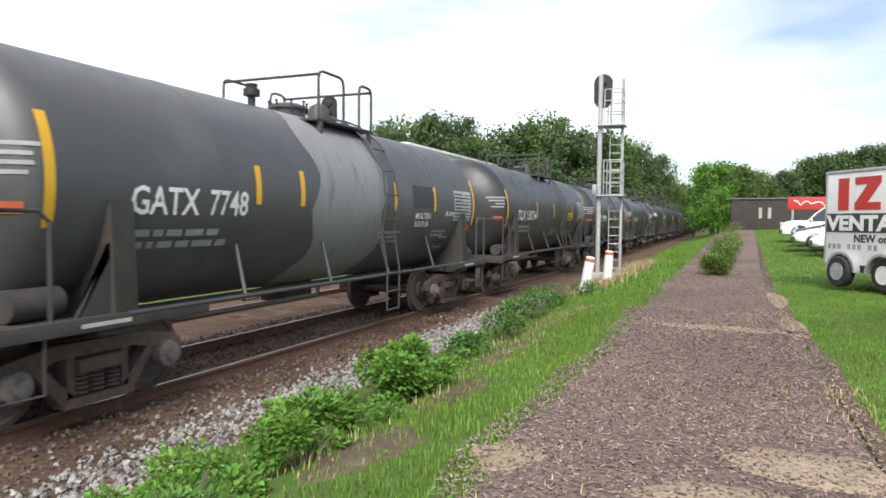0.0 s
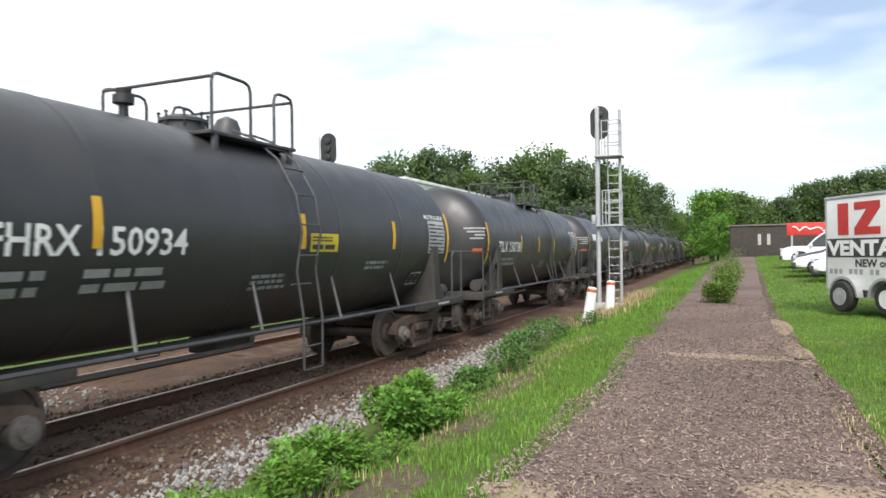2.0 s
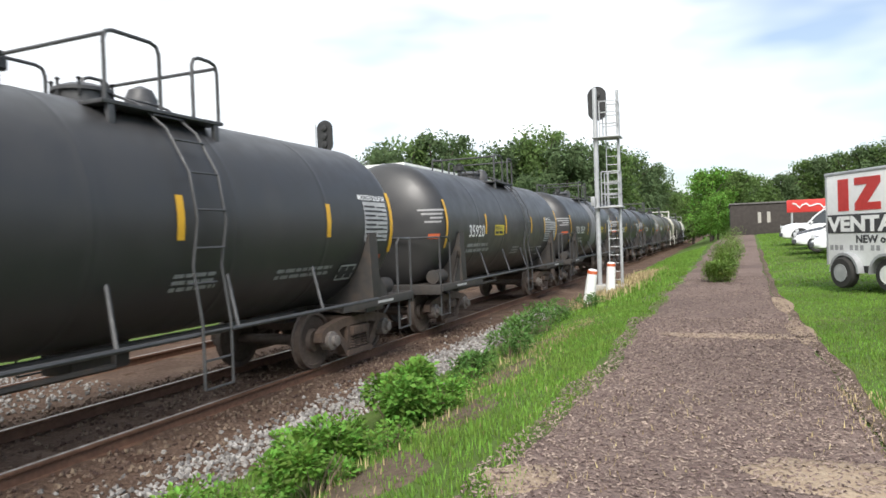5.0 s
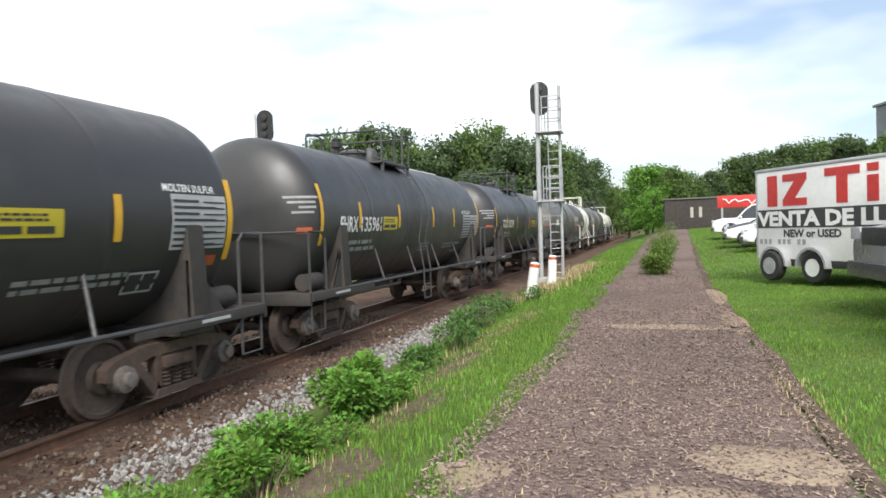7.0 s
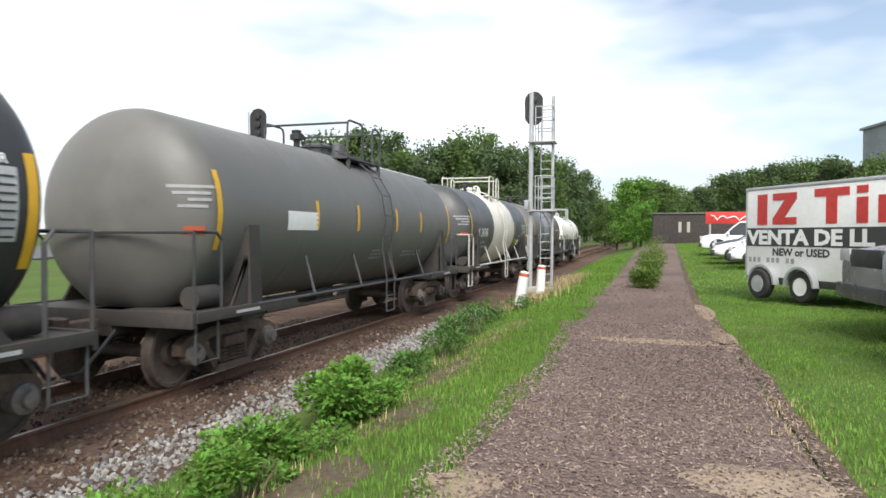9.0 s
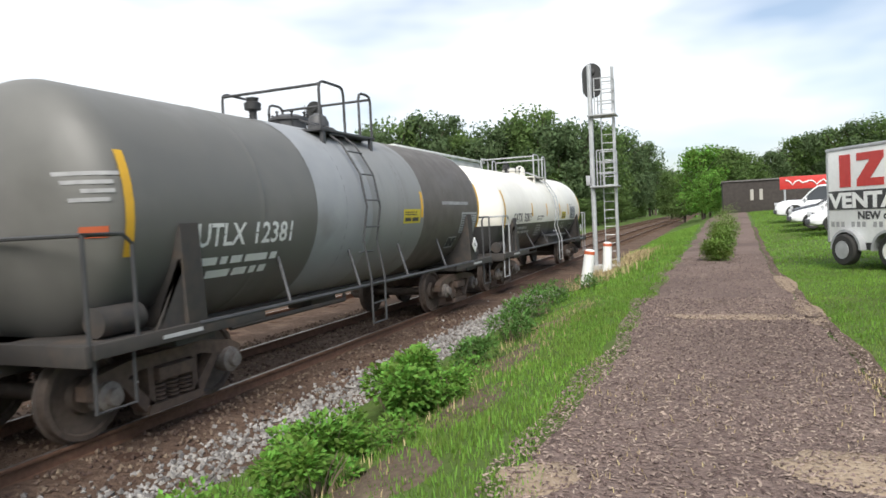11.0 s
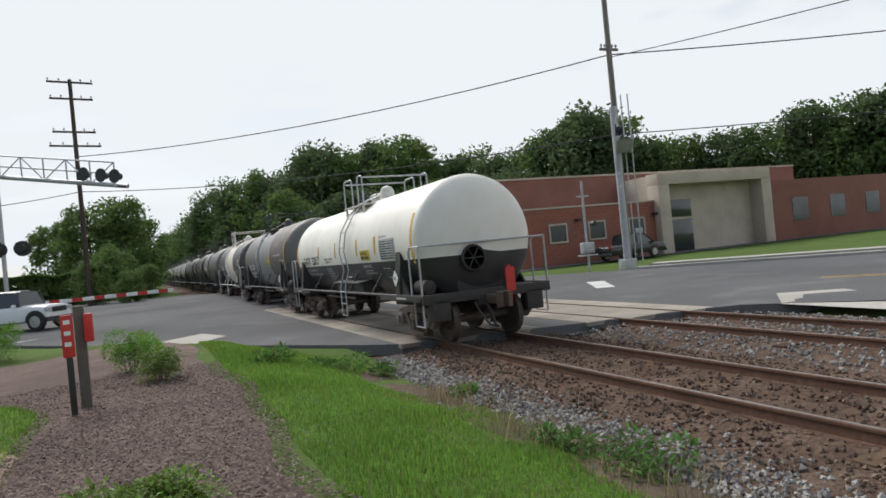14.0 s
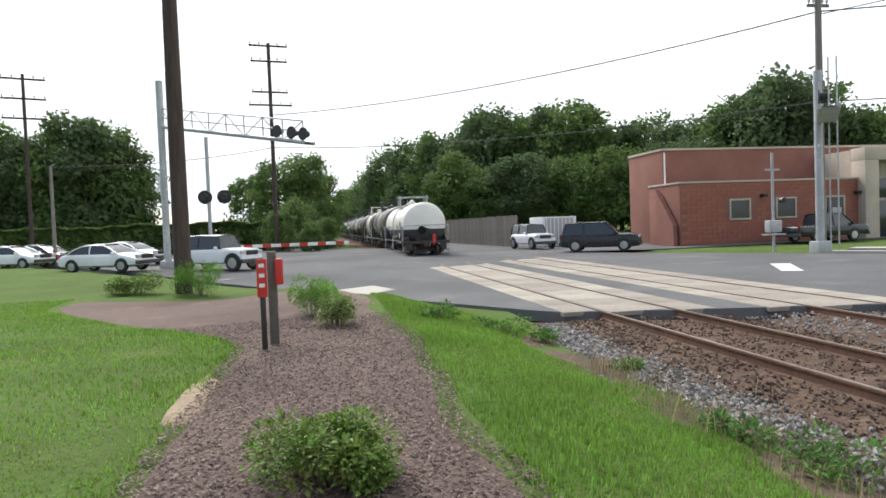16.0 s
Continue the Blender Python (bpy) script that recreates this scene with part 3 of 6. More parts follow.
# ---------------------------------------------------------------- tracks
RAIL_PROFILE = [(-0.066, -0.171), (0.066, -0.171), (0.066, -0.158), (0.012, -0.145), (0.009, -0.05), (0.034, -0.036), (0.036, -0.008), (0.028, 0.0), (-0.028, 0.0), (-0.036, -0.008), (-0.034, -0.036), (-0.009, -0.05), (-0.012, -0.145), (-0.066, -0.158)]
TRACKS = {"track_1": 0.0, "track_2": -4.1}
for name, x0 in TRACKS.items():
    tr = tagged(new(name), "rusty steel rails on weathered wooden ties", "track", kind="structure")
    for sx in (0.753, -0.753):
        mb = Mesh()
        for y0, y1 in ((-320, -60), (-60, -13), (-13, 30), (30, 320)):
            mb.prism([(x0 + sx + a, b) for a, b in RAIL_PROFILE], y0, y1, "y")
        rl = part("rail", mb, "rail", tr)
        part("rail_head", Mesh().box((x0 + sx - 0.024, -320, -0.004), (x0 + sx + 0.024, 320, 0.003)), "rail_top", rl, "worn bright running surface")
    def tie():
        return Mesh().box((-1.3, -0.11, -0.16), (1.3, 0.11, 0.0), 0.012)
    k = 0
    y = -12.2
    while y < 44:
        part("tie", tie, "tie", tr, key="tie", m=pose(x0 + rng.uniform(-0.05, 0.05), y + rng.uniform(-0.03, 0.03), -0.158 + rng.uniform(-0.015, 0.012), 0, rng.uniform(-0.5, 0.5), rng.uniform(-1.5, 1.5)))
        y += 0.51
    mb = Mesh()
    y = 44
    while y < 150:
        mb.box((x0 - 1.3, y - 0.11, -0.3), (x0 + 1.3, y + 0.11, -0.13))
        y += 0.51
    tagged(part("tie_rest", mb, "tie", tr), kind="stuff")
    # panels of the crossing between and beside the rails
    def panel(w, d):
        return lambda: Mesh().box((-w / 2, -d / 2, -0.1), (w / 2, d / 2, 0), 0.01)
    for cx, w in ((0.0, 1.30), (1.2, 0.74), (-1.2, 0.74)):
        y = near_edge(max(min(x0 + cx, 1.55), -6.1)) + 0.05
        for i in range(12):
            part("crossing_panel", panel(w, 2.36), "concrete", tr, key="panel%.2f" % w, m=pose(x0 + cx, y - 1.2 - i * 2.4, -0.010 + rng.uniform(-0.003, 0.003)))

# loose stones on the ballast
def scatter_stones(name, count, fx, y0, y1, s0, s1, seed, material="stone"):
    r = random.Random(seed)
    vs, fs = [], []
    for _ in range(count):
        x, y = fx(r), r.uniform(y0, y1)
        o = ROAD_N.x * x + ROAD_N.y * y
        if on_road(x, y, 0.15):
            continue
        z = float(np.interp(x, [p[0] for p in prof], [p[1] for p in prof])) if x < 3.0 else height(x, y)
        s = r.uniform(s0, s1)
        q = Euler((r.uniform(0, 6), r.uniform(0, 6), r.uniform(0, 6))).to_matrix()
        b = len(vs)
        for p in ((1, 0, 0), (-1, 0, 0), (0, 1, 0), (0, -1, 0), (0, 0, 1), (0, 0, -1)):
            w = q @ Vector([c * s * r.uniform(0.6, 1.15) for c in p])
            vs.append((x + w.x, y + w.y, z + w.z + s * 0.35))
        fs += [tuple(b + i for i in t) for t in ((0, 2, 4), (2, 1, 4), (1, 3, 4), (3, 0, 4), (2, 0, 5), (1, 2, 5), (3, 1, 5), (0, 3, 5))]
    return stuff(name, vs, fs, material, "loose grey crushed stones of the ballast", "stones")


scatter_stones("ballast_stones", 12000, lambda r: r.choice((r.gauss(2.35, 0.25), r.gauss(2.15, 0.3), r.uniform(1.7, 3.0))), -13.2, 20, 0.018, 0.046, 3)
scatter_stones("ballast_stones", 11000, lambda r: r.choice((r.uniform(-0.7, 0.7), r.uniform(0.85, 1.8), r.uniform(-1.9, -0.85))), -13.2, 16, 0.016, 0.04, 6, "stone_rust")["label"] = "rust-brown crushed stones between the rails"
scatter_stones("ballast_stones", 6000, lambda r: r.uniform(-6.4, -1.9), -12.5, 8, 0.02, 0.05, 4)
scatter_stones("path_pebbles", 420, lambda r: r.uniform(5.5, 8.1), -14, 22, 0.008, 0.022, 5)["label"] = "pale pebbles strewn on the mulch"

# chips of mulch
def chips(name, count, y0, y1, seed):
    r = random.Random(seed)
    vs, fs = [], []
    for _ in range(count):
        y = y0 + (y1 - y0) * r.random() ** 1.0
        l, rr = path_edges(y)
        x = r.uniform(l - 0.1, rr + 0.05)
        z = height(x, y) + 0.04
        a, s = r.uniform(0, math.tau), r.uniform(0.006, 0.019)
        u, w, t = Vector((math.cos(a), math.sin(a), r.uniform(-0.5, 0.5))) * s, Vector((-math.sin(a), math.cos(a), r.uniform(-0.5, 0.5))) * s * 0.4, Vector((0, 0, s * 0.35))
        p, b = Vector((x, y, z)), len(vs)
        vs += [p - u - w, p + u - w, p + u + w, p - u + w, p + t]
        fs += [(b, b + 1, b + 4), (b + 1, b + 2, b + 4), (b + 2, b + 3, b + 4), (b + 3, b, b + 4)]
    return stuff(name, vs, fs, "chip", "loose brown wood chips on the path", "mulch")


chips("mulch_chips", 30000, 2.5, 13, 11)
chips("mulch_chips", 9000, 13, 24, 13)
chips("mulch_chips", 30000, -12, -2.2, 12)
chips("mulch_chips", 5000, -2.2, 2.5, 14)

# grass
def blades(name, count, fx, y0, y1, h0, h1, material, label, seed, w=0.012, keep=None):
    r = random.Random(seed)
    vs, fs = [], []
    for _ in range(count):
        y = r.uniform(y0, y1)
        x = fx(r, y)
        o = ROAD_N.x * x + ROAD_N.y * y
        if on_road(x, y, 0.25) or (keep and not keep(x, y, r)):
            continue
        z = height(x, y) - 0.01
        tall = 0.6 + 0.8 * (0.5 + noise.noise((x * 0.9, y * 0.9, seed)))
        h = r.uniform(h0, h1) * tall
        a, lean = r.uniform(0, math.tau), r.uniform(0.1, 0.55) * h
        c, s = math.cos(a), math.sin(a)
        b = len(vs)
        ww = w * r.uniform(0.7, 1.3)
        vs += [(x - s * ww, y + c * ww, z), (x + s * ww, y - c * ww, z), (x + c * lean * 0.4 + s * ww * 0.7, y + s * lean * 0.4 - c * ww * 0.7, z + h * 0.6),
               (x + c * lean * 0.4 - s * ww * 0.7, y + s * lean * 0.4 + c * ww * 0.7, z + h * 0.6), (x + c * lean, y + s * lean, z + h)]
        fs += [(b, b + 1, b + 2, b + 3), (b + 3, b + 2, b + 4)]
    return stuff(name, vs, fs, material, label, "grass")


def patchy(x, y, r):
    return noise.noise((x * 1.3, y * 0.8, 9)) > -0.28 - 0.4 * r.random()


def verge(r, y):
    return r.uniform(3.0 + 0.4 * math.sin(y), 5.55 + 0.15 * math.sin(y * 2))


def worn(x, y, r):
    """Thin grass and bare soil beside the weeds, full turf beside the path."""
    bare = ease(4.9, 4.2, x + 0.25 * math.sin(y * 1.3))
    return r.random() > 0.72 * bare and noise.noise((x * 1.5, y * 1.0, 9)) > -0.35 - 0.4 * r.random() + 0.25 * bare


LAWN = "mown green lawn beside the path"
VERGE = "bright green grass strip beside the track"
blades("verge_grass", 46000, verge, 2.0, 16, 0.03, 0.085, "blade", VERGE, 21, 0.006, worn)
blades("verge_grass", 20000, verge, 16, 60, 0.05, 0.13, "blade", VERGE, 22, 0.016)
blades("verge_grass", 60000, lambda r, y: r.uniform(2.9 + 0.45 * math.sin(y * 1.1) - 0.05 * (y + 8), 5.45), -17.0, -2.0, 0.03, 0.08, "blade", VERGE, 23, 0.006)
blades("verge_grass", 9000, verge, -2.0, 2.0, 0.03, 0.08, "blade", VERGE, 34, 0.007)
blades("lawn_grass", 42000, lambda r, y: r.uniform(path_edges(y)[1] + 0.06, 11 + 0.1 * y), 4.0, 20, 0.025, 0.065, "blade", LAWN, 24, 0.007)
blades("lawn_grass", 18000, lambda r, y: r.uniform(path_edges(y)[1] + 0.08, 13.4), 20, 60, 0.03, 0.08, "blade", LAWN, 25, 0.02)
blades("lawn_grass", 46000, lambda r, y: path_edges(y)[1] + 0.02 + 9.0 * r.random() ** 1.4, -19, -3.2, 0.03, 0.075, "blade", LAWN, 26, 0.008,
       lambda x, y, r: ((x - 12.4) / 1.0) ** 2 + ((y + 9.6) / 1.3) ** 2 > 1)
blades("lawn_grass", 9000, lambda r, y: path_edges(y)[1] + 0.05 + 4.0 * r.random(), -3.2, 4.0, 0.025, 0.065, "blade", LAWN, 35, 0.008)
blades("dry_grass", 2600, lambda r, y: r.gauss(3.5, 0.45), 19, 33, 0.1, 0.32, "dry", "dry straw-coloured grass round the signal", 27, 0.014)
blades("dry_grass", 1500, lambda r, y: r.choice((r.gauss(8.0, 0.12), r.gauss(7.2, 0.5), r.gauss(6.0, 0.4))), 3.0, 7.5, 0.03, 0.09, "dry", "sparse dry grass in the mulch", 28, 0.006)
blades("dry_grass", 1100, lambda r, y: r.gauss(4.15, 0.35), 3.0, 14, 0.03, 0.12, "dry", "dry stalks between the weeds", 29, 0.006)
blades("dry_grass", 700, lambda r, y: r.gauss(2.7, 0.3), -9, -3.0, 0.1, 0.35, "dry", "dry stalks at the foot of the ballast", 30, 0.005)

# leafy plants: leaves grow on stems inside an uneven mound
def leafy(count, rx, ry, h, leaf, seed, lobes=7, narrow=0.45, low=0.05):
    r = random.Random(seed)
    hubs = [(r.uniform(-0.7, 0.7) * rx, r.uniform(-0.7, 0.7) * ry, r.uniform(0.3, 0.8) * h, r.uniform(0.3, 0.55)) for _ in range(lobes)]
    mb = Mesh()
    for i in range(count):
        hx, hy, hz, hr = r.choice(hubs)
        d = Vector((r.gauss(0, 1), r.gauss(0, 1), r.gauss(0.25, 0.9))).normalized()
        p = Vector((hx, hy, hz)) + Vector((d.x * rx, d.y * ry, d.z * h * 0.75)) * hr * r.uniform(0.55, 1.05)
        if p.z < low:
            p.z = low + abs(p.z - low) * 0.3
        out = (Vector((d.x, d.y, d.z * 0.6 + r.uniform(-0.3, 0.5))) + Vector((r.gauss(0, 0.4), r.gauss(0, 0.4), r.gauss(0, 0.3)))).normalized()
        side = out.cross(Vector((r.gauss(0, 0.3), r.gauss(0, 0.3), 1))).normalized()
        nrm = side.cross(out)
        s = leaf * r.uniform(0.6, 1.3)
        b = len(mb.v)
        mb.v += [tuple(q) for q in (p, p + out * s * 0.5 + side * s * narrow + nrm * s * 0.08, p + out * s - nrm * s * 0.12, p + out * s * 0.5 - side * s * narrow + nrm * s * 0.08)]
        mb.f += [(b, b + 1, b + 2), (b, b + 2, b + 3)]
    return mb


def stems(rx, ry, h, k, seed, thick=0.006):
    r, mb = random.Random(seed), Mesh()
    for _ in range(k):
        a, q = r.uniform(0, math.tau), r.uniform(0.1, 0.75)
        e = (math.cos(a) * q * rx, math.sin(a) * q * ry, h * r.uniform(0.5, 0.9))
        mb.tube([(e[0] * 0.3, e[1] * 0.3, -0.03), (e[0] * 0.6, e[1] * 0.6, e[2] * 0.55), e], [thick, thick * 0.8, thick * 0.4], 5)
    return mb


def plant(name, x, y, rx, ry, h, count, leaf, material, label, category, seed, group="", narrow=0.45, lobes=7):
    t = thing(name, pose(x, y, height(x, y) - 0.02), label, category, group)
    part("foliage", leafy(count, rx, ry, h, leaf, seed, lobes, narrow), material, t, smooth=0)
    tagged(part("stem_tuft", stems(rx, ry, h, 14, seed + 1), "stem", t), kind="stuff")
    return t


# the weeds along the foot of the ballast
WEEDS = [(3.65, 6.35, 0.42, 0.5, 0.58, 1500, 0.10), (3.35, 7.3, 0.42, 0.55, 0.66, 1500, 0.10), (4.1, 6.6, 0.25, 0.3, 0.34, 420, 0.08),
         (3.75, 4.75, 0.36, 0.42, 0.5, 900, 0.085), (4.1, 4.15, 0.36, 0.36, 0.36, 700, 0.08), (3.95, 3.1, 0.5, 0.45, 0.42, 900, 0.07), (3.4, 3.9, 0.3, 0.35, 0.36, 420, 0.07), (3.55, 5.5, 0.35, 0.45, 0.36, 600, 0.075), (3.0, 8.1, 0.3, 0.45, 0.4, 500, 0.08), (4.15, 5.3, 0.22, 0.4, 0.22, 300, 0.06), (3.75, 7.6, 0.3, 0.5, 0.3, 420, 0.07)]
for i, (x, y, rx, ry, h, k, leaf) in enumerate(WEEDS):
    plant("weed_clump", x, y, rx, ry, h, int(k * 1.7), leaf * 0.72, "leaf_bright", "bright green leafy weeds beside the ballast", "weeds", 40 + i, "weeds along the track", 0.36)
for i, (x, y, rx, ry, h, k) in enumerate([(4.4, 2.7, 0.4, 0.4, 0.3, 500), (3.55, 8.9, 0.35, 0.6, 0.42, 600), (3.6, 10.8, 0.4, 0.7, 0.45, 700), (3.3, 12.4, 0.4, 0.8, 0.5, 700), (3.3, 14.0, 0.5, 0.9, 0.6, 800), (3.0, 16.4, 0.5, 0.9, 0.55, 700), (3.4, 18.5, 0.4, 0.7, 0.4, 450),
                                           (2.6, -4.6, 0.4, 0.4, 0.3, 420), (2.75, -5.6, 0.3, 0.5, 0.22, 300), (2.4, -8.8, 0.25, 0.25, 0.2, 260), (3.5, -11.4, 0.5, 0.5, 0.28, 420), (4.6, -11.8, 0.4, 0.35, 0.25, 320), (2.8, -11.2, 0.3, 0.3, 0.22, 260)]):
    plant("tall_weed", x, y, rx, ry, h, k, 0.09, "leaf_weed", "dull green tall weeds and grass tufts", "weeds", 60 + i, "weeds along the track", 0.2)
# clipped evergreens in the mulch
for i, (x, y, s, h, k) in enumerate([(6.75, 21.9, 0.46, 0.62, 4600), (6.92, 24.2, 0.46, 0.8, 3200), (7.0, 27.2, 0.5, 0.95, 2400), (7.1, 30.5, 0.6, 1.1, 1800), (7.15, 34.5, 0.65, 1.0, 900), (7.25, 39, 0.7, 1.1, 900), (7.4, 44, 0.75, 1.2, 800), (6.64, -4.0, 0.40, 0.42, 6500), (6.40, -10.7, 0.34, 0.5, 2600)]):
    plant("evergreen_shrub", x, y, s, s, h, k, 0.042 if y < 0 else 0.062, "leaf_shrub", "rounded evergreen shrub planted in the mulch", "shrub", 80 + i, "shrubs along the path", 0.32, 26)
plant("round_bush", 6.78, -12.3, 0.52, 0.52, 0.72, 5200, 0.045, "leaf_bright", "fine-leaved pale green bush in the mulch", "bush", 95, "", 0.2, 12)
plant("round_bush", 10.0, -19.6, 0.75, 0.75, 0.9, 5000, 0.05, "leaf_bright", "pale green bush at the foot of the pole", "bush", 96, "", 0.25, 12)
plant("evergreen_shrub", 11.8, -20.0, 0.8, 0.7, 0.55, 4200, 0.06, "leaf_shrub", "low dark evergreen shrub at the foot of the pole", "shrub", 97, "shrubs along the path", 0.32, 12)

# ---------------------------------------------------------------- the train
# metres that the train has run, by the second
RUN = [(0, 0), (1, 14.5), (2, 28.97), (3.5, 50.63), (6, 86.63), (7, 100.9), (8, 115.2), (10.5, 151.2), (11, 158.4), (11.5, 165.53), (12, 172.3), (12.5, 179.15), (13, 185.85), (13.5, 192.9), (14, 200.35), (14.5, 207.75), (15, 215.2), (15.5, 222.7), (16, 230.2)]


def truck_parts(car, y, big=True):
    """A two-axle truck under a car: side frames with springs, axles and wheels."""
    for side in (1, -1):
        def side_frame(side=side):
            mb = Mesh()
            x0, x1 = side * 0.96, side * 1.10
            mb.prism([(-1.12, 0.60), (-0.98, 0.68), (-0.5, 0.76), (0.5, 0.76), (0.98, 0.68), (1.12, 0.60), (1.12, 0.46), (0.95, 0.42), (0.80, 0.54), (0.45, 0.62), (-0.45, 0.62), (-0.80, 0.54), (-0.95, 0.42), (-1.12, 0.46)], x0, x1)
            for s in (1, -1):
                mb.prism([(s * 0.74, 0.56), (s * 0.62, 0.58), (s * 0.28, 0.22), (s * 0.34, 0.14), (s * 0.42, 0.16)], x0, x1)
                mb.prism([(s * 0.36, 0.62), (s * 0.28, 0.62), (s * 0.28, 0.2), (s * 0.36, 0.2)], x0, x1)
            mb.prism([(-0.42, 0.13), (0.42, 0.13), (0.38, 0.22), (-0.38, 0.22)], side * 0.92, side * 1.14)
            mb.box((side * 0.9, -0.27, 0.46), (side * 1.17, 0.27, 0.60), 0.02)
            return mb
        fr = part("side_frame", side_frame, "truck", car, key="side_frame%d" % side, m=pose(0, y, 0))
        def springs(side=side):
            mb = Mesh()
            for k in range(5):
                    mb.at(Matrix.Translation((side * 1.05, 0, 0.235 + k * 0.047))).lathe([(0, 0.06), (0.012, 0.083), (0.024, 0.083), (0.036, 0.06)], 10, "z")
            return mb.at()
        for yy in (-0.19, 0.0, 0.19):
            part("spring", springs, "truck", fr, key="springs%d" % side, m=pose(0, yy, 0))
        for s in (1, -1):
            part("bearing_cap", lambda side=side: Mesh().lathe([(side * 1.0, 0.15), (side * 1.16, 0.15), (side * 1.18, 0.09), (side * 1.24, 0.085), (side * 1.25, 0.03)], 14, "x"), "cap", fr, key="cap%d" % side, m=pose(0, s * 0.89, 0.457))
    part("bolster", lambda: Mesh().box((-1.0, -0.2, 0.5), (1.0, 0.2, 0.78), 0.03), "truck", car, key="bolster", m=pose(0, y, 0))
    for s in (1, -1):
        ax = part("axle", lambda: Mesh().lathe([(-1.0, 0.075), (-0.6, 0.09), (0.6, 0.09), (1.0, 0.075)], 12, "x"), "wheel", car, key="axle", m=pose(0, y + s * 0.89, 0.457))
        for side in (1, -1):
            wh = part("wheel", lambda side=side: Mesh().lathe([(side * a, r) for a, r in ((0.66, 0.10), (0.66, 0.17), (0.715, 0.38), (0.69, 0.40), (0.685, 0.482), (0.705, 0.487), (0.722, 0.46), (0.815, 0.453), (0.82, 0.40), (0.785, 0.385), (0.76, 0.19), (0.83, 0.17), (0.83, 0.10))], 36, "x"), "wheel", ax, key="wheel%d" % side)
    return


def arc_rail(z0, top, y0, y1, x, bend=0.25):
    return [(x, y0, z0), (x, y0, top - bend), (x, y0 + (bend * 0.35 if y1 > y0 else -bend * 0.35), top - bend * 0.3), (x, y0 + (bend if y1 > y0 else -bend), top), (x, y1, top)]


def tank_car(spec):
    hd = spec.get("head", 0.62)
    L, R, zc = spec["span"] + 1.34, spec.get("R", 1.42), spec.get("zc", 2.33)
    paint = spec.get("paint", "tank_black")
    car = thing("tank_car", pose(0, 0, 0), spec["label"], "tank car", "cars of the train")
    half = L / 2 - 0.10
    k = "%.2f_%.2f_%.2f_" % (L, R, zc)
    tc = L / 2 - 1.42
    def shell():
        pr = [(-half + hd * (1 - math.cos(i / 8 * math.pi / 2)), max(R * math.sin(i / 8 * math.pi / 2), 0.02)) for i in range(9)]
        rings = 5
        body = []
        for i in range(rings + 1):
            y = (-half + hd) + (2 * half - 2 * hd) * i / rings
            body += [(y - 0.09, R), (y - 0.02, R), (y, R + 0.006), (y + 0.02, R), (y + 0.09, R)] if 0 < i < rings else [(y + (0.08 if i == 0 else -0.08), R)]
        pr = pr + body + [(-a, r) for a, r in pr[::-1]]
        return Mesh().at(Matrix.Translation((0, 0, zc))).lathe(pr, 56, "y")
    tank = part("tank", shell, paint, car, key="tank" + k + paint, smooth=50)
    if spec.get("lower"):
        mb = Mesh()
        seg, z_line = 40, spec["lower"]
        a0 = math.asin((z_line - zc) / R)
        cols = 12
        ys3 = [-half + hd * (1 - math.cos(i / 8 * math.pi / 2)) for i in range(9)] + [half - hd * (1 - math.cos(i / 8 * math.pi / 2)) for i in range(8, -1, -1)]
        rs3 = [max(R * math.sin(i / 8 * math.pi / 2), 0.02) for i in range(9)] + [max(R * math.sin(i / 8 * math.pi / 2), 0.02) for i in range(8, -1, -1)]
        for y, r in zip(ys3, rs3):
            rr = r + 0.006
            aa = math.asin(max(-1, min(1, (z_line - zc) / rr)))
            for j in range(seg + 1):
                a = (math.pi - aa) + (math.pi + 2 * aa) * j / seg
                mb.v.append((rr * math.cos(a), y + (0.006 if y > 0 else -0.006), zc + rr * math.sin(a)))
        mb.f = [(i * (seg + 1) + j, i * (seg + 1) + j + 1, (i + 1) * (seg + 1) + j + 1, (i + 1) * (seg + 1) + j) for i in range(len(ys3) - 1) for j in range(seg)]
        part("lower_shell", mb, spec["lower_paint"], tank, "black lower half")
    for i, (y0, y1, mt) in enumerate(spec.get("bands", ())):
        mb = Mesh()
        n, kk = 48, 6
        for yy in [y0 + (y1 - y0) * q / kk for q in range(kk + 1)]:
            mb.v += [((R + 0.006) * math.cos(j * math.tau / n), yy + 0.05 * math.sin(j * 0.9) * spec.get("wavy", 0), zc + (R + 0.006) * math.sin(j * math.tau / n)) for j in range(n)]
        mb.f = [(q * n + j, q * n + (j + 1) % n, (q + 1) * n + (j + 1) % n, (q + 1) * n + j) for q in range(kk) for j in range(n)]
        part("band", mb, mt, tank, spec.get("band_label", "paler band round the tank"))
    # stripes of reflective tape
    ends = spec["span"] / 2
    for y in [-ends, *spec.get("stripes", (-2.6, -0.9, 1.2, 2.9)), ends]:
        tall = 1.05 if abs(y) == ends else spec.get("tape", 0.5)
        z0 = (2.10 if tall < 1 else 1.82) + spec.get("dz", 0)
        part("reflective_stripe", lambda: Mesh().patch(-0.055, 0.055, z0, z0 + tall, R, zc, 0.008), "yellow", tank, key="stripe" + k + "%.1f%.2f" % (tall, z0), m=pose(0, y, 0))
        part("reflective_stripe", lambda: Mesh().patch(-0.055, 0.055, z0, z0 + tall, R, zc, 0.008, -1), "yellow", tank, key="stripeb" + k + "%.1f%.2f" % (tall, z0), m=pose(0, y, 0))
    ink = spec.get("ink", "white")
    for words, y, z, size, width in spec.get("words", ()):
        part("lettering", flank_text(Mesh(), words, y, z, size, R, zc, width), ink, tank, "stencilled wording")
    mb = Mesh()
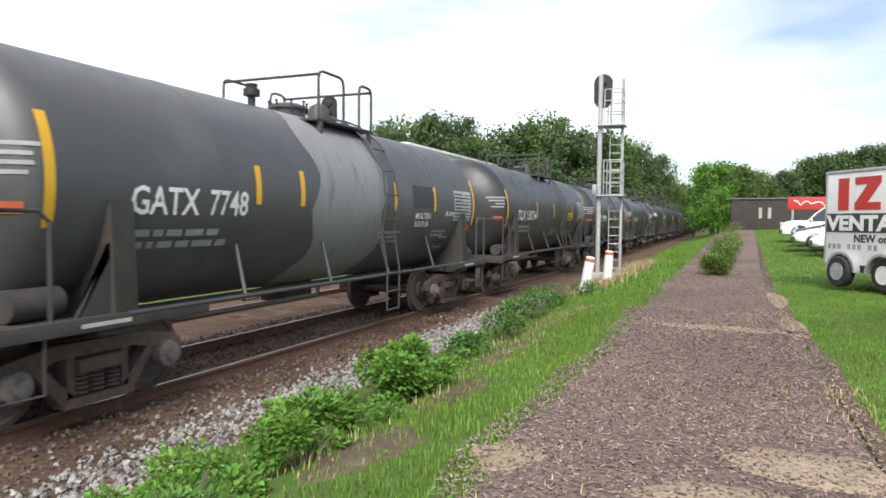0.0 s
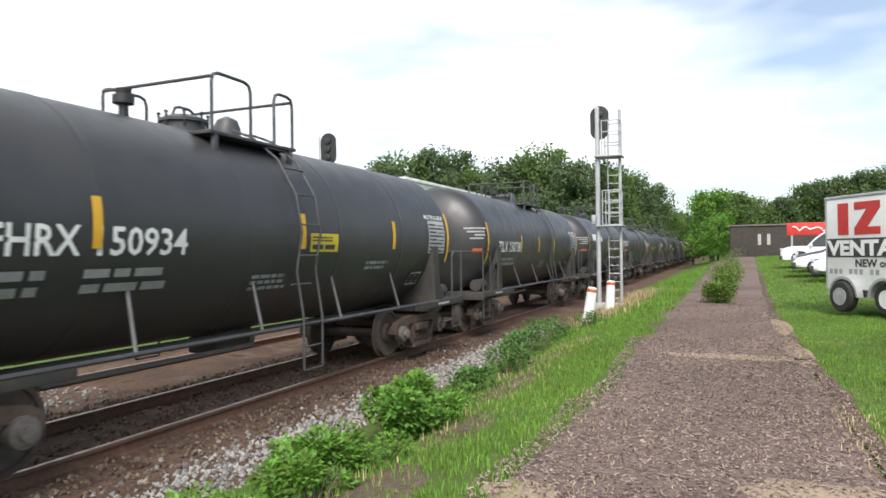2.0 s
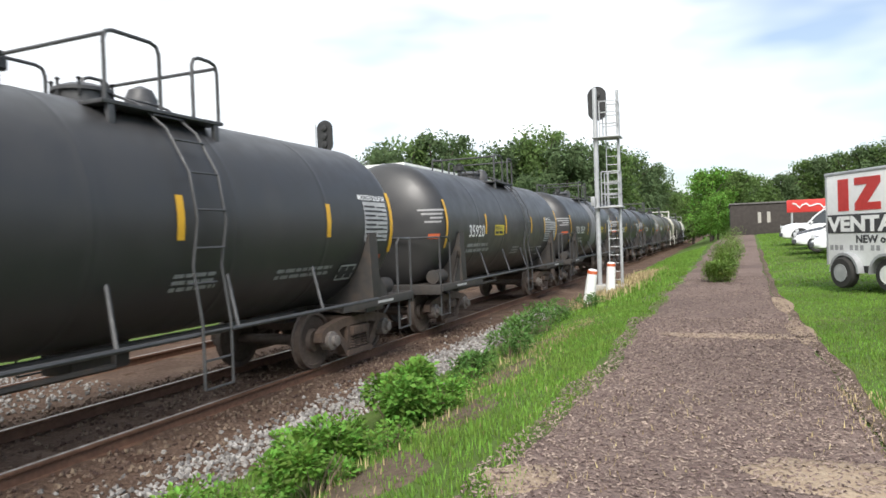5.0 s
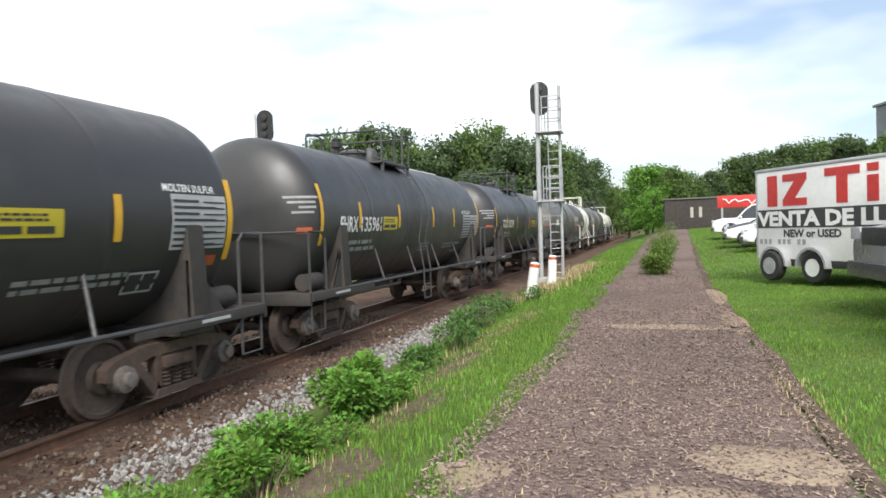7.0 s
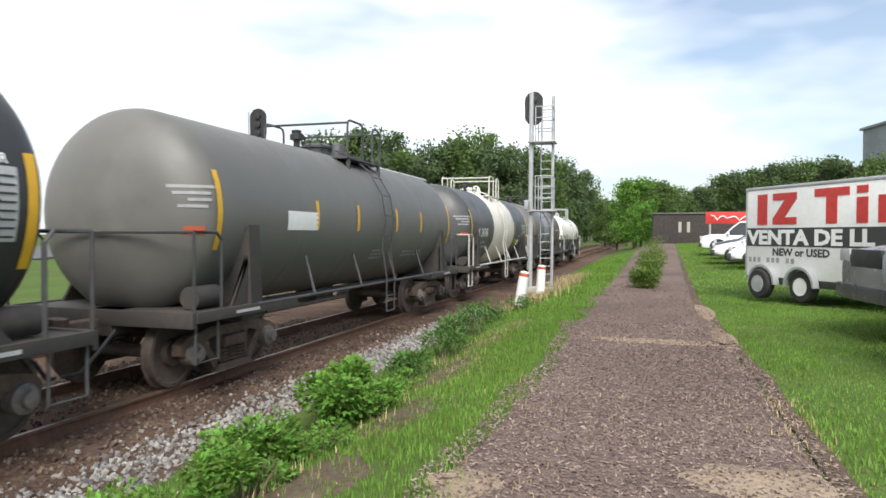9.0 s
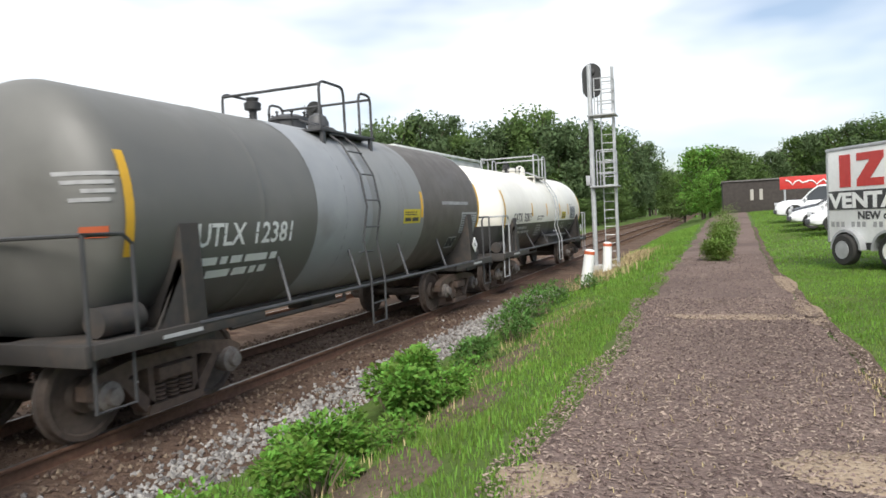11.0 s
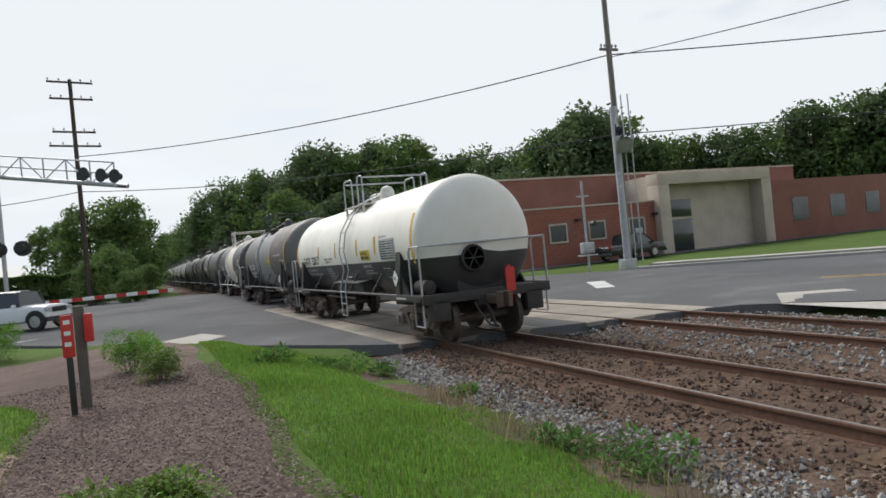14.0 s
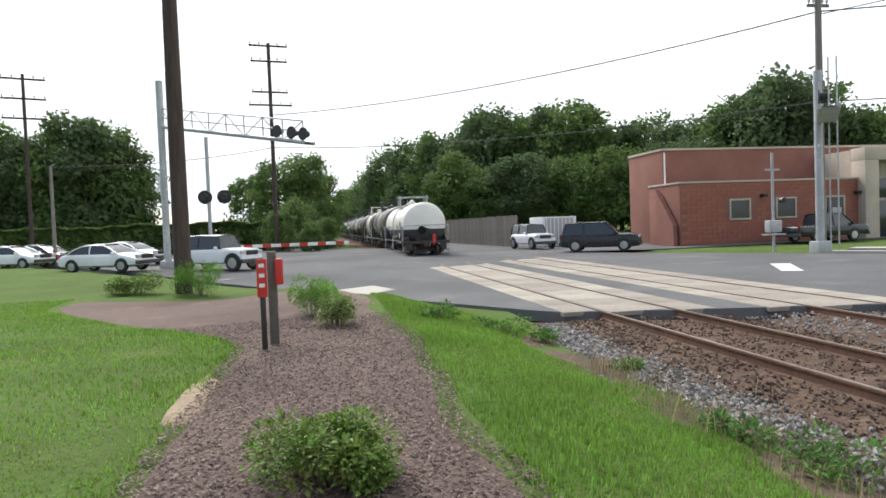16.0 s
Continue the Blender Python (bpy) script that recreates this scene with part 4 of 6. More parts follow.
    for i, (y, z, w, rows, h) in enumerate(spec.get("bars", ())):
        flank_bars(mb, y, z, w, rows, h, R, zc, i + len(spec["label"]))
    if mb.v:
        tagged(part("small_lettering", mb, spec.get("bar_ink", "faded"), tank, "small worn stencil lines"), kind="stuff")
    for y, z, w, h, mt in spec.get("plates", ()):
        pl = part("placard", Mesh().patch(y, y + w, z, z + h, R, zc, 0.008, ny=2, nz=4), mt, tank, {"orange": "orange placard", "sign_yellow": "yellow notice panel", "board_grey": "pale stencil table"}.get(mt, ""))
        if mt == "sign_yellow":
            b2 = Mesh()
            flank_bars(b2, y + 0.05, z + h * 0.74, w - 0.1, 2, h * 0.09, R, zc, 3, 1.9)
            flank_bars(b2, y + 0.05, z + h * 0.14, w - 0.08, 1, h * 0.26, R, zc, 5)
            tagged(part("notice_lines", b2, "dark_letter", pl), kind="stuff")
        if mt == "board_grey":
            b2 = Mesh()
            for q in range(8):
                b2.patch(y + 0.03, y + w * (0.48 if q % 2 else 0.8), z + h * (0.05 + 0.115 * q), z + h * (0.10 + 0.115 * q), R, zc, 0.012, nz=1)
                b2.patch(y + w * 0.56, y + w - 0.03, z + h * (0.05 + 0.115 * q), z + h * (0.08 + 0.115 * q), R, zc, 0.012, nz=1)
            tagged(part("data_table", b2, "dark_letter", pl), kind="stuff")
    pp = spec.get("pipe", "pipe_grey")

    def on_head(y0, y1, z0, z1, end=-1, lift=0.008):
        """A small sheet on the rounded end of the tank, on the side of the path."""
        mb, ny, nz = Mesh(), 4, 3
        for i in range(ny + 1):
            for j in range(nz + 1):
                d, z = y0 + (y1 - y0) * i / ny, z0 + (z1 - z0) * j / nz
                r = R * math.sqrt(max(0.0, 1 - (d / hd) ** 2)) + lift
                mb.v.append((math.sqrt(max(0.0, r * r - (z - zc) ** 2)), end * (half - hd + d), z))
        mb.f = [(i * (nz + 1) + j, (i + 1) * (nz + 1) + j, (i + 1) * (nz + 1) + j + 1, i * (nz + 1) + j + 1) for i in range(ny) for j in range(nz)]
        return mb
    if not spec.get("rear"):
        part("end_placard", on_head(0.22, 0.38, 2.02, 2.13), "orange", tank, "orange hot-load marking on the tank's end")
        for q, (d0, d1) in enumerate(((0.10, 0.46), (0.16, 0.44), (0.16, 0.36), (0.20, 0.42))):
            part("end_stencil", on_head(d0, d1, 2.62 - 0.085 * q, 2.66 - 0.085 * q), "faded", tank)
    for y, z, w, h, mt in spec.get("plates", ()):
        if mt == "board_grey":
            y, z, w, h = y - (0.0 if spec.get("rear") else 0.55), 1.42, 0.48, 0.24
            fr = part("card_holder", Mesh().patch(y, y + w, z, z + h, R, zc, 0.02, nz=2), "dark_letter", tank, "black card holder in a white frame")
            for a, b, c, d in ((0, w, 0, 0.025), (0, w, h - 0.025, h), (0, 0.025, 0, h), (w - 0.025, w, 0, h), (w / 2 - 0.012, w / 2 + 0.012, 0, h)):
                part("frame_bar", Mesh().patch(y + a, y + b, z + c, z + d, R, zc, 0.026, nz=1), "board_grey", fr)
    # saddles, sills, end decks
    for s in (1, -1):
        def saddle():
            mb = Mesh()
            for sx in (1, -1):
                mb.prism([(sx * 1.02, zc - R * 0.72), (sx * R * 1.02, zc - R * 0.12), (sx * 1.50, 1.02), (sx * 1.46, 0.92), (sx * 0.3, 0.86), (sx * 0.3, zc - R * 0.92)], -0.14, 0.14, "y")
                mb.prism([(-0.14, 0.95), (-0.14, 1.75), (-0.05, 1.75), (0.55 * s, 1.02), (0.55 * s, 0.95)], sx * 1.40, sx * 1.44)
            mb.box((-1.45, -0.3, 0.84), (1.45, 0.3, 0.96), 0.02)
            return mb
        part("saddle", saddle, spec.get("under", "frame"), car, key="saddle%d" % s + k + spec.get("under", "frame"), m=pose(0, s * tc, 0))
        ku, un = "%d" % s + spec.get("under", "frame"), spec.get("under", "frame")
        ey = pose(0, s * (L / 2 - 2.35), 0)
        part("center_sill", lambda: Mesh().box((-0.28, 0, 0.72), (0.28, s * 2.34, 1.04), 0.02), un, car, key="center" + ku, m=ey)
        part("end_platform", lambda: Mesh().box((-1.43, s * 1.2, 0.99), (1.43, s * 2.27, 1.04), 0.01), un, car, key="endplat" + ku, m=ey)
        part("end_beam", lambda: Mesh().box((-1.5, s * 2.275, 0.86), (1.5, s * 2.35, 1.06), 0.01), un, car, key="endbeam" + ku, m=ey)
        for sx in (1, -1):
            part("side_sill", lambda: Mesh().box((sx * 1.44, s * -0.2, 0.92), (sx * 1.52, s * 2.27, 1.06), 0.01), un, car, key="sidesill%d" % sx + ku, m=ey)
        def coupler():
            mb = Mesh().box((-0.10, -s * 0.02, 0.76), (0.10, s * 0.55, 0.94), 0.03)
            return mb.prism([(-0.16, s * 0.40), (0.10, s * 0.46), (0.19, s * 0.62), (0.10, s * 0.70), (0.0, s * 0.60), (-0.05, s * 0.70), (-0.18, s * 0.62)], 0.70, 1.0, "z")
        part("coupler", coupler, "truck", car, key="coupler%d" % s, m=pose(0, s * L / 2, 0))
        part("air_hose", lambda: Mesh().tube([(0.35, 0, 0.8), (0.38, s * 0.25, 0.62), (0.30, s * 0.5, 0.36), (0.2, s * 0.68, 0.34)], 0.025, 6), "black", car, key="hose%d" % s, m=pose(0, s * L / 2, 0))
        def end_rail():
            mb = Mesh()
            e = s * (L / 2 - 0.06)
            z1 = 2.05
            mb.tube([(1.48, e - s * 0.55, 1.0), (1.48, e - s * 0.55, z1 - 0.1), (1.48, e - s * 0.45, z1), (1.48, e, z1), (-1.48, e, z1), (-1.48, e - s * 0.45, z1), (-1.48, e - s * 0.55, z1 - 0.1), (-1.48, e - s * 0.55, 1.0)], 0.022, 7)
            mb.tube([(1.48, e, 1.0), (1.48, e, z1)], 0.022, 7).tube([(-1.48, e, 1.0), (-1.48, e, z1)], 0.022, 7)
            for sx in (1, -1):
                mb.tube([(sx * 1.46, e - s * 0.05, 1.0), (sx * 1.46, e - s * 0.05, 0.42), (sx * 1.46, e - s * 0.50, 0.42), (sx * 1.46, e - s * 0.50, 1.0)], 0.02, 6)
            return mb
        part("end_handrail", end_rail, spec.get("rail_paint", pp), car, key="endrail%d" % s + k + spec.get("rail_paint", pp))
        part("sill_reflector", lambda: Mesh().box((1.521, -0.28, 0.965), (1.526, 0.28, 1.005)), "board_grey", car, key="reflector", m=pose(0, s * (tc + 0.25), 0))
        truck_parts(car, s * tc)
        part("brake_cylinder", lambda: Mesh().at(Matrix.Translation((1.15, 0, 1.2))).lathe([(-0.28, 0.05), (-0.27, 0.15), (0.25, 0.15), (0.28, 0.05)], 14, "y").at(), spec.get("under", "frame"), car, key="cyl" + spec.get("under", "frame"), m=pose(0, s * (tc + 0.75), 0))
    def side_rail():
        mb = Mesh()
        for sx in (1, -1):
            mb.tube([(sx * 1.5, -tc, 1.04), (sx * 1.5, tc, 1.04)], 0.028, 8)
            for y in (-tc * 0.62, -tc * 0.2, tc * 0.2, tc * 0.62):
                mb.tube([(sx * 1.5, y, 1.04), (sx * R * 0.86, y + 0.14, zc - R * 0.42)], 0.024, 6)
        return mb
    part("side_handrail", side_rail, pp, car, key="siderail" + k + pp)
    part("underframe_pipe", lambda: Mesh().tube([(0.5, -tc + 1, 0.9), (0.5, tc - 1, 0.9)], 0.05, 8).tube([(0.9, -tc + 1.2, 0.78), (0.9, -0.4, 0.78), (0.9, -0.4, 0.95)], 0.035, 6).box((-0.25, -0.4, 0.62), (0.25, 0.4, zc - R + 0.05), 0.03), "frame", car, key="pipes" + k)
    # ladder and top platform
    ly = spec.get("ladder", 0.45)
    def ladder():
        mb = Mesh()
        arcs = [math.radians(a) for a in (-42, -20, 0, 20, 42, 62, 76)]
        for dy in (-0.23, 0.23):
            for sx in (1, -1):
                pts = [(sx * 1.56, dy, 0.42), (sx * 1.56, dy, 1.15)] + [(sx * (R + 0.13) * math.cos(a), dy, zc + (R + 0.13) * math.sin(a)) for a in arcs[1:]]
                mb.tube(pts, 0.018, 6)
        for sx in (1, -1):
            for z in (0.42, 0.74, 1.06):
                mb.tube([(sx * 1.56, -0.23, z), (sx * 1.56, 0.23, z)], 0.014, 6)
            for a in (-28, -12, 4, 20, 36, 52, 68):
                a = math.radians(a)
                mb.tube([(sx * (R + 0.13) * math.cos(a), -0.23, zc + (R + 0.13) * math.sin(a)), (sx * (R + 0.13) * math.cos(a), 0.23, zc + (R + 0.13) * math.sin(a))], 0.014, 6)
        return mb
    part("ladder", ladder, spec.get("ladder_paint", pp), car, key="ladder" + k + spec.get("ladder_paint", pp), m=pose(0, ly, 0))
    top = zc + R
    deck = top - 0.17
    def platform():
        mb = Mesh()
        for y in (-0.92, 0.58):
            mb.box((-0.98, y, deck), (0.98, y + 0.34, deck + 0.04), 0.008)
        for x in (-0.98, 0.58):
            mb.box((x, -0.92, deck - 0.004), (x + 0.40, 0.92, deck + 0.036), 0.008)
        for x in (-0.94, 0.94):
            for y in (-0.8, 0.8):
                mb.box((x - 0.03, y - 0.04, deck - 0.26), (x + 0.03, y + 0.04, deck), 0.01)
        return mb
    pf = part("top_platform", platform, spec.get("dome", pp), car, key="platform" + k + spec.get("dome", pp), m=pose(0, spec.get("plat", ly), 0))
    rp = spec.get("rail_paint", pp)
    def hoop(x, y0, y1):
        """A bent pipe standing on the deck beside its edge."""
        d, h = (0.12 if y1 > y0 else -0.12), top + 0.62
        return Mesh().tube([(x, y0, deck), (x, y0, h - 0.12), (x, y0 + d * 0.3, h - 0.03), (x, y0 + d, h), (x, y1 - d, h), (x, y1 - d * 0.3, h - 0.03), (x, y1, h - 0.12), (x, y1, deck)], 0.024, 7)
    for x in (0.95, -0.95):
        part("railing_hoop", lambda: hoop(x, -0.86, -0.1), rp, pf, key="hoopa%.1f" % x + k + rp)
        part("railing_hoop", lambda: hoop(x, 0.86, 0.42), rp, pf, key="hoopb%.1f" % x + k + rp)
    for y in (-0.86, 0.86):
        part("railing_bar", lambda: Mesh().tube([(0.95, y, top + 0.56), (-0.95, y, top + 0.56)], 0.024, 7), rp, pf, key="bar%.1f" % y + k + rp)
    dome = spec.get("dome", pp)
    mw = part("manway", lambda: Mesh().at(Matrix.Translation((0, -0.35, top - 0.05))).lathe([(0, 0.30), (0.16, 0.30), (0.17, 0.34), (0.21, 0.34), (0.27, 0.2), (0.29, 0.03)], 20, "z").at(), dome, pf, key="manway" + k + dome)
    part("valve_housing", lambda: Mesh().at(Matrix.Translation((0.1, 0.42, top - 0.05))).lathe([(0, 0.2), (0.22, 0.2), (0.34, 0.15), (0.40, 0.03)], 16, "z").at(), dome, pf, key="housing" + k + dome)
    part("relief_valve", lambda: Mesh().at(Matrix.Translation((0.15, -1.5, top - 0.05))).lathe([(0, 0.06), (0.18, 0.06), (0.2, 0.13), (0.3, 0.13), (0.32, 0.09), (0.38, 0.1), (0.40, 0.02)], 12, "z").at(), "black", pf, key="relief" + k)
    def bolt():
        return Mesh().lathe([(0, 0.018), (0.16, 0.018), (0.18, 0.035), (0.2, 0.01)], 6, "z")
    for q in range(8):
        part("eye_bolt", bolt, "black", pf, key="eyebolt", m=pose(0.32 * math.cos(q * math.tau / 8), -0.35 + 0.32 * math.sin(q * math.tau / 8), top + 0.06))
    if spec.get("shelf"):
        part("drip_shelf", Mesh().prism([(R * 0.80, 1.36), (1.50, 1.31), (1.50, 1.28), (R * 0.80, 1.32)], -0.55, 1.95, "y"), "pipe_grey", car, "narrow grey shelf along the tank")
        part("heater_box", Mesh().box((0.55, -0.5, 1.0), (1.38, 1.9, 1.30), 0.02), "frame", car, "black box under the shelf")
    if spec.get("placard_end"):
        pe = part("placard_holder", Mesh().prism([(0, -0.28), (0.28, 0), (0, 0.28), (-0.28, 0)], 1.53, 1.545), "white", car, "white diamond hazard placard", m=pose(0, tc + 0.05, 1.42) @ Matrix.Diagonal((1, 0.62, 0.62, 1)))
        vs, fs = text_shape("1805", 0.16)
        part("placard_number", Mesh().add([(1.55, u - 0.2, v - 0.05) for u, v in vs], fs), "dark_letter", pe)
    if spec.get("rear"):
        e = L / 2
        part("marker_flag", Mesh().box((-0.62, e + 0.02, 0.95), (-0.40, e + 0.05, 1.45)).box((-0.54, e, 0.75), (-0.48, e + 0.02, 1.5)), "red", car, "red marker at the end of the train")
        hw = Mesh().at(Matrix.Translation((0.25, e - 0.1, 1.72))).lathe([(0, 0.27), (0.03, 0.29), (0.06, 0.27), (0.06, 0.24), (0.0, 0.24)], 20, "y").at()
        for q in range(3):
            a = q * math.pi / 3
            hw.tube([(0.25 - 0.26 * math.cos(a), e - 0.07, 1.72 - 0.26 * math.sin(a)), (0.25 + 0.26 * math.cos(a), e - 0.07, 1.72 + 0.26 * math.sin(a))], 0.015, 5)
        part("brake_wheel", hw, "black", car, "black hand brake wheel")
        part("end_equipment", Mesh().box((-0.5, e - 0.7, 1.0), (0.6, e - 0.25, 1.95), 0.03).box((-1.3, e - 0.3, 0.5), (-0.9, e, 0.95), 0.03).box((0.9, e - 0.3, 0.5), (1.3, e, 0.95), 0.03).tube([(0.1, e, 0.8), (0.15, e + 0.3, 0.6), (0.1, e + 0.35, 0.3)], 0.03, 6), "frame", car)
    return car


BLACK_LABEL = "black molten sulfur tank car with yellow reflective stripes"
SMALL = ((0.1, 1.68, 0.8, 3, 0.045), (2.0, 1.62, 1.6, 2, 0.05))


def sulfur(span, mark, number, text, stripes, table, plate=None, **more):
    """A black car: text is where the mark and the number begin and end; table and plate are where those panels begin."""
    t0, t1 = text
    gap = (t1 - t0) * 0.40
    words = [(mark, t0, 2.04, 0.40, gap), (number, t0 + gap * 1.12, 2.04, 0.40, t1 - t0 - gap * 1.12)] if mark else ([(number, t0, 2.04, 0.40, t1 - t0)] if number else [])
    plates = [(table[0], table[2] if len(table) > 2 else 2.02, table[1] - table[0], 0.66, "board_grey"), (table[1] - 0.45, 1.66, 0.34, 0.13, "orange")]
    words.append(("MOLTEN SULFUR", table[0] - 0.12, (table[2] if len(table) > 2 else 2.02) + 0.69, 0.13, 0.95))
    if plate:
        plates.append((plate[0], 2.06, plate[1] - plate[0], 0.27, "sign_yellow"))
    d = dict(span=span, label=BLACK_LABEL, words=words, stripes=stripes, plates=plates, bars=((t0 + 0.05, 1.80, 1.8, 2, 0.075), *SMALL))
    d.update(more)
    return d


PLAIN = dict(words=(), bars=SMALL)
# middle of each car along the train at the start, from the first to the last
CONSIST = [
    (-31.2, sulfur(10.8, "", "", (-4.2, -2.2), (-2.3, 0.1, 3.1), (4.2, 5.1))),
    (-17.6, sulfur(10.8, "", "", (-4.2, -2.2), (-2.3, 0.1, 3.1), (4.2, 5.1))),
    (-4.0, sulfur(10.8, "", "", (-4.2, -2.2), (-2.3, 0.1, 3.1), (4.2, 5.1))),
    (9.6, sulfur(10.9, "GATX", "7748", (-4.57, -2.77), (-2.55, -1.57, 1.36, 3.15), (4.23, 5.25), paint="tank_dark", bands=((-1.2, 0.95, "tank_spill"),), wavy=2.4, dz=0.08, band_label="grey spill streak over the dark tank",
                 label="dark grey tank car with a pale spill streak", ladder=0.99, plat=0.40, words=[("GATX", -4.57, 2.04, 0.42, 0.98), ("7748", -3.43, 2.04, 0.42, 0.68), ("MOLTEN", 2.25, 2.03, 0.16, 0.72), ("SULFUR", 2.25, 1.87, 0.16, 0.70), ("SR 8754", 3.75, 2.1, 0.13, 0.5)],
                 plates=((4.23, 2.0, 1.05, 0.66, "board_grey"), (2.15, 2.25, 1.0, 0.42, "dark_letter"), (5.1, 1.72, 0.2, 0.2, "orange")), bars=((-4.55, 1.80, 1.75, 2, 0.075), (0.9, 1.75, 1.0, 3, 0.05), (3.2, 1.75, 0.9, 2, 0.05)))),
    (23.25, sulfur(10.85, "TILX", "150754", (-4.4, -2.35), (-2.25, 0.05, 3.12), (4.18, 5.15), (2.25, 3.05), ladder=1.25, plat=0.45)),
    (36.87, sulfur(10.97, "FHRX", "150934", (-4.37, -2.13), (-3.30, 0.10, 2.93), (4.48, 5.3), (0.27, 1.02), ladder=0.1, plat=-0.35, bars=((-4.4, 1.82, 0.75, 2, 0.085), (-3.4, 1.82, 1.2, 2, 0.085), (-0.9, 1.72, 0.8, 3, 0.045), (2.0, 1.85, 0.8, 2, 0.05)))),
    (50.6, sulfur(11.05, "TILX", "150738", (-4.65, -2.59), (-2.48, -0.46, 1.6), (4.4, 5.4), None, ladder=1.1, plat=0.35, dz=-0.08)),
    (64.5, sulfur(10.9, "SHLX", "378", (-4.44, -3.0), (-2.55, -0.43, 1.7), (4.3, 5.2), None, dz=-0.08, ladder=0.5, plat=-0.2, words=[("SHLX", -4.44, 1.9, 0.28, 0.78), ("378", -3.5, 1.9, 0.28, 0.5)],
                  plates=tuple((-4.47 + 0.42 * q, 2.52, 0.35, 0.30, "white") for q in range(6)) + ((4.3, 1.95, 0.9, 0.62, "board_grey"),))),
    (77.9, sulfur(10.3, "", "", (-4.2, -2.2), (-2.3, 0.1, 3.1), (4.2, 5.0))),
    (90.8, sulfur(10.2, "", "35920", (-3.75, -2.62), (-2.52, -0.84, 1.8, 3.46), (3.5, 5.0, 1.82), (-1.82, -1.04), ladder=0.95, plat=0.55)),
    (103.54, sulfur(10.14, "TILX", "135292", (-4.05, -2.27), (-1.47, 1.15, 3.13), (3.95, 4.98, 1.88), (1.67, 2.45), bands=((-0.7, 0.6, "tank_spill"),), wavy=2.4, band_label="faint grey spill streak", dz=-0.1, ladder=0.2, plat=-0.15)),
    (116.36, sulfur(10.34, "FHRX", "135961", (-4.48, -2.58), (-3.63, -1.58, 0.77, 2.58), (3.5, 5.08, 1.78), (-2.5, -1.72), ladder=-0.25, plat=-0.5)),
    (129.3, sulfur(10.3, "TILX", "135295", (-4.06, -2.13), (-3.28, -1.37, 1.25, 3.0), (4.1, 5.0, 1.95), (1.8, 2.6), dz=-0.12, ladder=0.2, plat=-0.15)),
    (142.6, dict(span=10.7, label="weathered grey tank car with yellow stripes", paint="tank_grey", plates=((-3.6, 2.1, 1.0, 0.3, "white"),), **PLAIN)),
    (155.85, dict(span=10.4, label="dark grey tank car with a cream middle band", paint="tank_dark", R=1.42, zc=2.30, bands=((-1.9, 2.1, "tank_cream"),), band_label="broad cream band round the middle", ladder=-0.2, plat=0.15,
                 ladder_paint="pipe_white", pipe="pipe_white", stripes=(0.12, 2.3), words=[("X", -4.3, 2.0, 0.40, 0.3), ("24545", -3.85, 2.0, 0.40, 1.02)], bars=((-4.4, 1.75, 1.7, 2, 0.09), (3.0, 1.98, 0.8, 1, 0.07)),
                 plates=((2.16, 1.62, 0.82, 0.26, "sign_yellow"), (3.9, 2.0, 1.0, 0.52, "board_grey"), (3.05, 1.62, 0.4, 0.24, "white")), placard_end=True)),
    (168.87, dict(span=10.45, label="grey tank car with lighter patched bands", paint="tank_grey", R=1.42, zc=2.30, bands=((-1.88, -0.2, "tank_pale"), (-0.2, 1.95, "tank_mid"), (1.95, 5.1, "tank_brown")), band_label="repainted band in another grey", stripes=(1.85,),
                  words=[("UTLX", -4.3, 1.86, 0.38, 0.85), ("12381", -3.32, 1.86, 0.38, 0.84)], bars=((-4.3, 1.64, 1.8, 2, 0.09),), plates=((1.02, 2.0, 0.75, 0.26, "sign_yellow"), (4.08, 1.72, 1.02, 0.46, "board_grey"), (2.9, 2.35, 1.6, 0.07, "faded")), bar_ink="white", placard_end=True, ladder=-0.4, plat=-0.05)),
    (182.0, dict(span=11.0, label="white tank car with a black lower half, last of the train", paint="tank_white", R=1.38, zc=2.15, lower=1.80, lower_paint="tank_black", ink="dark_letter", bar_ink="faded", pipe="pipe_grey", dome="pipe_white", rail_paint="galv",
                 ladder=0.65, plat=0.45, head=0.45, stripes=(-2.5, -0.5, 1.6, 3.1), tape=0.42, ladder_paint="galv", dz=-0.1, words=[("GATX", -4.62, 1.86, 0.36, 0.95), ("52817", -3.45, 1.86, 0.36, 0.90), ("CONSULT OWNER BEFORE", -1.84, 1.96, 0.085, 0.92), ("REPAIRING TANK", -1.84, 1.87, 0.085, 0.60), ("DOT 111A100W1", 3.45, 2.36, 0.07, 0.5)],
                 bars=((-4.4, 1.64, 1.8, 2, 0.075), (-1.82, 1.68, 0.72, 5, 0.045), (1.95, 1.68, 0.75, 1, 0.07), (1.95, 1.58, 0.8, 2, 0.04)), plates=((1.9, 1.86, 0.75, 0.26, "sign_yellow"), (3.45, 1.84, 1.05, 0.48, "board_grey")), shelf=True, placard_end=True, rear=True)),
]
CARS = [(mid, tank_car(spec)) for mid, spec in CONSIST]


def motions():
    for s, car in CARS:
        walk(car, [(t, pose(0, s - run, 0)) for t, run in RUN])


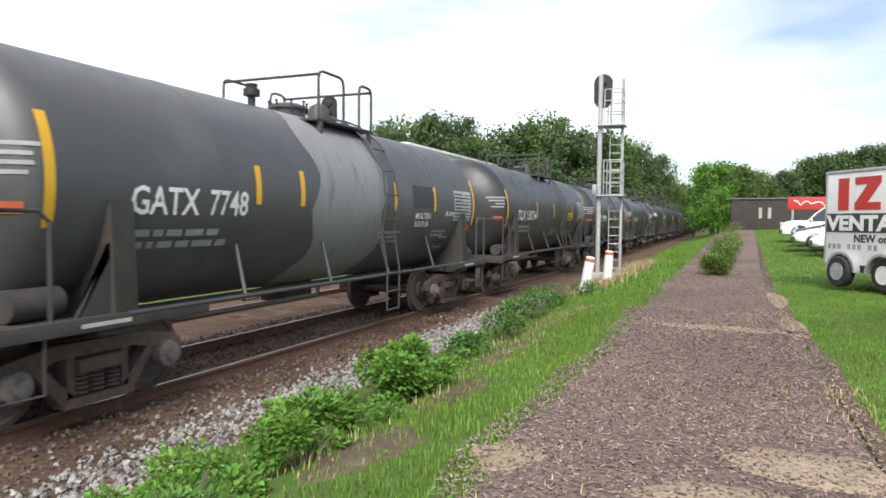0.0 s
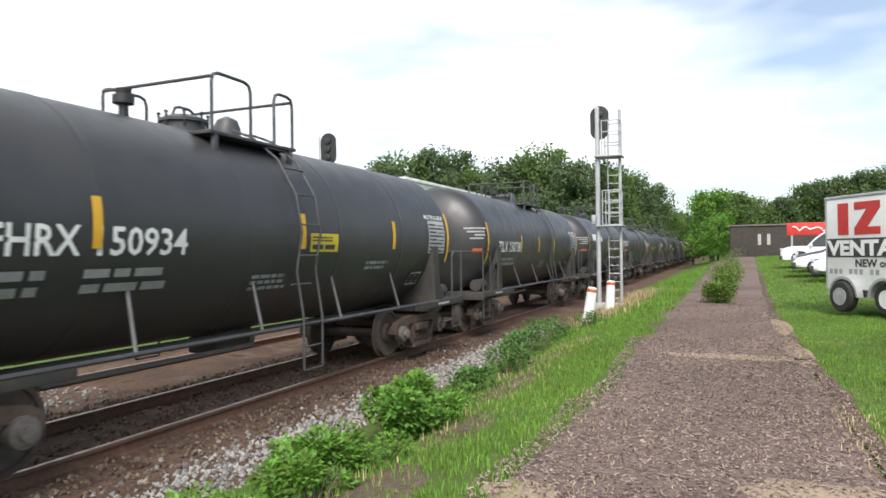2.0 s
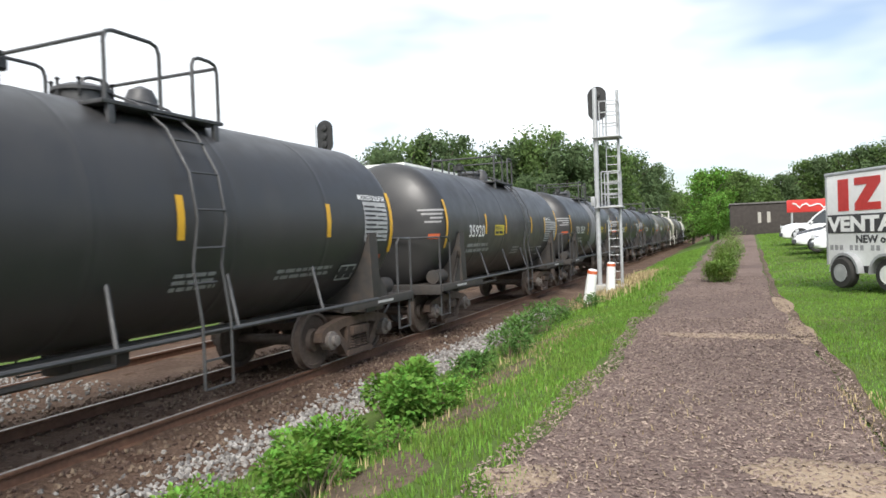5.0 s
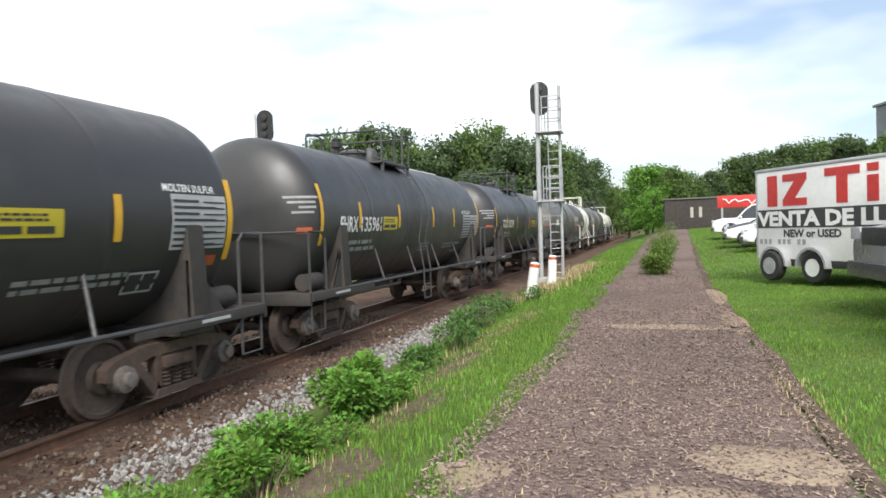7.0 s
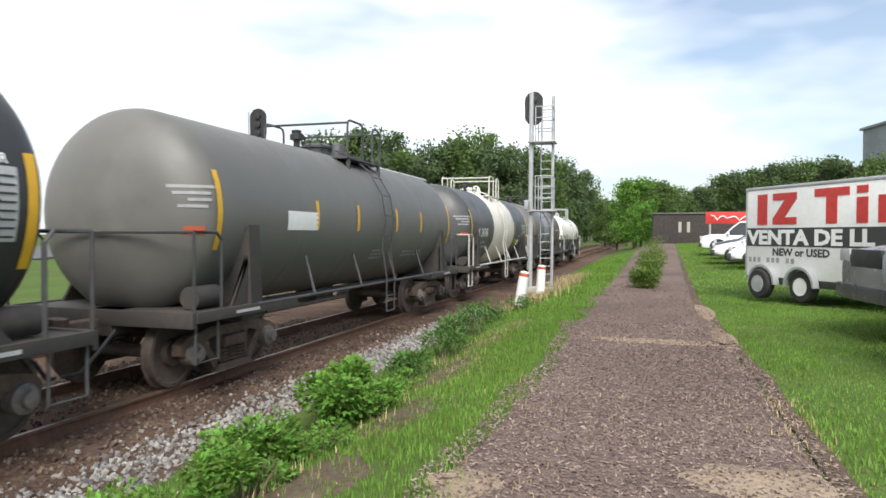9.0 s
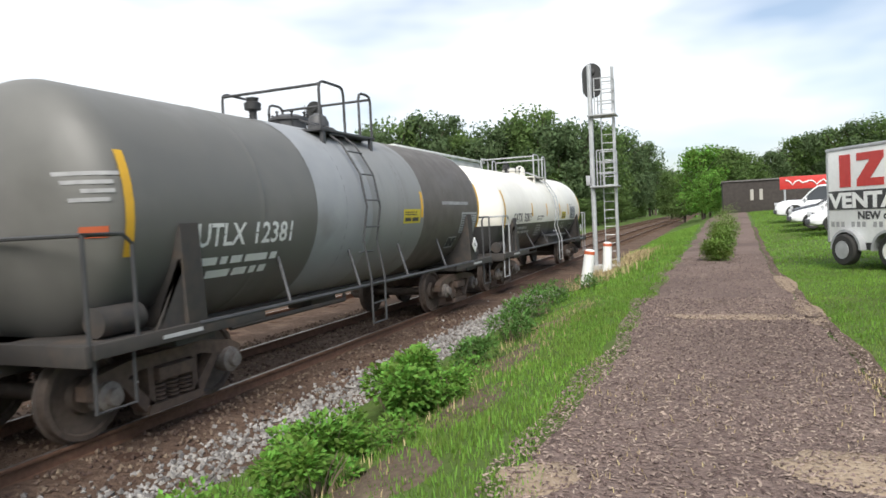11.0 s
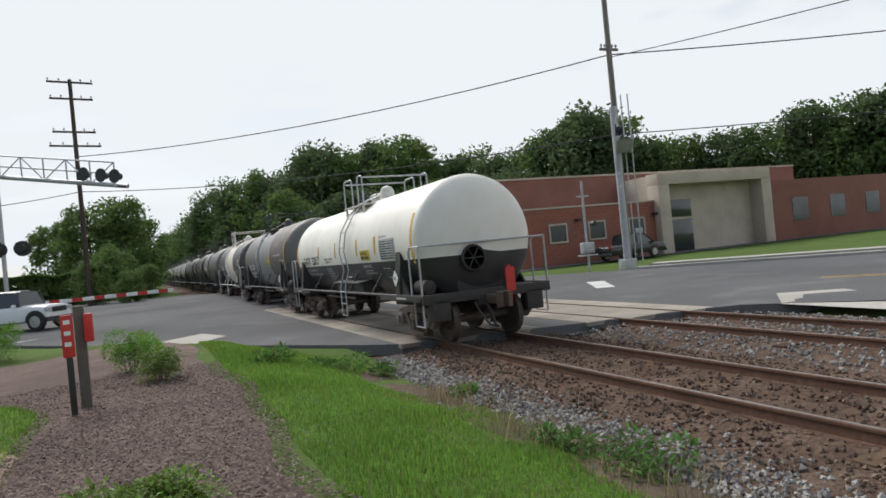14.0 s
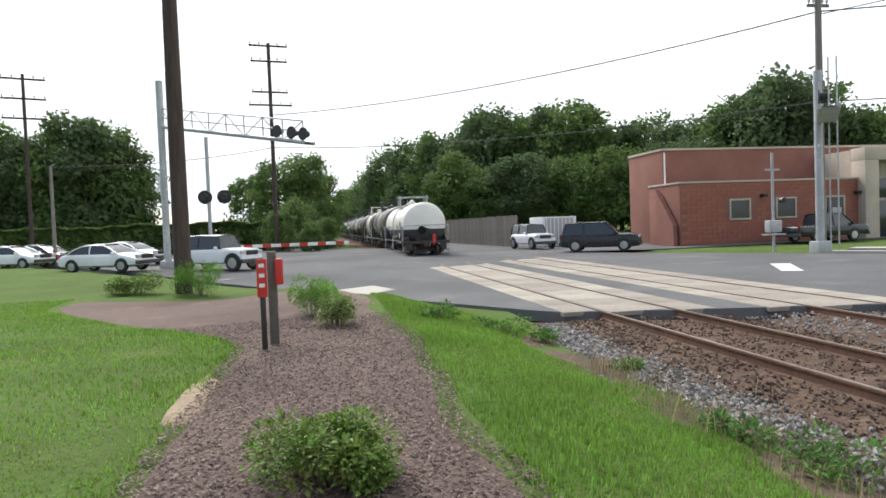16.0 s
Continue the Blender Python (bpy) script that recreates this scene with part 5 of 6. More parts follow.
# ---------------------------------------------------------------- trees
def crown_mesh(seed, h, w, leaf, count, lobes):
    r = random.Random(seed)
    hubs = []
    for _ in range(lobes):
        zz = r.uniform(0.16, 0.93)
        q = w * (0.25 + 0.75 * math.sin(math.pi * min(1, (zz - 0.05) / 0.95)) ** 0.7) * r.uniform(0.25, 0.85)
        a = r.uniform(0, math.tau)
        hubs.append((q * math.cos(a), q * math.sin(a), zz * h, r.uniform(0.07, 0.15) * h))
    vs, fs = [], []
    for _ in range(count):
        hx, hy, hz, hr = r.choice(hubs)
        d = Vector((r.gauss(0, 1), r.gauss(0, 1), r.gauss(0.2, 0.9))).normalized()
        p = Vector((hx, hy, hz)) + d * hr * r.uniform(0.35, 1.1)
        u = (d + Vector((r.gauss(0, 0.6), r.gauss(0, 0.6), r.gauss(0, 0.6)))).normalized()
        s = u.orthogonal().normalized()
        s = (s * math.cos(r.uniform(0, 3)) + u.cross(s) * math.sin(r.uniform(0, 3))).normalized()
        k = leaf * r.uniform(0.6, 1.5)
        b = len(vs)
        t = u.cross(s)
        vs += [p - s * k, p + t * k * 0.55 + u * k * 0.2, p + s * k, p - t * k * 0.55 + u * k * 0.15]
        fs += [(b, b + 1, b + 2), (b, b + 2, b + 3)]
    mb = Mesh()
    mb.v, mb.f = [tuple(p) for p in vs], fs
    return mb


def trunk_mesh(seed, h, w):
    r, mb = random.Random(seed), Mesh()
    mb.tube([(0, 0, -0.3), (0.05 * h * r.uniform(-1, 1) * 0.4, 0, h * 0.3), (0.1, 0.1, h * 0.6), (0.1, 0, h * 0.9)], [h * 0.022, h * 0.017, h * 0.01, h * 0.003], 8)
    for _ in range(8):
        z, a = r.uniform(0.22, 0.7) * h, r.uniform(0, math.tau)
        e = w * r.uniform(0.5, 0.9)
        mb.tube([(0, 0, z), (e * 0.5 * math.cos(a), e * 0.5 * math.sin(a), z + 0.08 * h), (e * math.cos(a), e * math.sin(a), z + 0.2 * h)], [h * 0.008, h * 0.006, h * 0.002], 5)
    return mb


TREE_KINDS = {"leaf_dark": "dark green deciduous woodland tree", "leaf_mid": "green deciduous tree in full leaf", "leaf_bright": "light green young leafy tree"}
TREE_MESH = {}


def tree(x, y, h, material="leaf_dark", variant=0, wide=1.0, group="woodland trees", z=None):
    t = thing("tree", pose(x, y, height(x, y) if z is None else z, 0, 0, rng.uniform(0, 360)), TREE_KINDS[material], "tree", group)
    s = h / 16
    t.scale = (s * wide, s * wide, s)
    kc, kt = "crown%d" % variant + material, "trunk%d" % variant
    part("crown", lambda: crown_mesh(variant + 200, 16, 5.0, 0.27, 7000, 60), material, t, key=kc, smooth=0)
    part("trunk", lambda: trunk_mesh(variant + 300, 16, 4.5), "bark", t, key=kt)
    return t


def wood(rows, kinds, wide, group="woodland trees", second=0.0):
    """A belt of trees from (x, y, height); second sets a lower tree behind each."""
    for i, (x, y, h) in enumerate(rows):
        tree(x, y, h, kinds[i % len(kinds)], i % 4, wide, group)
        if second:
            tree(x * 1.06 + rng.uniform(-3, 3), y * 1.06 + rng.uniform(-3, 3), h * second, kinds[(i + 1) % len(kinds)], (i + 2) % 4, wide * 1.2, group)


DARK, MID = "leaf_dark", "leaf_mid"
# woodland beyond the storage building and along the far side of the track, ahead
wood([(-50.5, 111, 20.3), (-48.9, 117.4, 21.8), (-44.9, 119.2, 22.7), (-42.2, 125.7, 22.8), (-36.8, 122.4, 19.1), (-31.2, 119, 19.4), (-27.2, 120.2, 19.9), (-21.6, 116.6, 21), (-17.2, 112.4, 18.2), (-14.4, 118.1, 18.3), (-14.5, 144.6, 20.4), (-14.4, 183.5, 23.1), (-14.7, 233.1, 25.1), (-14.8, 282.8, 22.1), (-14.4, 371.9, 22.2), (-10.9, 421, 20.7)], (DARK, MID, DARK), 1.0, second=0.8)
for i in range(12):
    y = 96 + i * 14
    tree(-16 - rng.uniform(0, 5), y, rng.uniform(8, 12), rng.choice((DARK, MID)), i % 4, 1.3)
for i in range(12):
    tree(-11.5 + rng.uniform(-1.5, 1.0), 62 + i * 13, rng.uniform(3.0, 5.0), MID, i % 4, 1.5, "trackside scrub")
for i, (x, y, h) in enumerate([(5.6, 84, 8.6), (6.4, 74, 4.6), (8.4, 88, 7.6), (5.6, 96, 9), (2.6, 110, 8), (-1.5, 150, 10)]):
    tree(x, y, h, "leaf_bright" if i < 2 else MID, i % 4, 1.15, "trees at the end of the path")
wood([(10, 140, 11.1), (13.5, 139.8, 10.3), (17.6, 144.6, 10.6), (21.8, 149.3, 13.4), (25.6, 148.8, 14.3), (29.3, 148.3, 14.7), (32.8, 147.7, 15.3), (37.1, 146.9, 15.7), (42, 145.8, 16.2), (47.4, 144.4, 15.9), (52.4, 142.9, 15.1)], (DARK, MID), 1.15, "trees behind the parking lot", 0.85)
# trees left of the road, beside the track and behind the crossing
wood([(50.5, -95.3, 16.8), (47.1, -96.8, 17.5), (42.5, -93.3, 15.5), (38.5, -92.6, 16.9), (35.7, -91.4, 18.3), (33.6, -94.1, 16.8), (31.4, -96.8, 14.5)], (DARK, MID), 1.0, "trees beyond the road", 0.7)
wood([(15.8, -94.5, 10.2), (11.6, -87.8, 11.4), (8, -84.9, 11.5), (5.7, -91.9, 9.7)], (MID, MID), 1.15, "overgrown trees beside the track")
wood([(-9.1, -411.7, 27.1), (-9.3, -249.4, 22.5), (-9.6, -164.1, 20.6), (-13.2, -148.6, 21.4), (-17.8, -137.8, 21.7), (-21.5, -126.8, 22.8), (-25, -120.8, 23.5), (-29, -119.7, 21.6), (-34.6, -123.2, 23.9), (-36.8, -117.1, 23.3), (-38.3, -111.2, 22.8), (-43.2, -114.5, 18.7), (-49, -117.4, 20.1), (-53.1, -115.4, 21.2), (-54.9, -108.7, 18.6), (-56.3, -102.1, 18.5), (-55.1, -91, 19.4), (-55, -84.9, 21.8), (-58.1, -82.6, 20.9), (-63.7, -84.6, 20.4), (-73.1, -89.6, 17.9), (-76.3, -86.7, 16.6)], (DARK, MID, DARK), 1.05, second=0.8)
wood([(-66.3, -82.3, 16.4), (-70.5, -78.3, 16), (-75, -73.7, 15.8), (-78.1, -70.2, 15.9), (-82.3, -64.8, 18.1), (-85, -60.8, 17.7), (-86.8, -58, 18.2), (-89.1, -54.2, 17.7), (-91.3, -50.1, 16.6)], (DARK, MID), 1.1, second=0.8)
for i in range(14):
    k = i / 13
    tree(-13 - 30 * k + rng.uniform(-2, 2), -96 + 8 * k + rng.uniform(-5, 5), rng.uniform(9, 13), rng.choice((DARK, MID)), (i + 2) % 4, 1.3)
for i, (x, y, h) in enumerate([(8.6, -74, 5.0), (7.2, -80, 5.5), (6.0, -62, 3.2), (7.4, -57, 2.8), (10, -60, 4.0), (9.5, -70, 5.5)]):
    tree(x, y, h, MID, i % 4, 1.35, "overgrown trees beside the track")
# hedge beyond the road
mb = Mesh()
r = random.Random(5)
for _ in range(15000):
    u = r.random()
    x, y = 11 + 52 * u, -66 - 6 * u
    p = Vector((x, y + r.choice((1.1, -1.1, r.uniform(-1.1, 1.1))), 0))
    p.z = r.choice((2.9, r.uniform(0.2, 2.9))) * (1 + 0.12 * noise.noise((x * 0.5, 0, 1)))
    d = Vector((r.gauss(0, 1), r.gauss(0, 1), r.gauss(0, 1))).normalized()
    s = d.orthogonal() * 0.26
    b = len(mb.v)
    mb.v += [tuple(p - s), tuple(p + d.cross(s) * 0.7), tuple(p + s), tuple(p - d.cross(s) * 0.7)]
    mb.f.append((b, b + 1, b + 2, b + 3))
hedge = thing("hedge", pose(0, 0, 0), "long clipped green hedge beyond the road", "hedge")
part("foliage", mb, "leaf_mid", hedge, smooth=0)
# added plain box in the darker leaf green, filling the hedge behind its leaves
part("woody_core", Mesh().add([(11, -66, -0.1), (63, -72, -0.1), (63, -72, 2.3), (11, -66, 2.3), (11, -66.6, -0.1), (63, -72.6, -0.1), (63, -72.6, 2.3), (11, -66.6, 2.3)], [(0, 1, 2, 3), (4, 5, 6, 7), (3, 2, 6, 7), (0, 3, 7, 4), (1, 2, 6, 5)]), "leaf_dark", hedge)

# ---------------------------------------------------------------- vehicles
def wheel_part(car, x, y, r, w=0.22):
    t = part("wheel", lambda: Mesh().lathe([(-w / 2, r * 0.62), (-w / 2, r * 0.93), (-w / 2 + 0.03, r), (w / 2 - 0.03, r), (w / 2, r * 0.93), (w / 2, r * 0.62)], 24, "x"), "tyre", car, key="tyre%.2f" % r, m=pose(x, y, r))
    part("rim", lambda: Mesh().lathe([(-w / 2 - 0.03, 0.04), (-w / 2 - 0.03, r * 0.2), (-w / 2 - 0.008, r * 0.5), (-w / 2 - 0.015, r * 0.62), (w / 2 + 0.015, r * 0.62), (w / 2 + 0.008, r * 0.5), (w / 2 + 0.03, r * 0.2), (w / 2 + 0.03, 0.04)], 20, "x"), "rim", t, key="rim%.2f" % r)


SHAPES = {  # lower body outline, then glasshouse outline, both as (along, up); the nose is at +y
    "suv": ([(-2.35, 0.42), (-2.42, 0.75), (-2.36, 1.08), (2.0, 1.06), (2.36, 0.95), (2.42, 0.55), (2.3, 0.36), (-2.25, 0.36)], [(-2.30, 1.06), (-2.05, 1.78), (0.35, 1.82), (1.15, 1.06)], 1.88, 0.38),
    "sedan": ([(-2.35, 0.45), (-2.40, 0.85), (-1.9, 0.98), (1.2, 0.96), (2.2, 0.76), (2.36, 0.5), (2.25, 0.28), (-2.25, 0.30)], [(-1.85, 0.96), (-0.95, 1.42), (0.25, 1.44), (1.25, 0.94)], 1.80, 0.33),
    "pickup": ([(-2.75, 0.55), (-2.78, 1.05), (-0.6, 1.08), (1.5, 1.10), (2.65, 1.04), (2.75, 0.6), (2.6, 0.42), (-2.7, 0.45)], [(-0.75, 1.08), (-0.65, 1.80), (0.75, 1.82), (1.55, 1.08)], 1.98, 0.40),
    "jeep": ([(-2.0, 0.55), (-2.0, 1.12), (0.6, 1.14), (1.95, 1.08), (2.0, 0.6), (1.8, 0.48), (-1.9, 0.48)], [(-1.95, 1.12), (-1.9, 1.80), (0.55, 1.80), (0.72, 1.12)], 1.75, 0.42),
}


def vehicle(name, kind, paint, m, label, group="", top=None):
    low, glasshouse, w, r = SHAPES[kind]
    car = thing(name, m, label, "car" if kind != "pickup" else "pickup truck", group)
    tops = sorted(low[1:5], key=lambda p: p[0])
    nose_y, tail_y = max(p[0] for p in low), min(p[0] for p in low)

    def body():
        """Rounded sections from tail to nose, under the belt line."""
        mb, n = Mesh(), 18
        for q in range(n + 1):
            u = q / n
            y = tail_y + (nose_y - tail_y) * (0.5 - 0.5 * math.cos(math.pi * u)) if q % n else (tail_y if q == 0 else nose_y)
            end = abs(2 * u - 1) ** 5
            hw = w / 2 * (1 - 0.13 * end)
            zt = float(np.interp(y, [p[0] for p in tops], [p[1] for p in tops])) - 0.10 * end
            zb = low[0][1] - 0.16 + 0.12 * end
            half_section = [(hw * 0.80, zb), (hw * 0.97, zb + 0.06), (hw, zb + 0.4 * (zt - zb)), (hw * 0.985, zb + 0.72 * (zt - zb)), (hw * 0.93, zt - 0.05), (hw * 0.80, zt), (hw * 0.4, zt + 0.025)]
            ring = half_section + [(-a, b) for a, b in half_section[::-1]]
            mb.v += [(a, y, b) for a, b in ring]
        k = 14
        mb.f = [(q * k + i, q * k + (i + 1) % k, (q + 1) * k + (i + 1) % k, (q + 1) * k + i) for q in range(n) for i in range(k)] + [tuple(range(k)), tuple(range(n * k, n * k + k))]
        return mb
    part("body", body, paint, car, key="body" + kind + paint, smooth=50)

    def cabin(shrink, upper):
        """The glasshouse; upper keeps only the roof's shell."""
        (a, b), (c, d), (e, f), (g, h) = glasshouse
        mb, n = Mesh(), 14
        ys_c = [a + (g - a) * q / n for q in range(n + 1)] if not upper else [c + 0.02 + (e - c - 0.04) * q / n for q in range(n + 1)]
        for y in ys_c:
            z = float(np.interp(y, [a, (a + c) / 2, c, (c + e) / 2, e, (e + g) / 2, g], [b, (b + d) / 2 + 0.05, d - 0.02, d + 0.02, f - 0.03, (f + h) / 2 + 0.04, h]))
            t = max(0.0, min(1.0, (z - b) / (d - b)))
            wb, wt = w / 2 - 0.10 - shrink, w / 2 - 0.10 - 0.17 * t - shrink
            if upper:
                mb.v += [(wt + 0.03, y, z - 0.055), (wt, y, z - 0.005), (wt * 0.6, y, z + 0.035), (-wt * 0.6, y, z + 0.035), (-wt, y, z - 0.005), (-wt - 0.03, y, z - 0.055)]
            else:
                mb.v += [(wb, y, b - 0.03), (wt, y, z - 0.03), (wt * 0.6, y, z), (-wt * 0.6, y, z), (-wt, y, z - 0.03), (-wb, y, b - 0.03)]
        mb.f = [(q * 6 + i, q * 6 + i + 1, (q + 1) * 6 + i + 1, (q + 1) * 6 + i) for q in range(n) for i in range(5)]
        return mb
    part("window", lambda: cabin(0.0, False), "glass", car, key="cabin" + kind, smooth=40)
    rf = part("roof", lambda: cabin(0.0, True), top or paint, car, key="roof" + kind + (top or paint), smooth=50)
    (ga, gb), (gc, gd), (ge, gf), (gg, gh) = glasshouse
    for sx in (-1, 1):
        for q, ((y0, z0), (y1, z1)) in enumerate((((ga + 0.03, gb), (gc, gd)), ((gg - 0.02, gh), (ge, gf)), (((gc + ge) / 2 - 0.1, gb), ((gc + ge) / 2 - 0.1, gd)))):
            part("pillar", lambda: Mesh().tube([(sx * (w / 2 - 0.10), y0, z0 - 0.03), (sx * (w / 2 - 0.16), (y0 * 0.5 + y1 * 0.5), (z0 + z1) / 2 + 0.02), (sx * (w / 2 - 0.265), y1, z1 - 0.05)], 0.038, 6), top or paint, rf, key="pillar%d%d" % (sx, q) + kind + (top or paint))
        for a in (-0.62, 0.62):
            part("wheel_arch", lambda: Mesh().prism([(a * 2.35 + 1.17 * r * math.cos(q * math.pi / 12), r + 1.17 * r * math.sin(q * math.pi / 12)) for q in range(13)], sx * (w / 2 - 0.16), sx * (w / 2 + 0.004)), "black", car, key="arch%d%.1f" % (sx, a) + kind)
        part("wing_mirror", lambda: Mesh().box((sx * (w / 2 - 0.08), gg - 0.28, gh - 0.02), (sx * (w / 2 + 0.13), gg - 0.18, gh + 0.12), 0.03), paint, car, key="mirror%d" % sx + kind + paint)
    nose, tail = max(p[0] for p in low), min(p[0] for p in low)
    zl = low[3][1] - 0.22
    for sx in (-1, 1):
        part("headlight", Mesh().box((sx * (w / 2 - 0.42), nose - 0.12, zl - 0.02), (sx * (w / 2 - 0.06), nose + 0.012, zl + 0.14), 0.02), "lamp_clear", car)
        part("taillight", Mesh().box((sx * (w / 2 - 0.2), tail - 0.012, zl - 0.02), (sx * (w / 2 - 0.05), tail + 0.1, zl + 0.25), 0.02), "lamp_red", car)
        for a in (-0.62, 0.62):
            wheel_part(car, sx * (w / 2 - 0.095), a * 2.35, r)
    part("bumper", Mesh().box((-w / 2 + 0.04, nose - 0.1, 0.38), (w / 2 - 0.04, nose + 0.07, 0.58), 0.03), "car_grey", car)
    part("bumper", Mesh().box((-w / 2 + 0.04, tail - 0.07, 0.4), (w / 2 - 0.04, tail + 0.1, 0.6), 0.03), "car_grey", car)
    part("grille", Mesh().box((-w / 4, nose - 0.05, zl - 0.08), (w / 4, nose + 0.02, zl + 0.14), 0.015), "black", car)
    return car


PK = "vehicles in the parking lot"
vehicle("parked_car", "suv", "car_white", pose(12.3, 41, height(12.3, 41) + 0.03, 0, 0, 80), "white sport utility vehicle parked on asphalt", PK)
vehicle("parked_car", "sedan", "car_grey", pose(12.6, 37.5, height(12.6, 37.5) + 0.03, 0, 0, 84), "dark grey sedan parked on asphalt", PK)
vehicle("parked_car", "sedan", "car_white", pose(12.2, 34.2, height(12.2, 34.2) + 0.03, 0, 0, 86), "white sedan parked on asphalt", PK)
vehicle("parked_car", "sedan", "car_white", pose(12.6, 31, height(12.6, 31) + 0.03, 0, 0, 82), "white sedan parked on asphalt", PK)
vehicle("pickup_truck", "pickup", "car_silver", pose(12.75, 12.1, height(12.75, 12.1), 0, 0, 96) @ Matrix.Diagonal((1.08, 1.0, 1.25, 1)), "silver pickup truck parked on the lawn's edge", PK)
vehicle("pickup_truck", "pickup", "car_black", pose(12.6, 9.1, height(12.6, 9.1), 0, 0, 96) @ Matrix.Diagonal((1.08, 1.0, 1.2, 1)), "black pickup truck parked on the lawn's edge", PK)
RD = "cars waiting on the road"
vehicle("waiting_car", "sedan", "car_white", pose(17.7, -37.8, 0.22, 0, 0, 68), "white sedan waiting at the crossing", RD)
vehicle("waiting_car", "sedan", "car_white", pose(18.3, -44.0, 0.25, 0, 0, 68), "white sedan waiting at the crossing", RD)
vehicle("waiting_car", "sedan", "car_grey", pose(25.6, -50.5, 0.26, 0, 0, 66), "dark grey sedan waiting at the crossing", RD)
vehicle("waiting_car", "sedan", "car_white", pose(25.8, -46.6, 0.26, 0, 0, 68), "white sedan waiting at the crossing", RD)
vehicle("waiting_car", "suv", "car_grey", pose(34, -55, 0.26, 0, 0, -96), "dark sport utility vehicle on the road", RD)
vehicle("jeep", "jeep", "car_white", pose(11.7, -35.6, 0.11, 0, 0, 58), "white off-road car with a dark canvas top", RD, "car_grey")
YD = "vehicles beside the brick building"
vehicle("parked_car", "suv", "car_black", pose(-10.6, -39.3, 0.02, 0, 0, 60), "black sport utility vehicle by the road", YD)
vehicle("pickup_truck", "pickup", "car_white", pose(-13.0, -52, 0.02, 0, 0, 20), "white pickup truck in the yard", YD)
vehicle("parked_car", "jeep", "car_white", pose(-8.8, -47.5, 0.02, 0, 0, 10), "white off-road car in the yard", YD, "car_black")
vehicle("pickup_truck", "pickup", "car_black", pose(-25.2, -37.9, 0.02, 0, 0, 96), "black pickup truck beside the brick building", YD)
vehicle("parked_car", "suv", "car_white", pose(-16.5, -58, 0.02, 0, 0, 30), "white van in the yard", YD)

# ---------------------------------------------------------------- signals beside the track
def signal_head(parent, x, y, z):
    h = part("signal_head", Mesh().prism([(x + 0.34 * math.cos(a) , z + (0.28 if math.sin(a) > 0 else -0.28) + 0.34 * math.sin(a)) for a in [q * math.tau / 24 for q in range(24)]], y - 0.03, y + 0.03, "y"), "black", parent, "black rounded signal backboard")
    for dz in (-0.32, 0, 0.32):
        part("lamp_hood", Mesh().at(Matrix.Translation((x, y - 0.05, z + dz))).lathe([(-0.05, 0.08), (-0.04, 0.12), (0.12, 0.12), (0.13, 0.10), (0.0, 0.09)], 14, "y").at(), "black", h)
    part("signal_case", Mesh().box((x - 0.14, y + 0.03, z - 0.5), (x + 0.14, y + 0.2, z + 0.5), 0.03), "black", h)
    return h


sg = thing("railway_signal", pose(0, 0, 0), "galvanised twin-mast railway signal with caged platforms", "railway signal", "railway signals")
part("mast", Mesh().tube([(2.70, 24.8, -0.3), (2.72, 24.8, 7.3)], 0.085, 12), "galv", sg)
part("rear_mast", Mesh().tube([(3.46, 25.1, -0.1), (3.48, 25.1, 7.2)], 0.055, 10), "galv", sg)
for z in (5.5, 2.97):
    pl = part("platform", Mesh().box((2.62, 24.55, z - 0.05), (3.6, 25.4, z), 0.01), "galv", sg)
    for x, y in ((2.9, 24.6), (3.15, 24.6), (3.5, 24.6), (3.5, 25.35), (2.9, 25.35)):
        part("cage_post", Mesh().tube([(x, y, z), (x, y, z + 1.25)], 0.022, 6), "galv", pl)
    for zz in (0.45, 0.85, 1.25):
        part("cage_rail", Mesh().tube([(2.9, 24.6, z + zz), (3.5, 24.6, z + zz), (3.5, 25.35, z + zz), (2.9, 25.35, z + zz)], 0.02, 6), "galv", pl)
lad = part("ladder", Mesh().tube([(3.05, 25.0, 0.1), (3.05, 25.0, 7.0)], 0.018, 6), "galv", sg)
for q in range(22):
    part("rung", Mesh().tube([(3.05, 25.0, 0.3 + q * 0.3), (3.44, 25.08, 0.3 + q * 0.3)], 0.012, 5), "galv", lad)
signal_head(sg, 2.78, 24.95, 6.75)
part("junction_box", Mesh().box((2.5, 24.6, 3.0), (2.64, 24.85, 3.35), 0.02), "galv", sg)
part("footing", Mesh().box((2.4, 24.5, -0.4), (3.7, 25.4, 0.12), 0.03), "pale_concrete", sg)
sf = thing("railway_signal", pose(0, 0, 0), "black signal head on a slim mast across the tracks", "railway signal", "railway signals")
part("mast", Mesh().tube([(-7.25, 22.3, -0.4), (-7.25, 22.3, 6.4)], 0.08, 10), "galv", sf)
part("rear_mast", Mesh().tube([(-7.75, 22.5, -0.4), (-7.75, 22.5, 6.7)], 0.03, 8), "galv", sf)
part("platform", Mesh().box((-7.8, 22.0, 4.95), (-7.0, 22.7, 5.0), 0.01), "galv", sf)
signal_head(sf, -7.08, 22.1, 6.1)
for x, y, tilt in ((3.2, 19.7, 9), (3.25, 23.6, 3)):
    b = thing("bollard", pose(x, y, height(x, y) - 0.05, 0, tilt), "leaning white concrete bollard with a rusty cap", "bollard", "bollards by the signal")
    part("post", Mesh().lathe([(0, 0.16), (0.9, 0.15), (1.1, 0.14), (1.14, 0.10), (1.15, 0.02)], 16, "z"), "white", b)
    part("band", Mesh().lathe([(1.0, 0.147), (1.08, 0.149), (1.1, 0.14)], 16, "z"), "orange", b, "faded red top band")

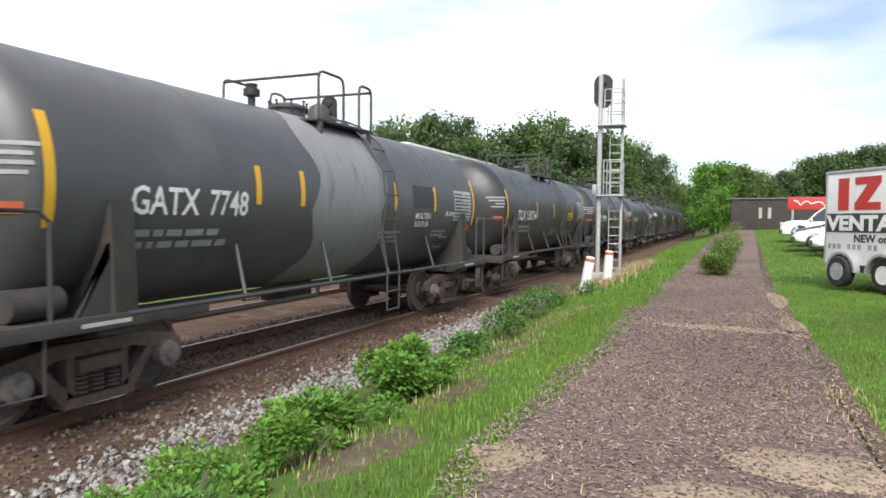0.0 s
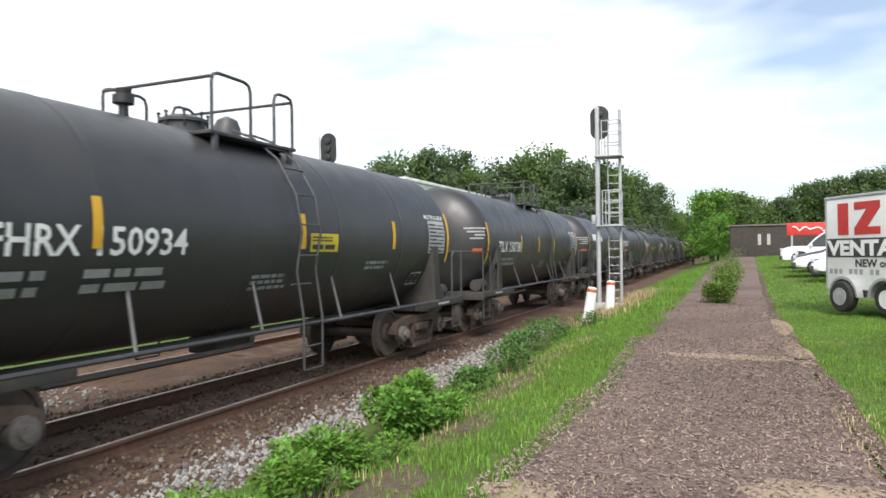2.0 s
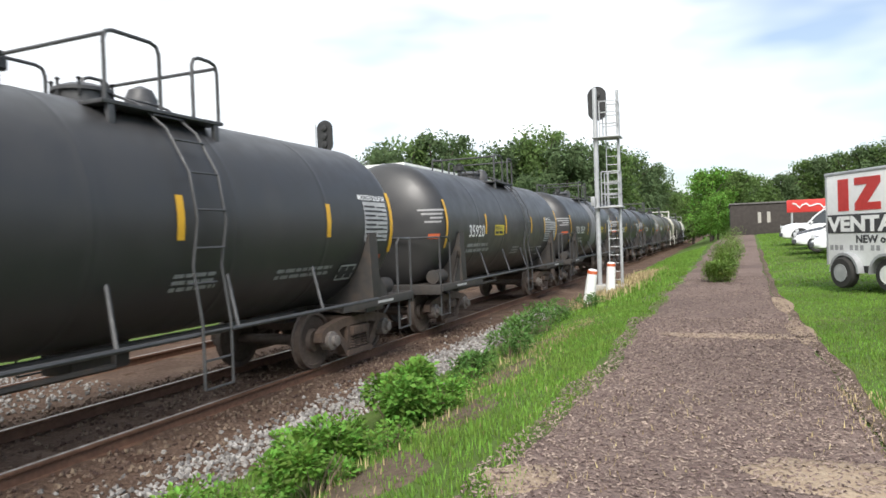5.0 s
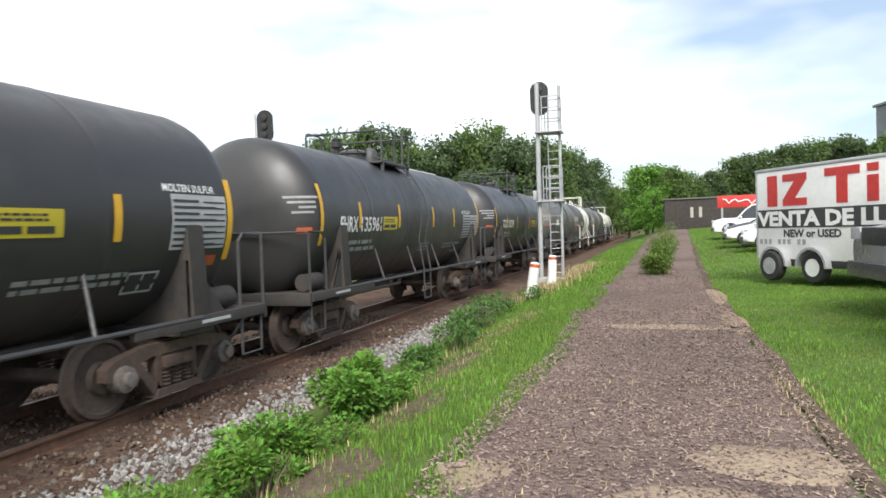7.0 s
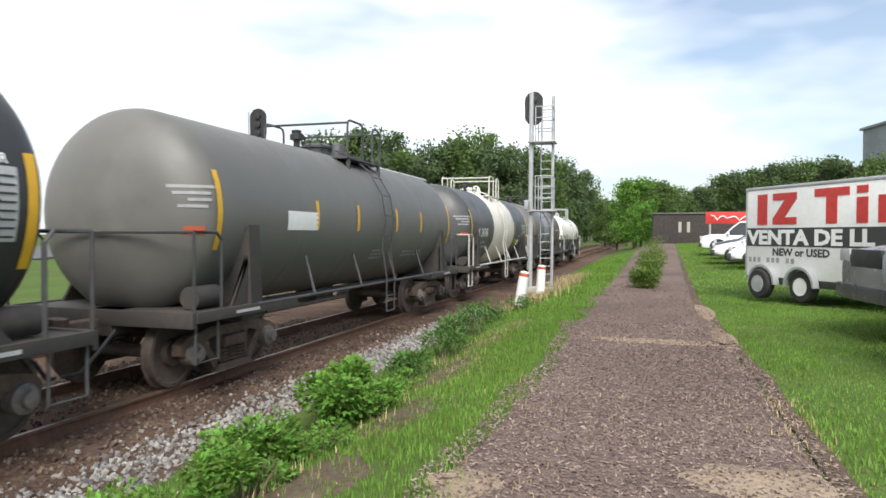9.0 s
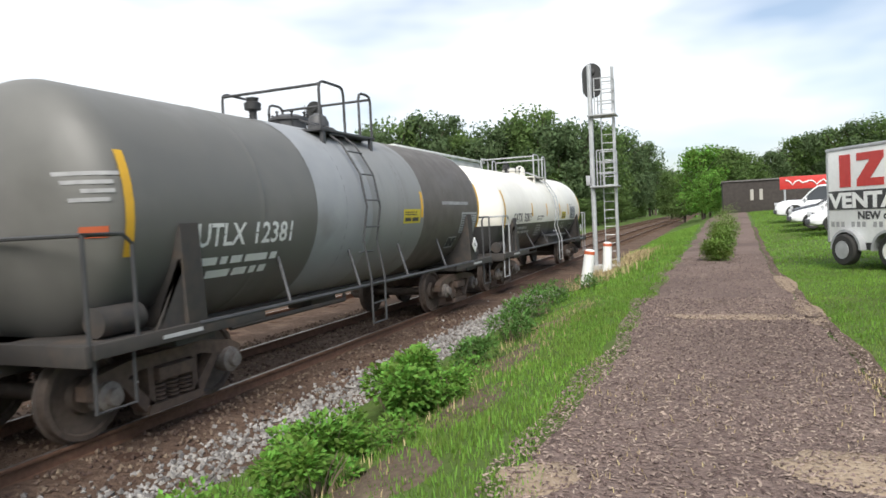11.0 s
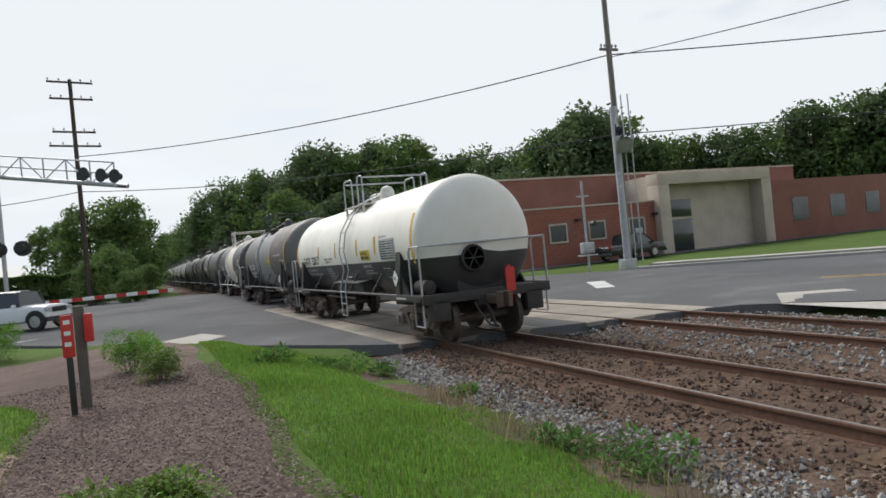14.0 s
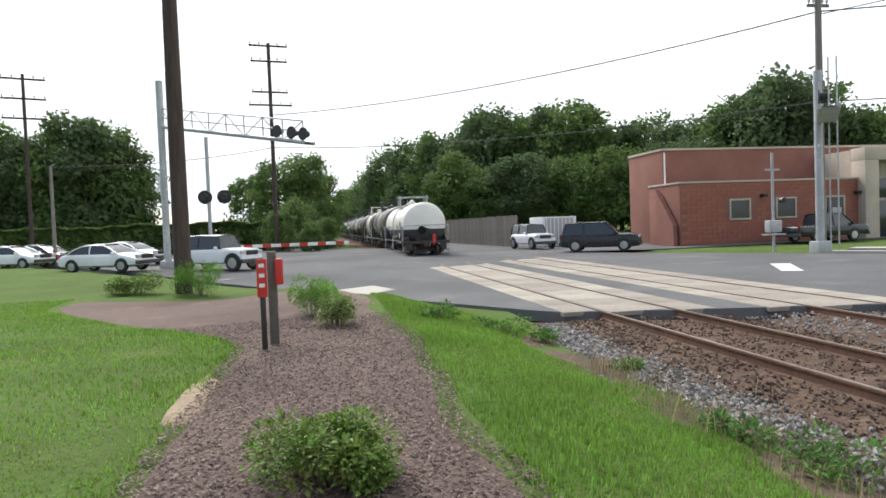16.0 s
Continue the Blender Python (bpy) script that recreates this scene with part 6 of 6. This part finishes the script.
# ---------------------------------------------------------------- trailer and parking lot
tl = thing("cargo_trailer", pose(9.25, 18.8, 0.52, 0, 0, -59.5), "white enclosed cargo trailer with painted advertising", "trailer")
TL, TW = 5.0, 2.15   # its long side runs along its +x, its depth along +y
part("body", Mesh().box((0, 0, 0.52), (TL, TW, 2.68), 0.04), "white", tl)
part("roof", Mesh().box((-0.03, -0.02, 2.66), (TL + 0.03, TW + 0.02, 2.74), 0.03), "galv", tl)
part("skirt", Mesh().box((0.05, 0.02, 0.36), (TL - 0.05, TW - 0.02, 0.53), 0.01), "black", tl)
part("rear_door", Mesh().box((-0.025, 0.1, 0.6), (0.0, TW - 0.1, 2.55), 0.008), "white", tl)
for y in (0.3, TW - 0.3):
    part("door_bar", Mesh().tube([(-0.05, y, 0.65), (-0.05, y, 2.5)], 0.02, 6), "galv", tl)
for x in (0.0, TL - 0.04):
    part("corner_trim", Mesh().box((x - 0.005, -0.012, 0.52), (x + 0.05, 0.0, 2.68)), "galv", tl)
ad = part("black_band", Mesh().box((0.06, -0.014, 1.28), (TL - 0.06, -0.003, 1.72)), "dark_letter", tl, "black band with white words")
vs, fs = text_shape("VENTA DE LL", 0.47, bold=0.045)
kx = 3.75 / max(p[0] for p in vs)
part("words", Mesh().add([(0.10 + u * kx, -0.02, 1.335 + v) for u, v in vs], fs), "white", ad)
vs, fs = text_shape("NEW or USED", 0.24, bold=0.04)
kx = 1.75 / max(p[0] for p in vs)
part("words", Mesh().add([(0.95 + u * kx, -0.006, 1.06 + v) for u, v in vs], fs), "dark_letter", tl)
for x0, x1, z0, z1 in ((0.42, 0.76, 1.80, 2.55), (0.95, 1.72, 2.38, 2.55), (0.95, 1.72, 1.80, 1.97), (2.25, 3.2, 2.40, 2.58), (2.58, 2.88, 1.80, 2.40), (3.38, 3.66, 1.80, 2.34), (3.38, 3.66, 2.42, 2.58), (3.9, 4.18, 1.80, 2.36)):
    part("painted_block", Mesh().box((x0, -0.012, z0), (x1, -0.003, z1)), "red", tl, "large red painted shapes")
part("painted_block", Mesh().prism([(0.97, 1.97), (1.34, 1.97), (1.70, 2.38), (1.33, 2.38)], -0.012, -0.003, "y"), "red", tl, "large red painted shapes")
for q in range(10):
    if q not in (3, 7):
        part("number_bar", Mesh().box((0.12 + q * 0.16, -0.008, 0.88), (0.22 + q * 0.16, -0.003, 1.0)), "faded", tl)
for x in (0.72, 1.95):
    w = part("wheel", Mesh().at(Matrix.Translation((x, -0.12 if x < 1 else 0.02, 0.36))).lathe([(-0.11, 0.2), (-0.11, 0.33), (-0.08, 0.36), (0.08, 0.36), (0.11, 0.33), (0.11, 0.2)], 26, "y").at(), "tyre", tl)
    part("rim", Mesh().at(Matrix.Translation((x, -0.12 if x < 1 else 0.02, 0.36))).lathe([(-0.135, 0.03), (-0.135, 0.08), (-0.117, 0.17), (-0.125, 0.205), (0.09, 0.205)], 20, "y").at(), "white" if x > 1 else "galv", w)
    part("fender", Mesh().prism([(x + r * math.cos(a), 0.36 + r * math.sin(a)) for r, aa in ((0.47, range(11)), (0.41, range(10, -1, -1))) for a in [q * math.pi / 10 for q in aa]], -0.16, 0.0, "y"), "galv", tl)
part("tongue", Mesh().prism([(TL, 0.4), (TL + 1.3, 0.42), (TL + 1.3, 0.5), (TL, 0.54)], TW / 2 - 0.06, TW / 2 + 0.06, "y"), "black", tl)

dw = thing("dark_building", pose(0, 0, 0), "low dark brown building behind the parking lot", "building")
part("wall", Mesh().box((7.5, 62, 0.3), (19, 72, 4.0), 0.02), "dark_wall", dw)
part("roof", Mesh().box((7.4, 61.9, 4.0), (19.1, 72.1, 4.12), 0.02), "roof", dw)
for x in (9.6, 10.3):
    part("window", Mesh().box((x, 61.96, 2.4), (x + 0.25, 62.0, 3.3)), "pale_concrete", dw, "narrow pale window")
rs = thing("red_sign", pose(0, 0, 0), "red shop sign with a white script shape on posts", "sign")
part("panel", Mesh().box((11.0, 52.0, 2.96), (14.6, 52.15, 3.82), 0.02), "red", rs)
part("script_shape", Mesh().tube([(11.35 + 0.21 * q, 51.985, 3.36 + 0.17 * math.sin(q * 1.9) + (0.2 if q in (0, 3, 6) else 0)) for q in range(14)], 0.05, 6), "white", rs)
for x in (11.3, 14.3):
    part("post", Mesh().tube([(x, 52.1, 0.6), (x, 52.1, 3.0)], 0.07, 8), "galv", rs)

tw = thing("tower_block", pose(101, 307, -7, 0, 0, 12), "distant grey glass apartment tower", "building")
part("wall", Mesh().box((0, 0, 0), (34, 22, 55)).box((-9, 2, 0), (0, 20, 38)), "tower", tw)
for fl in range(17):
    for q in range(6):
        part("window", lambda: Mesh().box((0, -0.2, 0), (3.8, 0.05, 2.0)), "glass", tw, key="towerwin", m=pose(1 + q * 5.5, 0, 2 + fl * 3.1))
part("roof", Mesh().box((-1, -1, 55), (18, 23, 56)), "tower", tw)

# ---------------------------------------------------------------- beyond the tracks
ss = thing("storage_sign", pose(-32, 17.6, 0), "large red roadside sign with white worn lettering shapes", "sign")
part("panel", Mesh().box((-0.3, -0.2, 5.0), (0, 4.4, 8.4), 0.03), "red", ss)
for y0, y1, z in ((0.2, 2.6, 7.3), (0.2, 3.6, 6.3), (1.0, 3.6, 5.4)):
    mb = Mesh()
    p = y0
    while p < y1:
        mb.box((0.0, p, z), (0.02, p + 0.42, z + 0.5))
        p += 0.55
    part("lettering_shape", mb, "white", ss, "white block shapes for lettering")
for y in (-0.8, 4.0):
    part("post", Mesh().tube([(-0.15, y, -0.4), (-0.15, y, 5.1)], 0.14, 8), "galv", ss)
wb = thing("storage_building", pose(0, 0, 0), "long white storage building with violet trim", "building")
part("wall", Mesh().box((-60, 76, -0.3), (-30, 111, 11.4), 0.05), "white", wb)
part("roof", Mesh().box((-60.3, 75.7, 11.4), (-29.7, 111.3, 11.8), 0.05), "white", wb)
for q in range(11):
    part("roller_door", lambda: Mesh().box((-0.06, 0, 0), (0.05, 2.4, 2.8)), "tower", wb, key="roller", m=pose(-30, 77 + q * 3.1, 0.0))
PO = "utility poles"


def pole(x, y, h, material, label, arms=(), r=0.16, z=None, turn=0):
    p = thing("utility_pole", pose(x, y, (height(x, y) if z is None else z) - 0.3, 0, 0, turn), label, "utility pole", PO)
    part("pole", Mesh().tube([(0, 0, 0), (0, 0, h * 0.5), (0, 0, h)], [r, r * 0.85, r * 0.7], 12), material, p)
    for z0, half in arms:
        a = part("crossarm", Mesh().box((-half, -0.06, z0 - 0.07), (half, 0.06, z0 + 0.07), 0.01), material, p)
        for q in range(5):
            xx = -half + 0.1 + q * (half - 0.1) / 2
            part("insulator", Mesh().at(Matrix.Translation((xx, 0, z0 + 0.07))).lathe([(0, 0.02), (0.08, 0.03), (0.1, 0.07), (0.2, 0.06), (0.24, 0.02)], 8, "z").at(), "board_grey", a)
    return p


pole(-28, 9.9, 18, "grey_pole", "tall grey wooden pole behind the tracks", r=0.34)
pole(-28, 13.6, 18, "galv", "tall grey steel pole behind the tracks", r=0.22)
pole(-44, 22.3, 17.6, "wood_pole", "wooden pole with three crossarms", ((17.4, 1.9), (16.2, 1.0), (13.4, 1.7)), 0.2, turn=80)
pole(-26, 6.3, 11.6, "wood_pole", "short dark wooden pole with a stay wire", r=0.2)
pole(10.6, -20.5, 14.0, "wood_pole", "thick dark creosoted wooden pole in the mulch", r=0.25)
pole(10.3, -59, 18.4, "wood_pole", "dark wooden pole with four crossarms", ((18.2, 1.6), (16.9, 1.5), (14.3, 1.5), (13.2, 1.8)), 0.2, turn=10)
pole(-18.1, -29.5, 16.0, "grey_pole", "grey wooden utility pole with a crossarm", ((12.6, 0.6),), 0.20)
pole(29.9, -60, 16.0, "wood_pole", "wooden pole with three crossarms beyond the road", ((15.6, 1.6), (14.0, 1.6), (12.4, 1.6)), 0.17, turn=20)
pole(24.6, -50, 7.5, "grey_pole", "leaning grey pole beside the road", r=0.14)


def wire(name, a, b, sag, r=0.025):
    a, b = Vector(a), Vector(b)
    t = thing(name, pose(0, 0, 0), "black overhead cable between poles", "cable", "overhead cables")
    part("strand", Mesh().tube([a.lerp(b, q / 14) - Vector((0, 0, sag * 4 * (q / 14) * (1 - q / 14))) for q in range(15)], r, 5), "wire", t)


wire("cable", (-18.1, -29.5, 11.85), (10.3, -59, 11.95), 0.8, 0.035)
wire("cable", (-18.1, -29.5, 11.85), (-60, -8, 12.4), 0.6, 0.035)
wire("cable", (-18.1, -29.5, 7.4), (10.3, -59, 9.2), 0.7, 0.03)
wire("cable", (10.3, -59, 9.2), (24.6, -50, 7.0), 0.4, 0.03)
wire("cable", (-18.1, -29.5, 7.4), (-60, -12, 8.5), 0.5, 0.03)
wire("cable", (-28, 9.9, 13.0), (10.6, -20.5, 13.4), 0.5, 0.022)
wire("cable", (-28, 13.6, 11.8), (10.6, -20.5, 12.6), 0.5, 0.022)
wire("cable", (-28, 9.9, 9.5), (-18.1, -29.5, 11.7), 0.5, 0.025)

# cantilever with crossing lights
def crossing_cantilever(label, base, tip, zt, z0):
    g = thing("crossing_cantilever", pose(0, 0, 0), label, "crossing signal", "crossing signals")
    b, t = Vector(base), Vector(tip)
    d = (t - b).normalized()
    n = Vector((-d.y, d.x, 0))
    part("mast", Mesh().tube([b + Vector((0, 0, -0.3)), b + Vector((0, 0, zt + 1.2))], 0.19, 14), "galv", g)
    part("ladder_rail", Mesh().tube([b + n * 0.45, b + n * 0.45 + Vector((0, 0, zt + 1.8))], 0.04, 6).tube([b + n * 0.8, b + n * 0.8 + Vector((0, 0, zt + 1.8))], 0.04, 6), "galv", g)
    arm = part("arm", Mesh().tube([b + Vector((0, 0, zt - 1.3)), t + Vector((0, 0, z0))], 0.1, 8).tube([b + n * 0.7 + Vector((0, 0, zt - 1.3)), t + n * 0.7 + Vector((0, 0, z0))], 0.1, 8), "galv", g)
    k = 8
    for q in range(k + 1):
        p = b.lerp(t, q / k) + Vector((0, 0, zt - 1.3 + (z0 - zt + 1.3) * q / k))
        part("rail_post", Mesh().tube([p, p + Vector((0, 0, 1.0))], 0.035, 6), "galv", arm)
        if q < k:
            p2 = b.lerp(t, (q + 1) / k) + Vector((0, 0, zt - 1.3 + (z0 - zt + 1.3) * (q + 1) / k))
            part("walkway", Mesh().add([p, p2, p2 + n * 0.7, p + n * 0.7, p - Vector((0, 0, 0.04)), p2 - Vector((0, 0, 0.04)), p2 + n * 0.7 - Vector((0, 0, 0.04)), p + n * 0.7 - Vector((0, 0, 0.04))], [(0, 1, 2, 3), (4, 5, 6, 7), (0, 1, 5, 4), (2, 3, 7, 6)]), "galv", arm)
    for q in range(k):
        p = b.lerp(t, q / k) + Vector((0, 0, zt - 1.3 + (z0 - zt + 1.3) * q / k))
        p2 = b.lerp(t, (q + 1) / k) + Vector((0, 0, zt - 0.3 + (z0 - zt + 1.3) * (q + 1) / k))
        part("brace", Mesh().tube([p, p2] if q % 2 else [p + Vector((0, 0, 1)), p2 - Vector((0, 0, 1))], 0.028, 5), "galv", arm)
    for hz in (0.5, 1.0):
        part("handrail", Mesh().tube([b + Vector((0, 0, zt - 1.3 + hz)), t + Vector((0, 0, z0 + hz))], 0.035, 6), "galv", arm)
    for q in (0.84, 0.93, 1.0):
        p = b.lerp(t, q) + Vector((0, 0, zt - 1.3 + (z0 - zt + 1.3) * q + 0.4))
        l = part("flasher", Mesh().at(Matrix.Translation(p) @ Matrix.Rotation(math.atan2(d.y, d.x), 4, "Z")).lathe([(-0.04, 0.04), (-0.04, 0.30), (0.0, 0.30), (0.02, 0.16), (0.3, 0.15)], 18, "y").at(), "black", g, "black round flashing light")
        part("lens", Mesh().at(Matrix.Translation(p) @ Matrix.Rotation(math.atan2(d.y, d.x), 4, "Z")).lathe([(0.02, 0.02), (0.03, 0.13), (0.05, 0.13)], 14, "y").at(), "lamp_red", l)
    c = b + Vector((0, 0, 4.8)) - d * 0.25
    for a in (45, -45):
        part("crossbuck", Mesh().at(Matrix.Translation(c) @ Matrix.Rotation(math.atan2(n.y, n.x), 4, "Z") @ Matrix.Rotation(radians(a), 4, "X")).box((-0.02, -0.6, -0.11), (0.02, 0.6, 0.11)).at(), "white", g, "white crossbuck board")
    part("base_box", Mesh().box(b - Vector((0.35, 0.35, 0.3)), b + Vector((0.35, 0.35, 0.5)), 0.03), "galv", g)
    return g


crossing_cantilever("galvanised cantilever with red crossing lights over the road", (15.0, -39.2, 0.1), (7.2, -32.0, 0.1), 9.2, 6.0)
crossing_cantilever("galvanised cantilever seen end on beside a wooden pole", (-17.5, -28.9, 0.0), (-14.0, -24.6, 0.0), 7.6, 6.3)
cs = thing("crossing_signal", pose(13.1, -42, 0), "grey crossing mast with black twin lights", "crossing signal", "crossing signals")
part("mast", Mesh().tube([(0, 0, -0.3), (0, 0, 7.8)], 0.11, 12), "galv", cs)
for x in (-0.9, 0.2):
    part("flasher", Mesh().at(Matrix.Translation((x, 0.1, 4.2))).lathe([(-0.05, 0.05), (-0.05, 0.42), (0, 0.42), (0.02, 0.2), (0.4, 0.18)], 18, "y").at(), "black", cs, "black round flashing light")
part("gate_box", Mesh().box((-0.6, -0.3, 0.6), (-0.2, 0.3, 1.5), 0.03), "galv", cs)
gate = part("gate_arm", Mesh().box((-8.2, -0.05, 1.05), (-0.4, 0.05, 1.25), 0.01), "white", cs, "white and red striped gate arm")
for q in range(7):
    part("red_stripe", Mesh().box((-7.9 + q * 1.1, -0.06, 1.045), (-7.4 + q * 1.1, 0.06, 1.255)), "red", gate)
ms = thing("crossing_signal", pose(-15.9, -30.2, 0), "slim crossing mast with a small equipment box", "crossing signal", "crossing signals")
part("mast", Mesh().tube([(0, 0, -0.3), (0, 0, 5.0)], 0.07, 10), "galv", ms)
part("equipment_box", Mesh().box((-0.35, -0.2, 1.0), (0.35, 0.2, 1.6), 0.03), "galv", ms)
part("crossarm", Mesh().box((-0.4, -0.03, 4.1), (0.4, 0.03, 4.2)).box((-0.5, -0.25, 0.85), (0.5, 0.25, 0.92)), "galv", ms)
part("lamp", Mesh().at(Matrix.Translation((-0.55, 0, 2.6))).lathe([(-0.1, 0.04), (-0.1, 0.14), (0.15, 0.14), (0.16, 0.03)], 12, "y").at(), "black", ms)
mk = thing("marker_post", pose(7.38, -8.9, 0.38), "red and black buried cable marker beside a grey wooden post", "marker post")
part("stake", Mesh().box((-0.035, -0.02, 0), (0.035, 0.02, 0.75), 0.008), "black", mk)
rp = part("red_panel", Mesh().box((-0.065, -0.025, 0.72), (0.065, 0.025, 1.22), 0.01), "red", mk)
for q in range(3):
    part("white_mark", Mesh().box((-0.035, 0.026, 0.85 + q * 0.13), (0.035, 0.028, 0.90 + q * 0.13)), "white", rp)
part("wooden_post", Mesh().box((-0.16, -0.5, -0.1), (-0.04, -0.38, 1.3), 0.015), "fence", mk)
part("meter_box", Mesh().box((-0.25, -0.45, 0.85), (-0.15, -0.3, 1.2), 0.02), "red", mk)

# ---------------------------------------------------------------- brick building
bb = thing("brick_building", pose(0, 0, 0), "red brick industrial building with a lower front wing", "building")
low = part("front_wing", Mesh().box((-32.0, -41.0, -0.3), (-17.0, -45.2, 4.15), 0.015), "mortar", bb)
high = part("main_block", Mesh().box((-52, -45.0, -0.3), (-18.0, -50.3, 6.8), 0.015), "mortar", bb)
part("parapet", Mesh().box((-32.05, -40.93, 4.15), (-16.93, -45.2, 4.28), 0.01), "stucco", low, "pale coping")
part("parapet", Mesh().box((-52.05, -44.93, 6.8), (-17.93, -50.35, 6.95), 0.01), "stucco", high, "pale coping")
for x in (-20.7, -24.2, -28.0):
    w = part("window", Mesh().box((x - 1.4, -41.04, 1.7), (x, -40.96, 2.95)), "glass", low)
    for a, b in (((x - 1.5, -41.05, 2.92), (x + 0.1, -40.9, 3.04)), ((x - 1.5, -41.05, 1.6), (x + 0.1, -40.88, 1.72)), ((x - 1.5, -41.05, 1.72), (x - 1.38, -40.9, 2.92)), ((x - 0.02, -41.05, 1.72), (x + 0.1, -40.9, 2.92))):
        part("window_frame", Mesh().box(a, b, 0.01), "stucco", w)
part("air_conditioner", Mesh().box((-28.9, -40.97, 1.75), (-28.2, -40.55, 2.2), 0.02), "board_grey", low)
for x in (-23.3, -30.6):
    part("wall_lamp", Mesh().box((x, -41.0, 3.1), (x + 0.35, -40.6, 3.3), 0.03), "black", low)
part("downpipe", Mesh().tube([(-17.95, -44.6, 0), (-17.95, -44.6, 6.6)], 0.06, 8), "white", high)
part("ramp_wall", Mesh().prism([(-43.5, -0.1), (-41.2, -0.1), (-41.2, 1.4), (-43.5, 3.9)], -16.6, -16.9), "mortar", low)
po = part("portal", Mesh().box((-43.0, -40.3, 5.4), (-30.6, -41.6, 6.3), 0.03).box((-31.7, -40.3, -0.2), (-30.6, -41.6, 5.4), 0.03).box((-43.0, -40.3, -0.2), (-41.9, -41.6, 5.4), 0.03).box((-43, -41.6, -0.2), (-30.6, -45, 6.2)), "stucco", bb, "beige stucco entrance portal")
part("door", Mesh().box((-35.0, -41.63, 0), (-32.6, -41.55, 2.6), 0.01), "glass", po)
part("window", Mesh().box((-35.0, -41.63, 2.8), (-32.6, -41.55, 4.2), 0.01), "glass", po)
wing = part("side_wing", Mesh().box((-62, -40.8, -0.3), (-43.0, -54, 5.2), 0.015), "mortar", bb)
for x in (-46, -51, -56):
    part("window", Mesh().box((x - 2.0, -40.83, 1.6), (x, -40.76, 3.6)), "glass", wing)
# courses of brick on the front wing, each its own piece, near the corner
BRICKS = 0
for row in range(14):
    for q in range(20):
        z, x = 0.12 + row * 0.285, -17.12 - q * 0.74 - (0.37 if row % 2 else 0)
        if any(xx - 1.7 < x < xx + 0.8 and 1.35 < z < 3.1 for xx in (-20.7, -24.2, -28.0)) or x < -31.5:
            continue
        part("brick", lambda: Mesh().box((-0.71, 0, 0), (0, 0.05, 0.26)), "brick", low, key="brick", smooth=0, m=pose(x, -41.035, z))

fn = thing("board_fence", pose(0, 0, 0), "weathered grey board fence along the far track", "fence")
for q in range(150):
    y = -52 - q * 0.3
    part("board", lambda: Mesh().box((-0.02, -0.14, 0), (0.02, 0.14, 2.7)), "fence", fn, key="fence_board", smooth=0, m=pose(-9.0 + 0.028 * q * 0.6, y, -0.1 + 0.04 * math.sin(q * 2.3), 0, 0, rng.uniform(-2, 2)))
for z in (0.5, 2.2):
    part("rail", Mesh().box((-9.08, -52, z), (-9.02, -52.1, z + 0.1)).tube([(-9.06, -52, z), (-6.55, -97, z)], 0.05, 4), "fence", fn)
sh = thing("storage_container", pose(-10.6, -51, 0, 0, 0, 10), "white shipping box beside the fence", "container")
part("body", Mesh().box((-2.6, -1, 0.05), (0.4, 1.2, 2.35), 0.03), "white", sh)
part("door", Mesh().box((-2.4, 1.2, 0.15), (0.2, 1.23, 2.25), 0.01), "board_grey", sh)
for q in range(8):
    part("rib", lambda: Mesh().box((0, 0, 0.15), (0.08, 0.03, 2.25)), "white", sh, key="rib", m=pose(-2.35 + q * 0.34, 1.23, 0))


motions()
